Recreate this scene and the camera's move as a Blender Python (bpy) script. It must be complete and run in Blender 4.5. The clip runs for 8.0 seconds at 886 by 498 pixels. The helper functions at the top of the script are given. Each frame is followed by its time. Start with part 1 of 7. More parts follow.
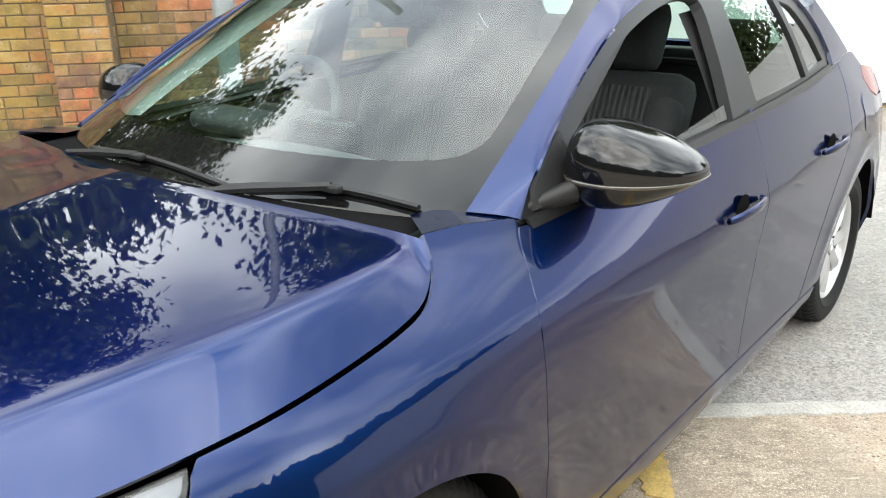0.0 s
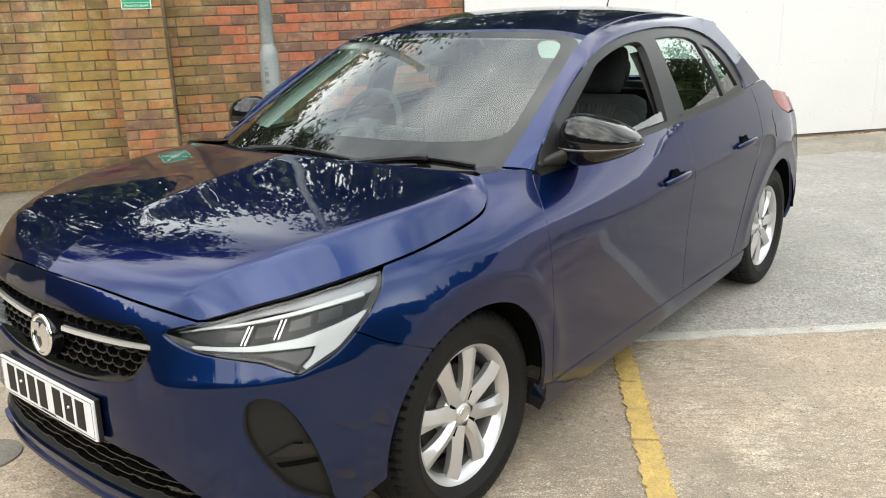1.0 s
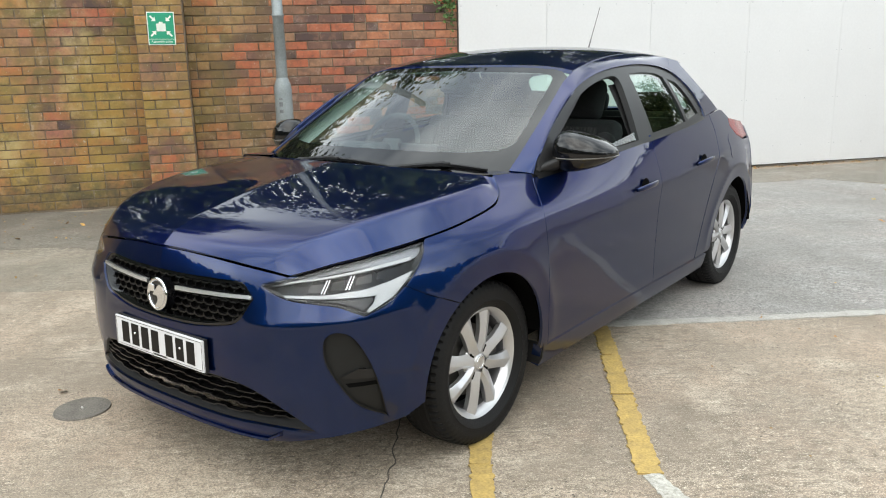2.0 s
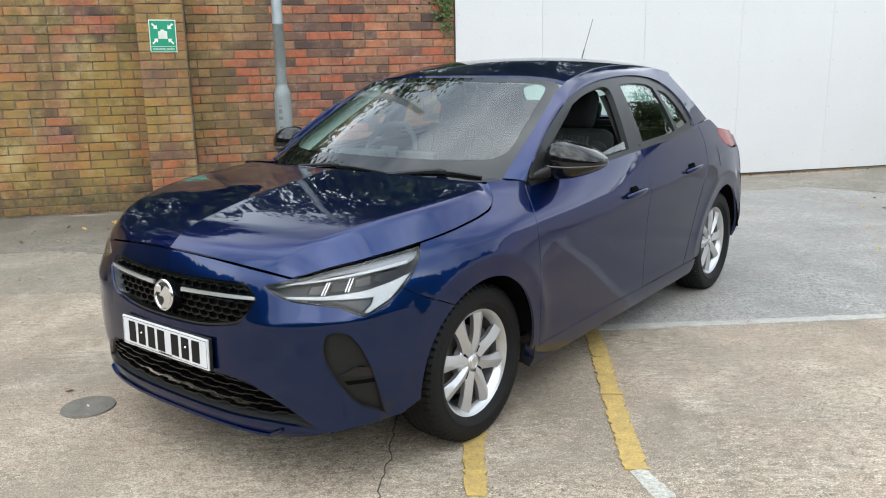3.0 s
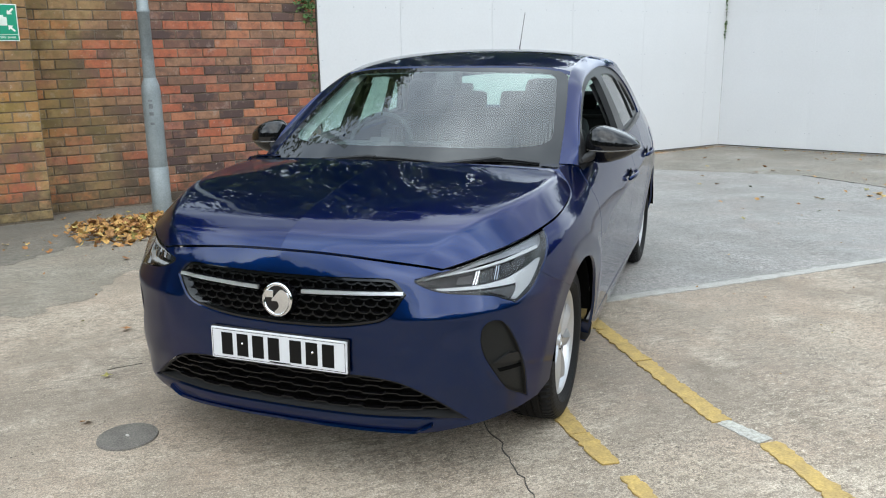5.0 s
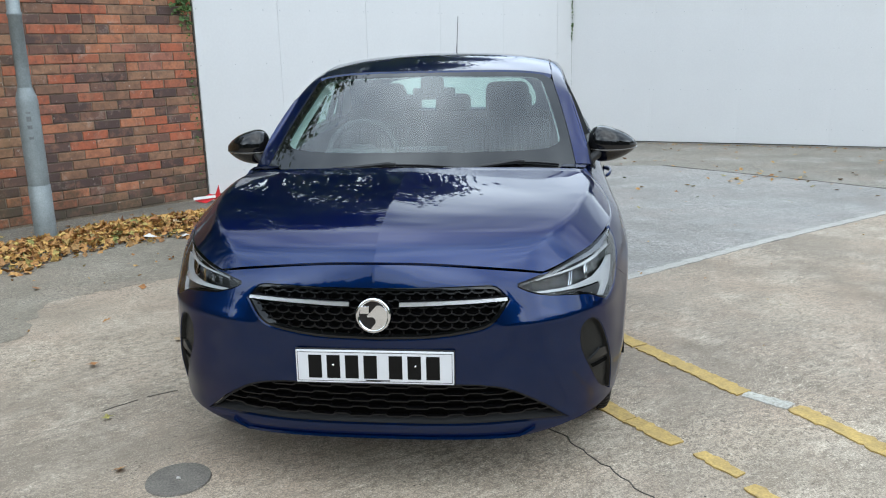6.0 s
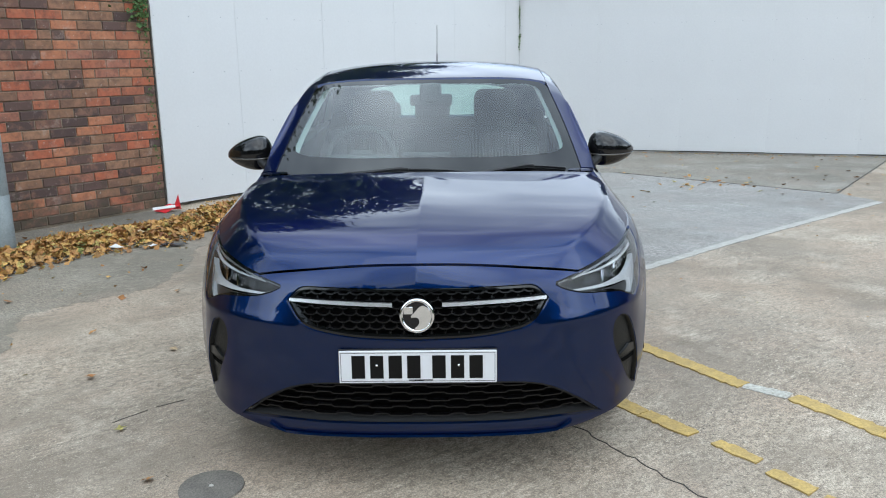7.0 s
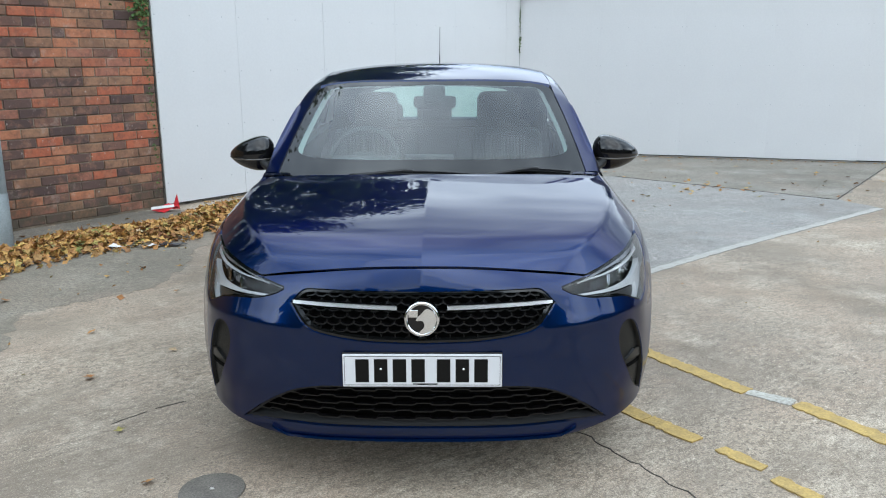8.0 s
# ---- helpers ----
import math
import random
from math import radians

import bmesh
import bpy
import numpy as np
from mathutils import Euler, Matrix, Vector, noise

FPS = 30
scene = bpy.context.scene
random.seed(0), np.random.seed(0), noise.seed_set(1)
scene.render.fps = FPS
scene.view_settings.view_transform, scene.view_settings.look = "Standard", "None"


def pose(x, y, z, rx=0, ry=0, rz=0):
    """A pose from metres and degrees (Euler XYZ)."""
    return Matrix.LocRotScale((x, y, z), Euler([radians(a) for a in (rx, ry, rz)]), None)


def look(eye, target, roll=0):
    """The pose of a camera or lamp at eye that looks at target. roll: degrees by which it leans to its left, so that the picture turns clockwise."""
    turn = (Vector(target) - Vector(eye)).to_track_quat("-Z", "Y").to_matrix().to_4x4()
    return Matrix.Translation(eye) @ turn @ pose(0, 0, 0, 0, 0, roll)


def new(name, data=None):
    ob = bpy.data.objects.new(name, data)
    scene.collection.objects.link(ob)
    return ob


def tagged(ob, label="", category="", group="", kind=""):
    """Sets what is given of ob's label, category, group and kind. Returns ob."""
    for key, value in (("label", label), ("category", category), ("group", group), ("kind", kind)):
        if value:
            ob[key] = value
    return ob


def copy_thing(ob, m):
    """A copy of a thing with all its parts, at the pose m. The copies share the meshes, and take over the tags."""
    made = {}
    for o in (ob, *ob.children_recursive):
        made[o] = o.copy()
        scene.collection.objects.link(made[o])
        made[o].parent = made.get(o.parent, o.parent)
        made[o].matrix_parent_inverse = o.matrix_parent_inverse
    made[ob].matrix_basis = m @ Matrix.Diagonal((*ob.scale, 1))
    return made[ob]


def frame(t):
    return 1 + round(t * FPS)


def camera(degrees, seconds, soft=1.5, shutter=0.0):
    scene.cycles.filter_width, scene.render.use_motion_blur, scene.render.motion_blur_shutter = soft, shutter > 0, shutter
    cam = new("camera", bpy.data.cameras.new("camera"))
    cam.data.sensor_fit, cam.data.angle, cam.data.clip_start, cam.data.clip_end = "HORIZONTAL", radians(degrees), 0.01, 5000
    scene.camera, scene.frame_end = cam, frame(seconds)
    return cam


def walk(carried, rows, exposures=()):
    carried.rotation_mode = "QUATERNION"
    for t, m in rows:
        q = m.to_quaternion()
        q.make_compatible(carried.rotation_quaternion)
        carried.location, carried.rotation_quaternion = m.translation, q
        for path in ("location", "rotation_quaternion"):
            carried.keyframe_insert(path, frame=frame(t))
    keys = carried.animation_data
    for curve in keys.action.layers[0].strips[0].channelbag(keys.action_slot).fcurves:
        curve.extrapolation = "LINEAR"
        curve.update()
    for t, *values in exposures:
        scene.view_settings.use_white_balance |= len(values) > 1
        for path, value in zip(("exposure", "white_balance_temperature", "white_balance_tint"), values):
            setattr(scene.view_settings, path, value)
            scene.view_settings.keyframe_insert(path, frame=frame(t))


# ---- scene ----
cam = camera(57.7, 8.0, soft=1.1)
PATH = [
    (0, (1.538, -0.725, 1.383), (0.324, 0.716, 0.712), -1.0),
    (0.5, (1.81, -1.202, 1.394), (0.586, 0.262, 0.796), -1.9),
    (1, (2.096, -1.647, 1.414), (0.87, -0.168, 0.859), -2.1),
    (1.5, (2.295, -2.061, 1.411), (1.087, -0.548, 0.909), -2.0),
    (3, (2.488, -2.357, 1.438), (1.29, -0.822, 0.981), -1.2),
    (3.5, (2.457, -2.381, 1.432), (1.281, -0.83, 0.975), -1.2),
    (4, (2.241, -2.585, 1.426), (1.173, -0.956, 0.97), -0.9),
    (4.5, (1.861, -2.808, 1.424), (0.963, -1.084, 0.958), -0.9),
    (4.7, (1.681, -2.879, 1.428), (0.865, -1.115, 0.956), -0.9),
    (5.8, (0.679, -3.208, 1.47), (0.385, -1.291, 0.982), -1.0),
    (6, (0.506, -3.209, 1.474), (0.286, -1.281, 0.988), -1.3),
    (6.5, (0.22, -3.266, 1.473), (0.133, -1.324, 1.004), -1.5),
    (7, (0.144, -3.296, 1.465), (0.101, -1.351, 1.0), -0.9),
    (7.5, (0.126, -3.288, 1.46), (0.088, -1.342, 0.996), -0.4),
    (8, (0.113, -3.274, 1.463), (0.079, -1.328, 1.003), -0.3),
]
walk(cam, [(t, look(eye, target, roll)) for t, eye, target, roll in PATH], [(0, 1.50, 7350, 9), (0.5, 1.20, 7650, 9), (1.0, 1.07, 7600, 9), (1.5, 0.91, 7450, 9), (3, 0.78, 6780, 9), (4.5, 0.70, 6680, 8), (6, 0.54, 6330, 7), (8, 0.48, 6240, 7)])

# ---- light ----
world = bpy.data.worlds.new("overcast_sky")
scene.world = world
world.use_nodes = True
wn, wl = world.node_tree.nodes, world.node_tree.links
wn.clear()
w_out, w_bg = wn.new("ShaderNodeOutputWorld"), wn.new("ShaderNodeBackground")
sky = wn.new("ShaderNodeTexSky")
sky.sky_type, sky.sun_disc = "NISHITA", False
sky.sun_elevation, sky.sun_rotation = radians(52), radians(150)
sky.air_density, sky.dust_density = 1.0, 2.0
w_co, w_map = wn.new("ShaderNodeTexCoord"), wn.new("ShaderNodeMapping")
w_map.inputs["Scale"].default_value = (1.0, 1.0, 1.5)
w_noise = wn.new("ShaderNodeTexNoise")
w_noise.inputs["Scale"].default_value, w_noise.inputs["Detail"].default_value, w_noise.inputs["Roughness"].default_value = 1.9, 5.0, 0.5
w_cover = wn.new("ShaderNodeValToRGB")
w_cover.color_ramp.elements[0].position, w_cover.color_ramp.elements[1].position = 0.30, 0.62
w_cover.color_ramp.elements[0].color, w_cover.color_ramp.elements[1].color = (0.6, 0.6, 0.6, 1), (1, 1, 1, 1)
w_shade = wn.new("ShaderNodeTexNoise")
w_shade.inputs["Scale"].default_value, w_shade.inputs["Detail"].default_value = 2.3, 4.0
w_cloud = wn.new("ShaderNodeValToRGB")
w_cloud.color_ramp.elements[0].position, w_cloud.color_ramp.elements[1].position = 0.36, 0.74
w_cloud.color_ramp.elements[0].color, w_cloud.color_ramp.elements[1].color = (6.6, 7.9, 9.7, 1), (29.0, 32.3, 35.0, 1)
w_mix = wn.new("ShaderNodeMixRGB")
wl.new(w_co.outputs["Generated"], w_map.inputs["Vector"])
wl.new(w_map.outputs["Vector"], w_noise.inputs["Vector"])
wl.new(w_map.outputs["Vector"], w_shade.inputs["Vector"])
wl.new(w_noise.outputs["Fac"], w_cover.inputs["Fac"])
wl.new(w_shade.outputs["Fac"], w_cloud.inputs["Fac"])
wl.new(w_cover.outputs["Color"], w_mix.inputs["Fac"])
wl.new(sky.outputs["Color"], w_mix.inputs["Color1"])
wl.new(w_cloud.outputs["Color"], w_mix.inputs["Color2"])
wl.new(w_mix.outputs["Color"], w_bg.inputs["Color"])
wl.new(w_bg.outputs["Background"], w_out.inputs["Surface"])
w_bg.inputs["Strength"].default_value = 0.088

sun = new("sun", bpy.data.lights.new("sun", "SUN"))
sun.data.energy, sun.data.angle, sun.data.color = 0.8, radians(75), (1.0, 0.95, 0.88)
sun.matrix_world = look((3, -6, 9), (0, 0, 0))

# ---- materials ----
def mat(name, color, rough=0.5, metal=0.0, coat=0.0, spec=0.5, scale=8.0, vary=0.0, fine=0.0, fine_scale=120.0, bump=0.0, bump_scale=60.0, rough_vary=0.0, dark=None):
    """A Principled surface with two scales of variation in colour and a fine relief, all in metres."""
    m = bpy.data.materials.new(name)
    m.use_nodes = True
    n, l = m.node_tree.nodes, m.node_tree.links
    b = n["Principled BSDF"]
    b.inputs["Base Color"].default_value = (*color, 1)
    b.inputs["Roughness"].default_value, b.inputs["Metallic"].default_value = rough, metal
    b.inputs["Coat Weight"].default_value, b.inputs["Coat Roughness"].default_value = coat, 0.02
    b.inputs["Specular IOR Level"].default_value = spec
    if vary or fine or bump or rough_vary:
        co = n.new("ShaderNodeTexCoord")
        big, small = n.new("ShaderNodeTexNoise"), n.new("ShaderNodeTexNoise")
        big.inputs["Scale"].default_value, big.inputs["Detail"].default_value, big.inputs["Roughness"].default_value = scale, 6, 0.6
        small.inputs["Scale"].default_value, small.inputs["Detail"].default_value = fine_scale, 3
        l.new(co.outputs["Object"], big.inputs["Vector"])
        l.new(co.outputs["Object"], small.inputs["Vector"])
        low = dark or tuple(c * 0.35 for c in color)
        ramp = n.new("ShaderNodeMapRange")
        ramp.inputs["From Min"].default_value, ramp.inputs["From Max"].default_value = 0.3, 0.7
        ramp.inputs["To Min"].default_value, ramp.inputs["To Max"].default_value = vary, 0.0
        l.new(big.outputs["Fac"], ramp.inputs["Value"])
        mix = n.new("ShaderNodeMixRGB")
        mix.inputs["Color1"].default_value, mix.inputs["Color2"].default_value = (*color, 1), (*low, 1)
        l.new(ramp.outputs["Result"], mix.inputs["Fac"])
        ramp2 = n.new("ShaderNodeMapRange")
        ramp2.inputs["From Min"].default_value, ramp2.inputs["From Max"].default_value = 0.3, 0.7
        ramp2.inputs["To Min"].default_value, ramp2.inputs["To Max"].default_value = 1 - fine, 1 + fine
        l.new(small.outputs["Fac"], ramp2.inputs["Value"])
        mul = n.new("ShaderNodeVectorMath")
        mul.operation = "SCALE"
        l.new(mix.outputs["Color"], mul.inputs[0])
        l.new(ramp2.outputs["Result"], mul.inputs["Scale"])
        l.new(mul.outputs["Vector"], b.inputs["Base Color"])
        if rough_vary:
            r = n.new("ShaderNodeMapRange")
            r.inputs["From Min"].default_value, r.inputs["From Max"].default_value = 0.3, 0.7
            r.inputs["To Min"].default_value, r.inputs["To Max"].default_value = max(0.02, rough - rough_vary), rough + rough_vary
            l.new(big.outputs["Fac"], r.inputs["Value"])
            l.new(r.outputs["Result"], b.inputs["Roughness"])
        if bump:
            bt, bn = n.new("ShaderNodeTexNoise"), n.new("ShaderNodeBump")
            bt.inputs["Scale"].default_value, bt.inputs["Detail"].default_value = bump_scale, 4
            bn.inputs["Strength"].default_value, bn.inputs["Distance"].default_value = bump, 0.004
            l.new(co.outputs["Object"], bt.inputs["Vector"])
            l.new(bt.outputs["Fac"], bn.inputs["Height"])
            l.new(bn.outputs["Normal"], b.inputs["Normal"])
    return m


def clear_glass(name, tint, gloss=1.0, base=0.085):
    """Thin glass: a tinted see-through sheet with a mirror coat that grows at grazing angles."""
    m = bpy.data.materials.new(name)
    m.use_nodes = True
    n, l = m.node_tree.nodes, m.node_tree.links
    n.clear()
    out, mixs, tr, gl, fr = n.new("ShaderNodeOutputMaterial"), n.new("ShaderNodeMixShader"), n.new("ShaderNodeBsdfTransparent"), n.new("ShaderNodeBsdfGlossy"), n.new("ShaderNodeLayerWeight")
    tr.inputs["Color"].default_value = (*tint, 1)
    gl.inputs["Roughness"].default_value = 0.01
    gl.inputs["Color"].default_value = (gloss, gloss, gloss, 1)
    fr.inputs["Blend"].default_value = 0.5
    power, rise = n.new("ShaderNodeMath"), n.new("ShaderNodeMapRange")
    power.operation = "POWER"
    power.inputs[1].default_value = 4.0
    rise.inputs["To Min"].default_value, rise.inputs["To Max"].default_value = base, 1.0
    l.new(fr.outputs["Facing"], power.inputs[0])
    l.new(power.outputs["Value"], rise.inputs["Value"])
    l.new(rise.outputs["Result"], mixs.inputs["Fac"])
    l.new(tr.outputs["BSDF"], mixs.inputs[1])
    l.new(gl.outputs["BSDF"], mixs.inputs[2])
    l.new(mixs.outputs["Shader"], out.inputs["Surface"])
    return m


M_PAINT = mat("blue_metallic_paint", (0.0002, 0.0130, 0.072), rough=0.30, metal=0.90, coat=1.0, spec=0.1, scale=3.0, fine=0.10, fine_scale=2500)
M_PAINT.node_tree.nodes["Principled BSDF"].inputs["Specular Tint"].default_value = (0.02, 0.09, 0.36, 1)
M_PAINT.node_tree.nodes["Principled BSDF"].inputs["Coat IOR"].default_value = 1.46
M_GLOSS = mat("gloss_black", (0.004, 0.004, 0.005), rough=0.06)
M_TRIM = mat("black_plastic_trim", (0.014, 0.014, 0.015), rough=0.5, spec=0.3, scale=20, vary=0.2, fine=0.15, fine_scale=900, bump=0.15, bump_scale=700)
M_FRAME = mat("satin_black_frame", (0.0065, 0.0065, 0.007), rough=0.32, spec=0.4, scale=20, vary=0.2)
M_RUBBER = mat("tyre_rubber", (0.0065, 0.0065, 0.007), rough=0.62, spec=0.20, scale=14, vary=0.15, fine=0.2, fine_scale=400, bump=0.2, bump_scale=300, dark=(0.012, 0.0115, 0.0105))
M_ALLOY = mat("silver_alloy", (0.52, 0.52, 0.53), rough=0.30, metal=0.65, coat=0.5, scale=20, vary=0.08, fine=0.04, fine_scale=900)
M_CHROME = mat("chrome", (0.82, 0.83, 0.85), rough=0.06, metal=1.0)
# near-black for black plastic, and for shade painted into gaps and hollows
M_DARK = mat("black_plastic_and_shade", (0.0025, 0.0025, 0.0025), rough=0.9, spec=0.05)
M_GLASS = clear_glass("windscreen_glass", (0.70, 0.86, 0.82))
M_GLASS_REAR = clear_glass("rear_glass", (0.58, 0.76, 0.69))
M_LENS = clear_glass("headlight_lens", (0.90, 0.91, 0.92), gloss=0.8, base=0.02)
M_PLATE = mat("plate_white", (0.624, 0.632, 0.656), rough=0.35, coat=0.3, scale=30, vary=0.05)
M_INK = mat("plate_black", (0.004, 0.004, 0.004), rough=0.4, spec=0.2)
M_TAIL = mat("red_lens", (0.22, 0.006, 0.008), rough=0.12)
M_DRL = mat("white_light_guide", (0.44, 0.455, 0.47), rough=0.22, coat=1.0)
M_CABIN = mat("grey_cabin_plastic", (0.020, 0.020, 0.022), rough=0.62, scale=18, vary=0.2, fine=0.15, fine_scale=800)
M_PILLAR = mat("pale_pillar_trim", (0.52, 0.55, 0.54), rough=0.7, fine=0.05, fine_scale=500)
M_SEAT = mat("dark_seat_cloth", (0.030, 0.030, 0.033), rough=0.9, scale=60, vary=0.4, fine=0.35, fine_scale=500, bump=0.5, bump_scale=500)
M_SEAT_GREY = mat("grey_ribbed_cloth", (0.055, 0.055, 0.058), rough=0.9, scale=50, vary=0.3, fine=0.35, fine_scale=500, bump=0.5, bump_scale=500)
M_DISC = mat("brake_steel", (0.07, 0.065, 0.06), rough=0.5, metal=0.6, scale=30, vary=0.3)
M_GALV = mat("galvanised_steel", (0.264, 0.296, 0.304), rough=0.55, metal=0.45, scale=9, vary=0.35, fine=0.12, fine_scale=90, bump=0.15, bump_scale=60)
M_WHITE = mat("white_hoarding", (0.605, 0.610, 0.620), rough=0.5, scale=1.4, vary=0.14, fine=0.02, fine_scale=40, bump=0.04, bump_scale=6, dark=(0.45, 0.455, 0.47))
M_MORTAR = mat("mortar", (0.25, 0.20, 0.15), rough=0.95, scale=4, vary=0.95, fine=0.35, fine_scale=120, bump=0.7, bump_scale=120, dark=(0.060, 0.048, 0.034))

# ---- building helpers ----
from mathutils.geometry import delaunay_2d_cdt as delaunay

def mesh_object(name, bm, material, parent=None, label="", smooth=False):
    me = bpy.data.meshes.new(name)
    bm.to_mesh(me)
    bm.free()
    for m in (material if isinstance(material, (list, tuple)) else [material]):
        me.materials.append(m)
    if smooth:
        me.polygons.foreach_set("use_smooth", [True] * len(me.polygons))
    ob = new(name, me)
    if parent is not None:
        ob.parent = parent
    if label:
        tagged(ob, label)
    return ob


def part(name, bm, material, parent, label="", smooth=True):
    return mesh_object(name, bm, material, parent, label, smooth)


def add_box(bm, x0, y0, z0, x1, y1, z1, bevel=0.0, m=None):
    r = bmesh.ops.create_cube(bm, size=1)
    for v in r["verts"]:
        v.co = Vector(((x0 + x1) / 2 + v.co.x * (x1 - x0), (y0 + y1) / 2 + v.co.y * (y1 - y0), (z0 + z1) / 2 + v.co.z * (z1 - z0)))
    if bevel:
        es = list({e for v in r["verts"] for e in v.link_edges})
        out = bmesh.ops.bevel(bm, geom=es, offset=bevel, segments=2, profile=0.5, affect="EDGES")
        vs = list({v for f in out["faces"] for v in f.verts} | {v for v in r["verts"] if v.is_valid})
    else:
        vs = r["verts"]
    if m is not None:
        bmesh.ops.transform(bm, matrix=m, verts=vs)
    return vs


def spline(xs, ys):
    """A smooth curve through the knots, as a function of numbers or arrays."""
    xs, ys = np.array(xs, float), np.array(ys, float)
    h, d = np.diff(xs), np.diff(ys) / np.diff(xs)
    m = np.concatenate([[d[0]], (d[:-1] * h[1:] + d[1:] * h[:-1]) / (h[1:] + h[:-1]), [d[-1]]])

    def f(x):
        x = np.clip(x, xs[0], xs[-1])
        i = np.clip(np.searchsorted(xs, x, side="right") - 1, 0, len(xs) - 2)
        t = (x - xs[i]) / h[i]
        return ((1 + 2 * t) * (1 - t) ** 2 * ys[i] + t * (1 - t) ** 2 * h[i] * m[i] + t * t * (3 - 2 * t) * ys[i + 1] + t * t * (t - 1) * h[i] * m[i + 1])
    return f


# ---- ground and walls: D runs along the brick wall, N points from it into the yard ----
YARD = Matrix.Translation((-2.73, 4.655, 0)) @ Matrix.Rotation(radians(52.2), 4, "Z")


def yard(x, y, z=0.0):
    """x metres along the wall from the hoarding's near end, y metres behind the wall's line."""
    return YARD @ Vector((x, y, z))


def concrete(name, base, dark, light, speck=0.5, dry=0.5):
    """Weathered brushed concrete: broad stains, streaks, pitting and dark specks."""
    m = bpy.data.materials.new(name)
    m.use_nodes = True
    n, l = m.node_tree.nodes, m.node_tree.links
    b = n["Principled BSDF"]
    co = n.new("ShaderNodeNewGeometry")

    def noise_node(scale, detail=5.0, rough=0.6, stretch=None, turn=0.0):
        t = n.new("ShaderNodeTexNoise")
        t.inputs["Scale"].default_value, t.inputs["Detail"].default_value, t.inputs["Roughness"].default_value = scale, detail, rough
        if stretch:
            mp = n.new("ShaderNodeMapping")
            mp.vector_type = "TEXTURE"
            mp.inputs["Rotation"].default_value, mp.inputs["Scale"].default_value = (0, 0, radians(turn)), tuple(1 / k for k in stretch)
            l.new(co.outputs["Position"], mp.inputs["Vector"])
            l.new(mp.outputs["Vector"], t.inputs["Vector"])
        else:
            l.new(co.outputs["Position"], t.inputs["Vector"])
        return t.outputs["Fac"]

    def ramp(fac, a, b2, lo=0.0, hi=1.0):
        r = n.new("ShaderNodeMapRange")
        for key, v in (("From Min", a), ("From Max", b2), ("To Min", lo), ("To Max", hi)):
            r.inputs[key].default_value = v
        l.new(fac, r.inputs["Value"])
        return r.outputs["Result"]

    def mix(fac, c1, c2, blend="MIX"):
        x = n.new("ShaderNodeMixRGB")
        x.blend_type = blend
        for k, c in (("Color1", c1), ("Color2", c2)):
            if isinstance(c, tuple):
                x.inputs[k].default_value = (*c, 1)
            else:
                l.new(c, x.inputs[k])
        if isinstance(fac, float):
            x.inputs["Fac"].default_value = fac
        else:
            l.new(fac, x.inputs["Fac"])
        return x.outputs["Color"]

    col = mix(ramp(noise_node(0.55, 6, 0.62), 0.40, 0.60), dark, base)
    col = mix(ramp(noise_node(1.7, 7, 0.68), 0.48, 0.66, 0.0, 0.8), col, light)
    col = mix(ramp(noise_node(2.4, 6, 0.7, (0.6, 1.4, 1), 42), 0.47, 0.64, 0.0, 0.6), col, dark)
    col = mix(ramp(noise_node(1.3, 6, 0.7, (1, 1, 1), 80), 0.46, 0.64, 0.0, 0.5), col, (base[0] * 1.10, base[1] * 0.96, base[2] * 0.92))
    worn = ramp(noise_node(1.1, 5, 0.65), 0.38, 0.62, 0.2, 1.0)
    fresh = ramp(noise_node(0.8, 5, 0.65, (1, 1, 1), 20), 0.40, 0.62, 0.15, 1.0)

    def times(a, b2):
        k = n.new("ShaderNodeMath")
        k.operation = "MULTIPLY"
        l.new(a, k.inputs[0])
        l.new(b2, k.inputs[1])
        return k.outputs["Value"]

    col = mix(times(ramp(noise_node(20, 5, 0.72, (0.75, 1.5, 1), 42), 0.49, 0.60, 0.0, 0.8), fresh), col, tuple(c * 0.58 for c in dark))
    col = mix(ramp(noise_node(9.0, 8, 0.75), 0.57, 0.66, 0.0, speck), col, tuple(c * 0.40 for c in dark))
    col = mix(times(ramp(noise_node(46, 5, 0.8), 0.505, 0.575, 0.0, 0.95), worn), col, tuple(c * 0.33 for c in base))
    col = mix(times(ramp(noise_node(30, 5, 0.75, (0.8, 1.3, 1), 42), 0.56, 0.63, 0.0, 0.6), fresh), col, tuple(min(0.85, c * 1.25) for c in light))
    col = mix(ramp(noise_node(115, 4, 0.8), 0.46, 0.57, 0.0, 0.80), col, tuple(c * 0.42 for c in base))
    col = mix(times(ramp(noise_node(150, 3, 0.7, (1, 1, 1), 33), 0.56, 0.63, 0.0, 0.6), fresh), col, tuple(min(0.85, c * 1.3) for c in light))
    swept = ramp(noise_node(0.9, 5, 0.7, (1, 1, 1), 55), 0.47, 0.62, 0.0, 1.0)
    groove = times(ramp(noise_node(40, 5, 0.75, (0.12, 1.6, 1), 36), 0.53, 0.62, 0.0, 0.65), swept)
    col = mix(groove, col, tuple(c * 0.36 for c in base))
    pits = n.new("ShaderNodeTexVoronoi")
    pits.inputs["Scale"].default_value = 38
    l.new(co.outputs["Position"], pits.inputs["Vector"])
    pit = ramp(pits.outputs["Distance"], 0.10, 0.22, 1.0, 0.0)
    gate = ramp(noise_node(2.6, 4, 0.6), 0.46, 0.62)
    both = n.new("ShaderNodeMath")
    both.operation = "MULTIPLY"
    l.new(pit, both.inputs[0])
    l.new(gate, both.inputs[1])
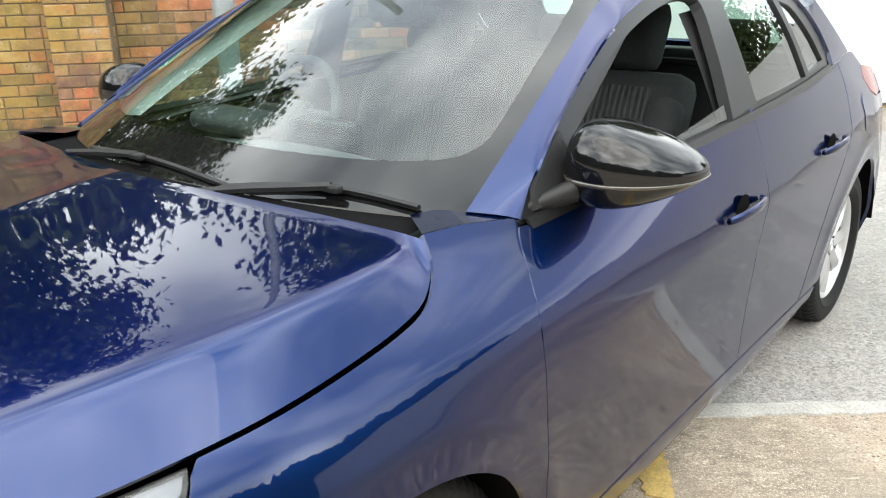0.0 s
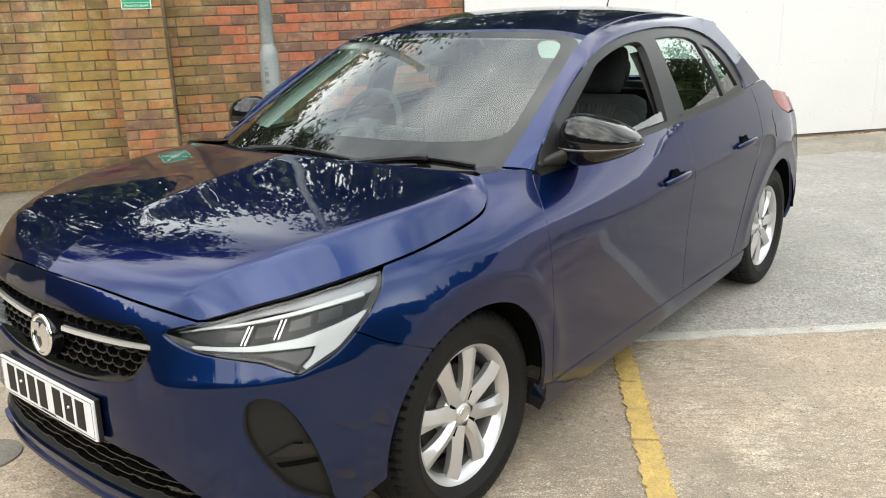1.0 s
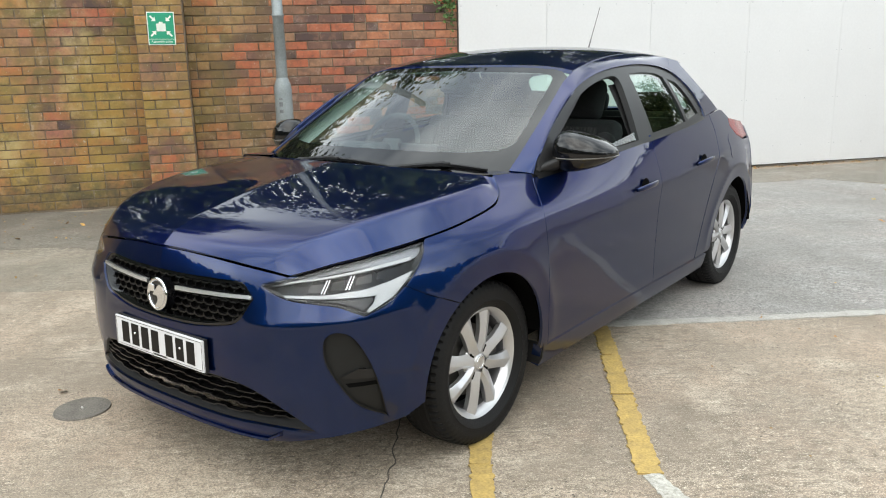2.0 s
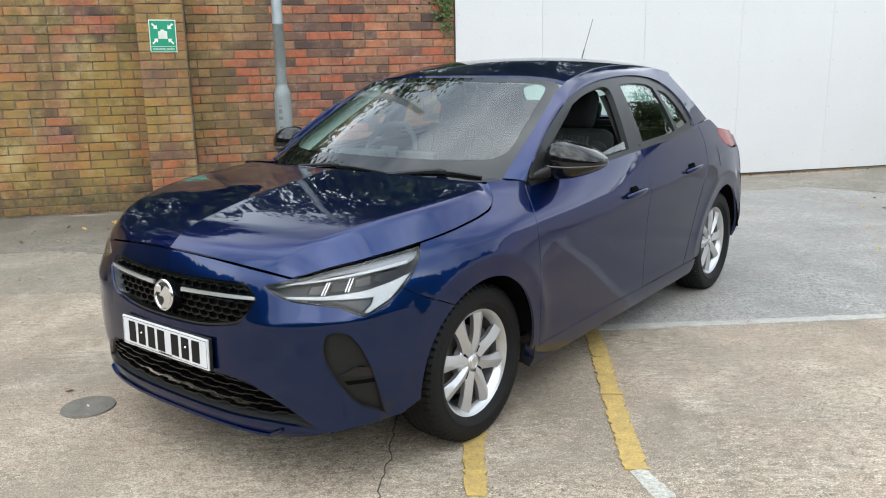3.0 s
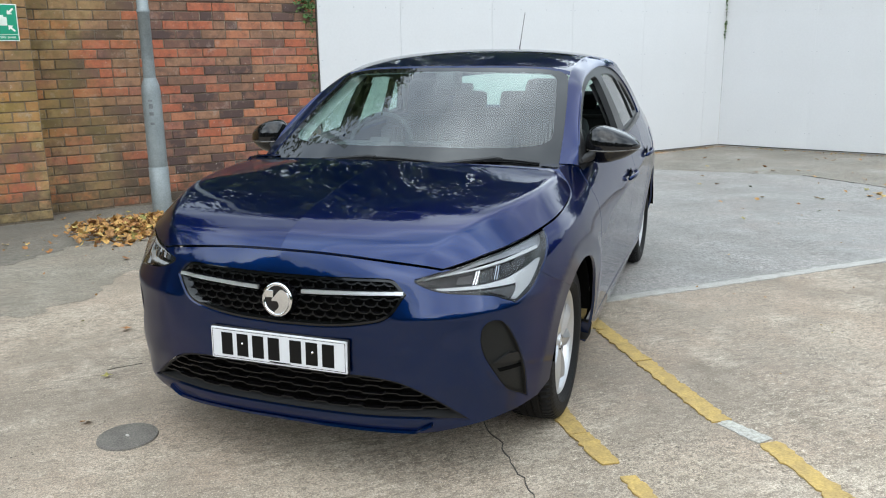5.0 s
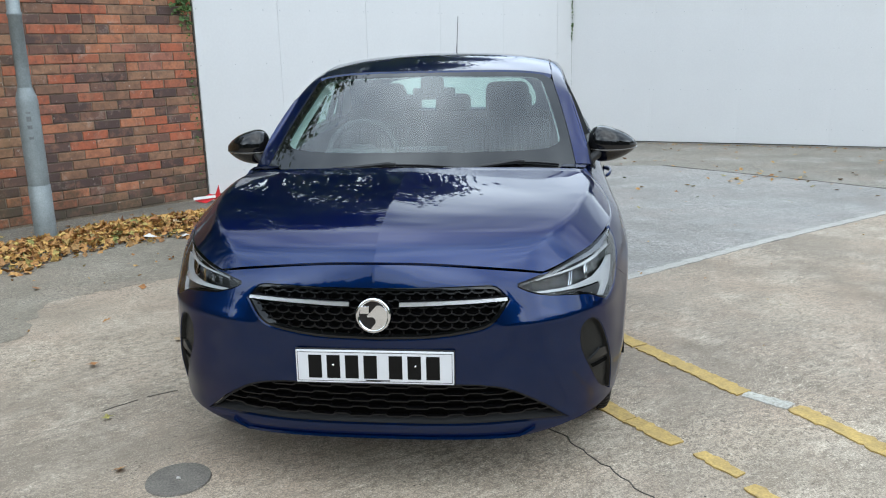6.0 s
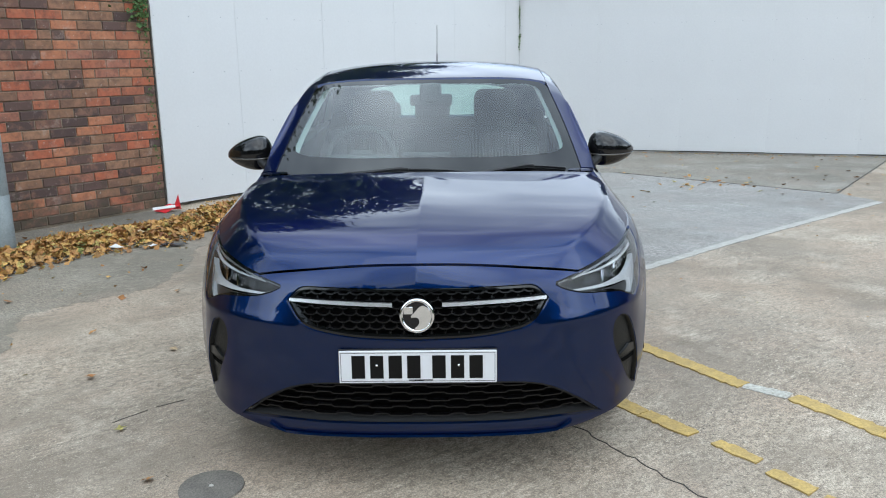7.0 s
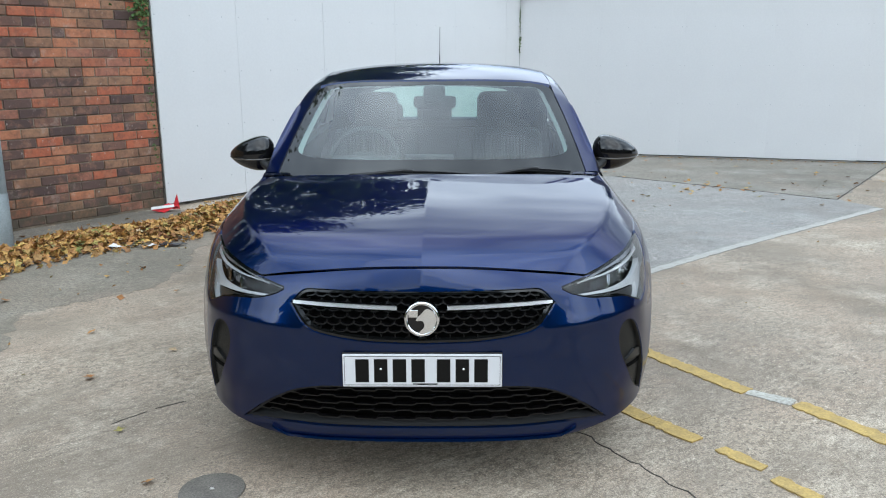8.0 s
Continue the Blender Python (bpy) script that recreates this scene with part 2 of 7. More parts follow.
    col = mix(both.outputs["Value"], col, tuple(c * 0.30 for c in dark))
    # crumbs and chips: dark flecks in loose swarms, and a few pale ones
    for scale, lo, hi, seed_turn, tint in ((26, 0.10, 0.17, 15, 0.26), (70, 0.16, 0.26, 70, 0.32)):
        chip = n.new("ShaderNodeTexVoronoi")
        chip.inputs["Scale"].default_value = scale
        mp = n.new("ShaderNodeMapping")
        mp.vector_type = "TEXTURE"
        mp.inputs["Rotation"].default_value, mp.inputs["Scale"].default_value = (0, 0, radians(seed_turn)), (1.7, 0.75, 1)
        wob = n.new("ShaderNodeTexNoise")
        wob.inputs["Scale"].default_value = scale * 1.6
        l.new(co.outputs["Position"], wob.inputs["Vector"])
        add = n.new("ShaderNodeVectorMath")
        add.operation = "MULTIPLY_ADD"
        add.inputs[1].default_value = (0.8 / scale,) * 3
        l.new(wob.outputs["Color"], add.inputs[0])
        l.new(co.outputs["Position"], add.inputs[2])
        l.new(add.outputs["Vector"], mp.inputs["Vector"])
        l.new(mp.outputs["Vector"], chip.inputs["Vector"])
        swarm = ramp(noise_node(1.9 + scale * 0.02, 5, 0.7, (1, 1, 1), seed_turn), 0.44, 0.60)
        col = mix(times(ramp(chip.outputs["Distance"], lo, hi, 0.9, 0.0), swarm), col, tuple(c * tint for c in base))
    l.new(col, b.inputs["Base Color"])
    l.new(ramp(noise_node(0.9, 5), 0.35, 0.65, 0.78 - 0.25 * (1 - dry), 0.92), b.inputs["Roughness"])
    bp, bp2 = n.new("ShaderNodeBump"), n.new("ShaderNodeBump")
    bp.inputs["Strength"].default_value, bp.inputs["Distance"].default_value = 0.9, 0.005
    bp2.inputs["Strength"].default_value, bp2.inputs["Distance"].default_value = 0.35, 0.004
    l.new(noise_node(95, 4, 0.65), bp.inputs["Height"])
    l.new(noise_node(40, 5, 0.75, (0.12, 1.6, 1), 36), bp2.inputs["Height"])
    l.new(bp.outputs["Normal"], bp2.inputs["Normal"])
    l.new(bp2.outputs["Normal"], b.inputs["Normal"])
    return m


M_CONC = concrete("worn_concrete", (0.455, 0.376, 0.290), (0.205, 0.168, 0.128), (0.63, 0.545, 0.443))
M_CONC_PALE = concrete("pale_sealed_concrete", (0.352, 0.343, 0.327), (0.240, 0.229, 0.211), (0.445, 0.437, 0.424), speck=0.45, dry=0.1)
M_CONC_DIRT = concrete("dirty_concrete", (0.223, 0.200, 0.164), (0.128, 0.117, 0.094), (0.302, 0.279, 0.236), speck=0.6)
M_CONC_STRIP = concrete("brown_streaked_concrete", (0.315, 0.292, 0.250), (0.170, 0.152, 0.122), (0.43, 0.41, 0.37), speck=0.6)
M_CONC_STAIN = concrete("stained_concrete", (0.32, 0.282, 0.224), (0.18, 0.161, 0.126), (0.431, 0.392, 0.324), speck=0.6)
M_JOINT = mat("joint_filler", (0.075, 0.068, 0.058), rough=0.95, scale=30, vary=0.5, fine=0.3, fine_scale=200)
bm = bmesh.new()
bmesh.ops.create_grid(bm, x_segments=60, y_segments=60, size=60)
ground = tagged(mesh_object("ground", bm, M_CONC), "worn beige-grey concrete yard with stains and cracks", "ground", kind="structure")


def ragged(points, step, rough, seed, closed=True):
    """A line or outline through the points with an uneven edge."""
    rnd = random.Random(seed)
    out, n = [], len(points)
    for i in range(n if closed else n - 1):
        a, b = Vector(points[i]), Vector(points[(i + 1) % n])
        k = max(1, int((b - a).length / step))
        for j in range(k):
            q = a.lerp(b, j / k)
            out.append((q.x + rnd.uniform(-rough, rough), q.y + rnd.uniform(-rough, rough)))
    if not closed:
        out.append(tuple(points[-1]))
    return out


def flat_sheet(name, outline, z, thick, material, parent=None):
    """A thin sheet lying on the ground, with an edge."""
    vs, _, fs, *_ = delaunay([Vector(q) for q in outline], [(i, (i + 1) % len(outline)) for i in range(len(outline))], [], 1, 1e-6)
    bm = bmesh.new()
    bv = [bm.verts.new((v.x, v.y, z)) for v in vs]
    for f in fs:
        bm.faces.new([bv[i] for i in f])
    bmesh.ops.recalc_face_normals(bm, faces=bm.faces)
    if bm.faces[:][0].normal.z < 0:
        bmesh.ops.reverse_faces(bm, faces=bm.faces)
    rim = [e for e in bm.edges if e.is_boundary]
    out = bmesh.ops.extrude_edge_only(bm, edges=rim)
    for v in [g for g in out["geom"] if isinstance(g, bmesh.types.BMVert)]:
        v.co.z -= thick
    return mesh_object(name, bm, material, parent)


def ribbon(points, width, seed, rough=0.004, step=0.05):
    """The outline of a narrow band along a line."""
    line = [Vector(q) for q in ragged(points, step, rough, seed, closed=False)]
    rnd = random.Random(seed + 1)
    left, right = [], []
    for i, p in enumerate(line):
        d = (line[min(len(line) - 1, i + 1)] - line[max(0, i - 1)]).normalized()
        w = width / 2 * rnd.uniform(0.80, 1.18)
        left.append((p.x - d.y * w, p.y + d.x * w))
        right.append((p.x + d.y * w, p.y - d.x * w))
    return left + right[::-1]


pale = ragged([(-0.35, 0.62), (4.3, 4.66), (4.12, 5.12), (3.29, 5.87), (2.1, 6.9), (0.3, 7.0), (-0.9, 5.6), (-0.7, 2.2)], 0.12, 0.03, 3)
tagged(flat_sheet("pavement_pale", pale, 0.004, 0.006, M_CONC_PALE), "pale grey sealed concrete slab", "slab", kind="structure")
dirty = ragged([(4.12, 5.14), (5.95, 7.72), (6.3, 8.2), (1.35, 9.75), (-2.4, 5.0), (-2.0, 4.5), (-0.9, 5.62), (0.3, 7.02), (2.1, 6.92), (3.29, 5.89)], 0.15, 0.04, 4)
tagged(flat_sheet("pavement_dirty", dirty, 0.002, 0.004, M_CONC_STRIP), "dirty brown concrete strip along the hoarding", "slab", kind="structure")
tagged(flat_sheet("pavement_edge", ribbon([(0.3, 1.20), (1.18, 1.945), (2.35, 3.0), (4.3, 4.62)], 0.075, 11, 0.003, 0.06), 0.007, 0.009, mat("pale_mortar_line", (0.4, 0.388, 0.36), rough=0.9, scale=12, vary=0.35, fine=0.25, fine_scale=120)), "pale worn line along the slab joint", "line", kind="structure")
for k, line in enumerate(([(4.11, 5.14), (5.95, 7.72)], [(4.11, 5.14), (3.29, 5.88), (2.1, 6.92)])):
    tagged(flat_sheet("trim_joint", ribbon(line, 0.013, 20 + k, 0.003, 0.06), 0.006, 0.008, M_JOINT), "dark filled joint between concrete slabs", "joint", kind="structure")
for k, line in enumerate(([(0.25, 0.22), (0.49, -0.15), (0.62, -0.31), (0.78, -0.56), (0.93, -0.78), (1.5, -1.65), (2.1, -2.5)], [(-0.55, 0.55), (0.25, 0.22)], [(-1.316, -0.223), (-1.25, -0.15), (-1.213, -0.107)], [(-1.18, -0.08), (-1.08, 0.004)])):
    tagged(flat_sheet("trim_crack", ribbon(line, 0.0038 if k < 2 else 0.0034, 40 + k, 0.009, 0.035), 0.003, 0.004, M_JOINT), "ragged dark crack in the concrete", "crack", kind="structure")

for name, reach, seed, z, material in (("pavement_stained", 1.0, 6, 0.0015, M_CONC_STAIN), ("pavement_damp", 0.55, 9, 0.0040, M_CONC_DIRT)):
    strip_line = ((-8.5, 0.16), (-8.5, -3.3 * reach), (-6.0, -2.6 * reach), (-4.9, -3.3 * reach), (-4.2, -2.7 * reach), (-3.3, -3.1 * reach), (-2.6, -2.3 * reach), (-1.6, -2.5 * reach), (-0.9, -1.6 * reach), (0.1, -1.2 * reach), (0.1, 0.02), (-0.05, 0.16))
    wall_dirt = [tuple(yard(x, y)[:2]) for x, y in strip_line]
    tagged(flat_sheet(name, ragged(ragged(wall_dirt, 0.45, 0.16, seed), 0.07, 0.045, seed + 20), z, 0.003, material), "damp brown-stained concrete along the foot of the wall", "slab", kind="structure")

# brick wall: a mortar core, with its bricks laid later; a pier with a sign
WALL_Y, PIER_Y, COURSE, BRICK_L = 0.18, -0.10, 0.0865, 0.243
bm = bmesh.new()
add_box(bm, -9.0, WALL_Y + 0.009, -0.1, 0.02, 0.44, 2.265)
bmesh.ops.transform(bm, matrix=YARD, verts=bm.verts)
wall_brick = tagged(mesh_object("wall_brick", bm, M_MORTAR), "old red and brown brick wall with mossy stains", "wall", kind="structure")
bm = bmesh.new()
add_box(bm, -3.17, PIER_Y + 0.009, -0.1, -2.735, WALL_Y + 0.02, 2.265)
bmesh.ops.transform(bm, matrix=YARD, verts=bm.verts)
wall_pier = tagged(mesh_object("wall_pier", bm, M_MORTAR), "mossy brick pier standing proud of the wall", "wall", kind="structure")

# white hoarding: a frame behind, sheets in front of it
RUN = 6.22
HOARD = Matrix.Translation((-2.837, 4.766, 0)) @ Matrix.Rotation(radians(50.8), 4, "Z")


def hoard(x, y, z=0.0):
    """x metres along the hoarding from its near end, y metres behind its face."""
    return HOARD @ Vector((x, y, z))


bm = bmesh.new()
add_box(bm, 0.02, 0.03, 0.02, RUN, 0.07, 2.42)
bmesh.ops.transform(bm, matrix=HOARD, verts=bm.verts)
hoard_1 = tagged(mesh_object("wall_hoarding_side", bm, M_JOINT), "white painted hoarding of tall smooth sheets", "wall", kind="structure")
# dark post added to block the bright slit between hoarding and brickwork
bm = bmesh.new()
add_box(bm, -0.012, 0.020, 0.0, 0.045, 0.105, 2.43, 0.003)
bmesh.ops.transform(bm, matrix=HOARD, verts=bm.verts)
mesh_object("added_gap_post", bm, M_JOINT, hoard_1)
END = pose(*hoard(RUN, 0), 0, 0, -17)
bm = bmesh.new()
add_box(bm, 0.0, 0.03, 0.02, 19.5, 0.07, 2.42)
bmesh.ops.transform(bm, matrix=END, verts=bm.verts)
hoard_2 = tagged(mesh_object("wall_hoarding_end", bm, M_JOINT), "white painted hoarding of tall smooth sheets", "wall", kind="structure")
bm = bmesh.new()
add_box(bm, 0, 0, 0.035, 1.2182, 0.018, 2.44, 0.0012)
sheet_me = bpy.data.meshes.new("sheet")
bm.to_mesh(sheet_me)
bm.free()
sheet_me.materials.append(M_WHITE)
screws = bmesh.new()
for frame_m, cuts, owner in ((HOARD, (0.0, 0.98, 2.2, 3.42, 4.64, 5.86, RUN), hoard_1), (END, [1.2185 * k for k in range(17)], hoard_2)):
    for x, x_next in zip(cuts, cuts[1:]):
        wide = x_next - x
        if wide < 1.2:
            bm = bmesh.new()
            add_box(bm, 0.0, 0, 0.035, wide - 0.002, 0.018, 2.44, 0.002)
            ob = mesh_object("sheet", bm, M_WHITE, owner)
            ob.matrix_basis = frame_m @ Matrix.Translation((x, 0, 0))
        else:
            ob = new("sheet", sheet_me)
            ob.parent = owner
            ob.matrix_basis = frame_m @ Matrix.Translation((x, random.uniform(-0.0015, 0.0015), random.uniform(-0.004, 0.004)))
        for z in (0.25, 0.8, 1.35, 1.9, 2.35):
            for dx in (0.03, 0.42, 0.80, 1.187):
                if dx < wide:
                    bmesh.ops.create_cone(screws, cap_ends=True, segments=8, radius1=0.007, radius2=0.005, depth=0.004, matrix=frame_m @ Matrix.Translation((x + dx, -0.0015, z)) @ Matrix.Rotation(radians(90), 4, "X"))
tagged(mesh_object("hoarding_screws", screws, mat("screw_heads", (0.45, 0.46, 0.48), rough=0.4, metal=0.3)), "small pale screw heads in the white hoarding", "screws", kind="stuff")

# ---- the car: x to its left, y backwards from the front axle, z up ----
PLAN_X = (0, 0.20, 0.40, 0.55, 0.69, 0.77, 0.825, 0.866, 0.8815, 0.8825, 0.8825, 0.8825, 0.88, 0.872, 0.845, 0.79, 0.65, 0.35, 0)
PLAN_Y = (-0.80, -0.795, -0.772, -0.728, -0.650, -0.555, -0.43, -0.25, 0.0, 0.4, 0.9, 1.4, 1.9, 2.4, 2.8, 3.05, 3.17, 3.215, 3.22)
plan_u = np.concatenate([[0], np.cumsum(np.hypot(np.diff(PLAN_X), np.diff(PLAN_Y)))])
plan_x, plan_y = spline(plan_u, PLAN_X), spline(plan_u, PLAN_Y)
U_END = plan_u[-1]
LEVELS = (0.16, 0.22, 0.30, 0.38, 0.48, 0.58, 0.68, 0.76, 0.82, 0.88, 0.94, 1.00, 1.10)
# how far the skin stands in from the plan's outline, level by level, at seven stations round the car
TUCK = {
    0: (0.07, 0.02, 0.015, 0.005, 0.0, 0.005, 0.017, 0.034, 0.055, 0.095, 0.16, 0.25, 0.4),
    4: (0.06, 0.02, 0.01, 0.0, 0.0, 0.01, 0.03, 0.06, 0.10, 0.16, 0.25, 0.35, 0.5),
    8: (0.06, 0.04, 0.02, 0.01, 0.005, 0.0, 0.0, 0.010, 0.032, 0.085, 0.155, 0.21, 0.29),
    10: (0.07, 0.05, 0.035, 0.028, 0.02, 0.010, 0.003, 0.0, 0.008, 0.03, 0.058, 0.085, 0.13),
    13: (0.08, 0.05, 0.03, 0.02, 0.012, 0.004, 0.0, 0.0, 0.006, 0.02, 0.04, 0.065, 0.11),
    15: (0.08, 0.05, 0.02, 0.0, 0.0, 0.0, 0.01, 0.02, 0.03, 0.05, 0.08, 0.11, 0.16),
    18: (0.06, 0.03, 0.01, 0.0, 0.0, 0.01, 0.05, 0.06, 0.07, 0.09, 0.12, 0.16, 0.2),
}
tuck_rows = [spline(LEVELS, row) for row in TUCK.values()]
tuck_u = np.array([plan_u[k] for k in TUCK])
GRID_U, GRID_Z = np.linspace(0, U_END, 900), np.linspace(0.14, 1.12, 197)
tuck_at = np.array([[r(z) for z in GRID_Z] for r in tuck_rows])
tuck_grid = np.array([spline(tuck_u, tuck_at[:, j])(GRID_U) for j in range(len(GRID_Z))]).T
tan_x, tan_y = np.gradient(plan_x(GRID_U), GRID_U), np.gradient(plan_y(GRID_U), GRID_U)
tan_x[0], tan_y[0], tan_x[-1], tan_y[-1] = 1, 0, -1, 0
tan_k = np.hypot(tan_x, tan_y)
# a sharp crease that rises along the doors to the rear handle
crease_y = plan_y(GRID_U)
crease_z = 0.735 + 0.062 * (crease_y - 0.5)
crease_on = np.clip((crease_y - 0.40) / 0.55, 0, 1) * np.clip((2.75 - crease_y) / 0.5, 0, 1)
tuck_grid = tuck_grid - 0.011 * crease_on[:, None] * np.exp(-np.hypot(GRID_Z[None, :] - crease_z[:, None], 0.006) / 0.055)
# a ridge across the bumper's corner, under the headlight
ridge_z = 0.600 + 0.075 * (GRID_U - 0.45)
ridge_on = np.clip((GRID_U - 0.40) / 0.10, 0, 1) * np.clip((1.02 - GRID_U) / 0.2, 0, 1)
tuck_grid = tuck_grid - 0.017 * ridge_on[:, None] * np.exp(-np.hypot(GRID_Z[None, :] - ridge_z[:, None], 0.010) / 0.045)
# a rounded flare round each wheel opening
for wheel_y in (-0.03, 2.538):
    ring = np.hypot(crease_y[:, None] - wheel_y, GRID_Z[None, :] - 0.318)
    tuck_grid = tuck_grid - 0.010 * np.clip((plan_x(GRID_U) - 0.74) / 0.10, 0, 1)[:, None] * np.exp(-np.hypot(ring - 0.425, 0.012) / 0.035) * np.clip((GRID_Z[None, :] - 0.25) / 0.2, 0, 1)
SKIN_X = plan_x(GRID_U)[:, None] - tuck_grid * (tan_y / tan_k)[:, None]
SKIN_Y = plan_y(GRID_U)[:, None] + tuck_grid * (tan_x / tan_k)[:, None]


def skin(u, z):
    """The lower body: u metres round the plan from the middle of the nose (negative on the car's right), z up."""
    s, u = (1 if u >= 0 else -1), min(abs(u), U_END - 1e-6)
    a, b = u / GRID_U[1], (min(max(z, 0.141), 1.119) - 0.14) / (GRID_Z[1] - GRID_Z[0])
    i, j = min(int(a), 898), min(int(b), 195)
    a, b = a - i, b - j
    w = ((1 - a) * (1 - b), a * (1 - b), (1 - a) * b, a * b)
    x = w[0] * SKIN_X[i, j] + w[1] * SKIN_X[i + 1, j] + w[2] * SKIN_X[i, j + 1] + w[3] * SKIN_X[i + 1, j + 1]
    y = w[0] * SKIN_Y[i, j] + w[1] * SKIN_Y[i + 1, j] + w[2] * SKIN_Y[i, j + 1] + w[3] * SKIN_Y[i + 1, j + 1]
    return Vector((s * x, y, z))


side_us = np.linspace(plan_u[5], plan_u[15], 400)
side_ys = plan_y(side_us)


def u_at(y):
    """The plan's u at the flank's y."""
    return float(np.interp(y, side_ys, side_us))


def flank(y, z, side=1):
    p = skin(u_at(y), z)
    return Vector((side * p.x, y, z))


belt = spline((0.2, 0.4, 1.03, 1.4, 1.9, 2.3, 2.9), (0.932, 0.942, 0.982, 1.002, 1.030, 1.06, 1.08))


def upper(y, z, side=1):
    """The side of the greenhouse above the belt, leaning inwards."""
    zb = float(belt(y))
    h = max(0.0, z - zb)
    return Vector((side * (flank(y, min(z, zb)).x - 0.37 * h - 0.30 * h * h), y, z))


roof_mid = spline((0.9, 1.0, 1.3, 1.6, 2.0, 2.4, 2.7), (1.352, 1.376, 1.427, 1.443, 1.421, 1.350, 1.268))


def roof_z(x, y):
    return float(roof_mid(y)) - 0.10 * x * x - 0.25 * abs(x) ** 6


def screen_y(x, z):
    return 0.20 + 1.95 * (z - 0.985) + 0.37 * x * x - 0.30 * (z - 0.985) * (1.385 - z)


def hatch_y(x, z):
    return 3.0 - 1.75 * (z - 1.0) - 0.8 * x * x


# ---- panels: outlines on a surface, filled with small triangles, with a turned-in edge ----
def rounded(points, corners=(), step=0.02, closed=True):
    """A smooth outline through the points; those whose index is in corners stay sharp."""
    n, out = len(points), []
    p = [np.array(q, float) for q in points]
    for i in range(n if closed else n - 1):
        a, b = p[i], p[(i + 1) % n]
        pa = a - (b - a) if i in corners or (not closed and i == 0) else p[i - 1]
        pb = b + (b - a) if (i + 1) % n in corners or (not closed and i == n - 2) else p[(i + 2) % n]
        k = max(1, int(round(np.hypot(*(b - a)) / step)))
        ta, tb = (b - pa) / 2, (pb - a) / 2
        la = np.hypot(*(b - a))
        ta, tb = ta * min(1, la / max(1e-9, np.hypot(*ta))), tb * min(1, la / max(1e-9, np.hypot(*tb)))
        for j in range(k):
            t = j / k
            out.append(tuple((2 * t ** 3 - 3 * t * t + 1) * a + (t ** 3 - 2 * t * t + t) * ta + (3 * t * t - 2 * t ** 3) * b + (t ** 3 - t * t) * tb))
    if not closed:
        out.append(tuple(p[-1]))
    return out


def dense(points, step=0.02, closed=True):
    return rounded(points, range(len(points)), step, closed)


def inside(q, poly):
    q, poly = np.atleast_2d(q), np.array(poly)
    a, b = poly, np.roll(poly, -1, axis=0)
    up = (a[None, :, 1] > q[:, None, 1]) != (b[None, :, 1] > q[:, None, 1])
    dy = np.where(b[:, 1] == a[:, 1], 1e-12, b[:, 1] - a[:, 1])
    at = a[None, :, 0] + (q[:, None, 1] - a[None, :, 1]) * ((b[:, 0] - a[:, 0]) / dy)[None, :]
    return (np.sum(up & (q[:, None, 0] < at), axis=1) % 2) == 1


def shrink(poly, d):
    """The outline moved inwards by d."""
    p = np.array(poly)
    area = 0.5 * np.sum(p[:, 0] * np.roll(p[:, 1], -1) - np.roll(p[:, 0], -1) * p[:, 1])
    e1, e2 = p - np.roll(p, 1, axis=0), np.roll(p, -1, axis=0) - p
    n1 = np.stack([-e1[:, 1], e1[:, 0]], 1) / np.maximum(1e-9, np.hypot(e1[:, 0], e1[:, 1]))[:, None]
    n2 = np.stack([-e2[:, 1], e2[:, 0]], 1) / np.maximum(1e-9, np.hypot(e2[:, 0], e2[:, 1]))[:, None]
    n = n1 + n2
    n /= np.maximum(0.35, np.sum(n * n, axis=1) / 2)[:, None]
    return [tuple(q) for q in p + n * d * (1 if area > 0 else -1)]


def deeper(fn, d, e=1e-3):
    """The surface fn moved inwards by d."""
    def f(a, b):
        n = normal_at(fn, a, b)
        return fn(a, b) - n * d
    return f


CORE = Vector((0, 1.2, 0.55))


def normal_at(fn, a, b, e=7e-3):
    p = fn(a, b)
    n = (fn(a + e, b) - fn(a - e, b)).cross(fn(a, b + e) - fn(a, b - e)).normalized()
    core = Vector((0, min(max(p.y, 0.2), 2.4), min(p.z, 0.7)))
    return n if n.dot(p - core) > 0 else -n


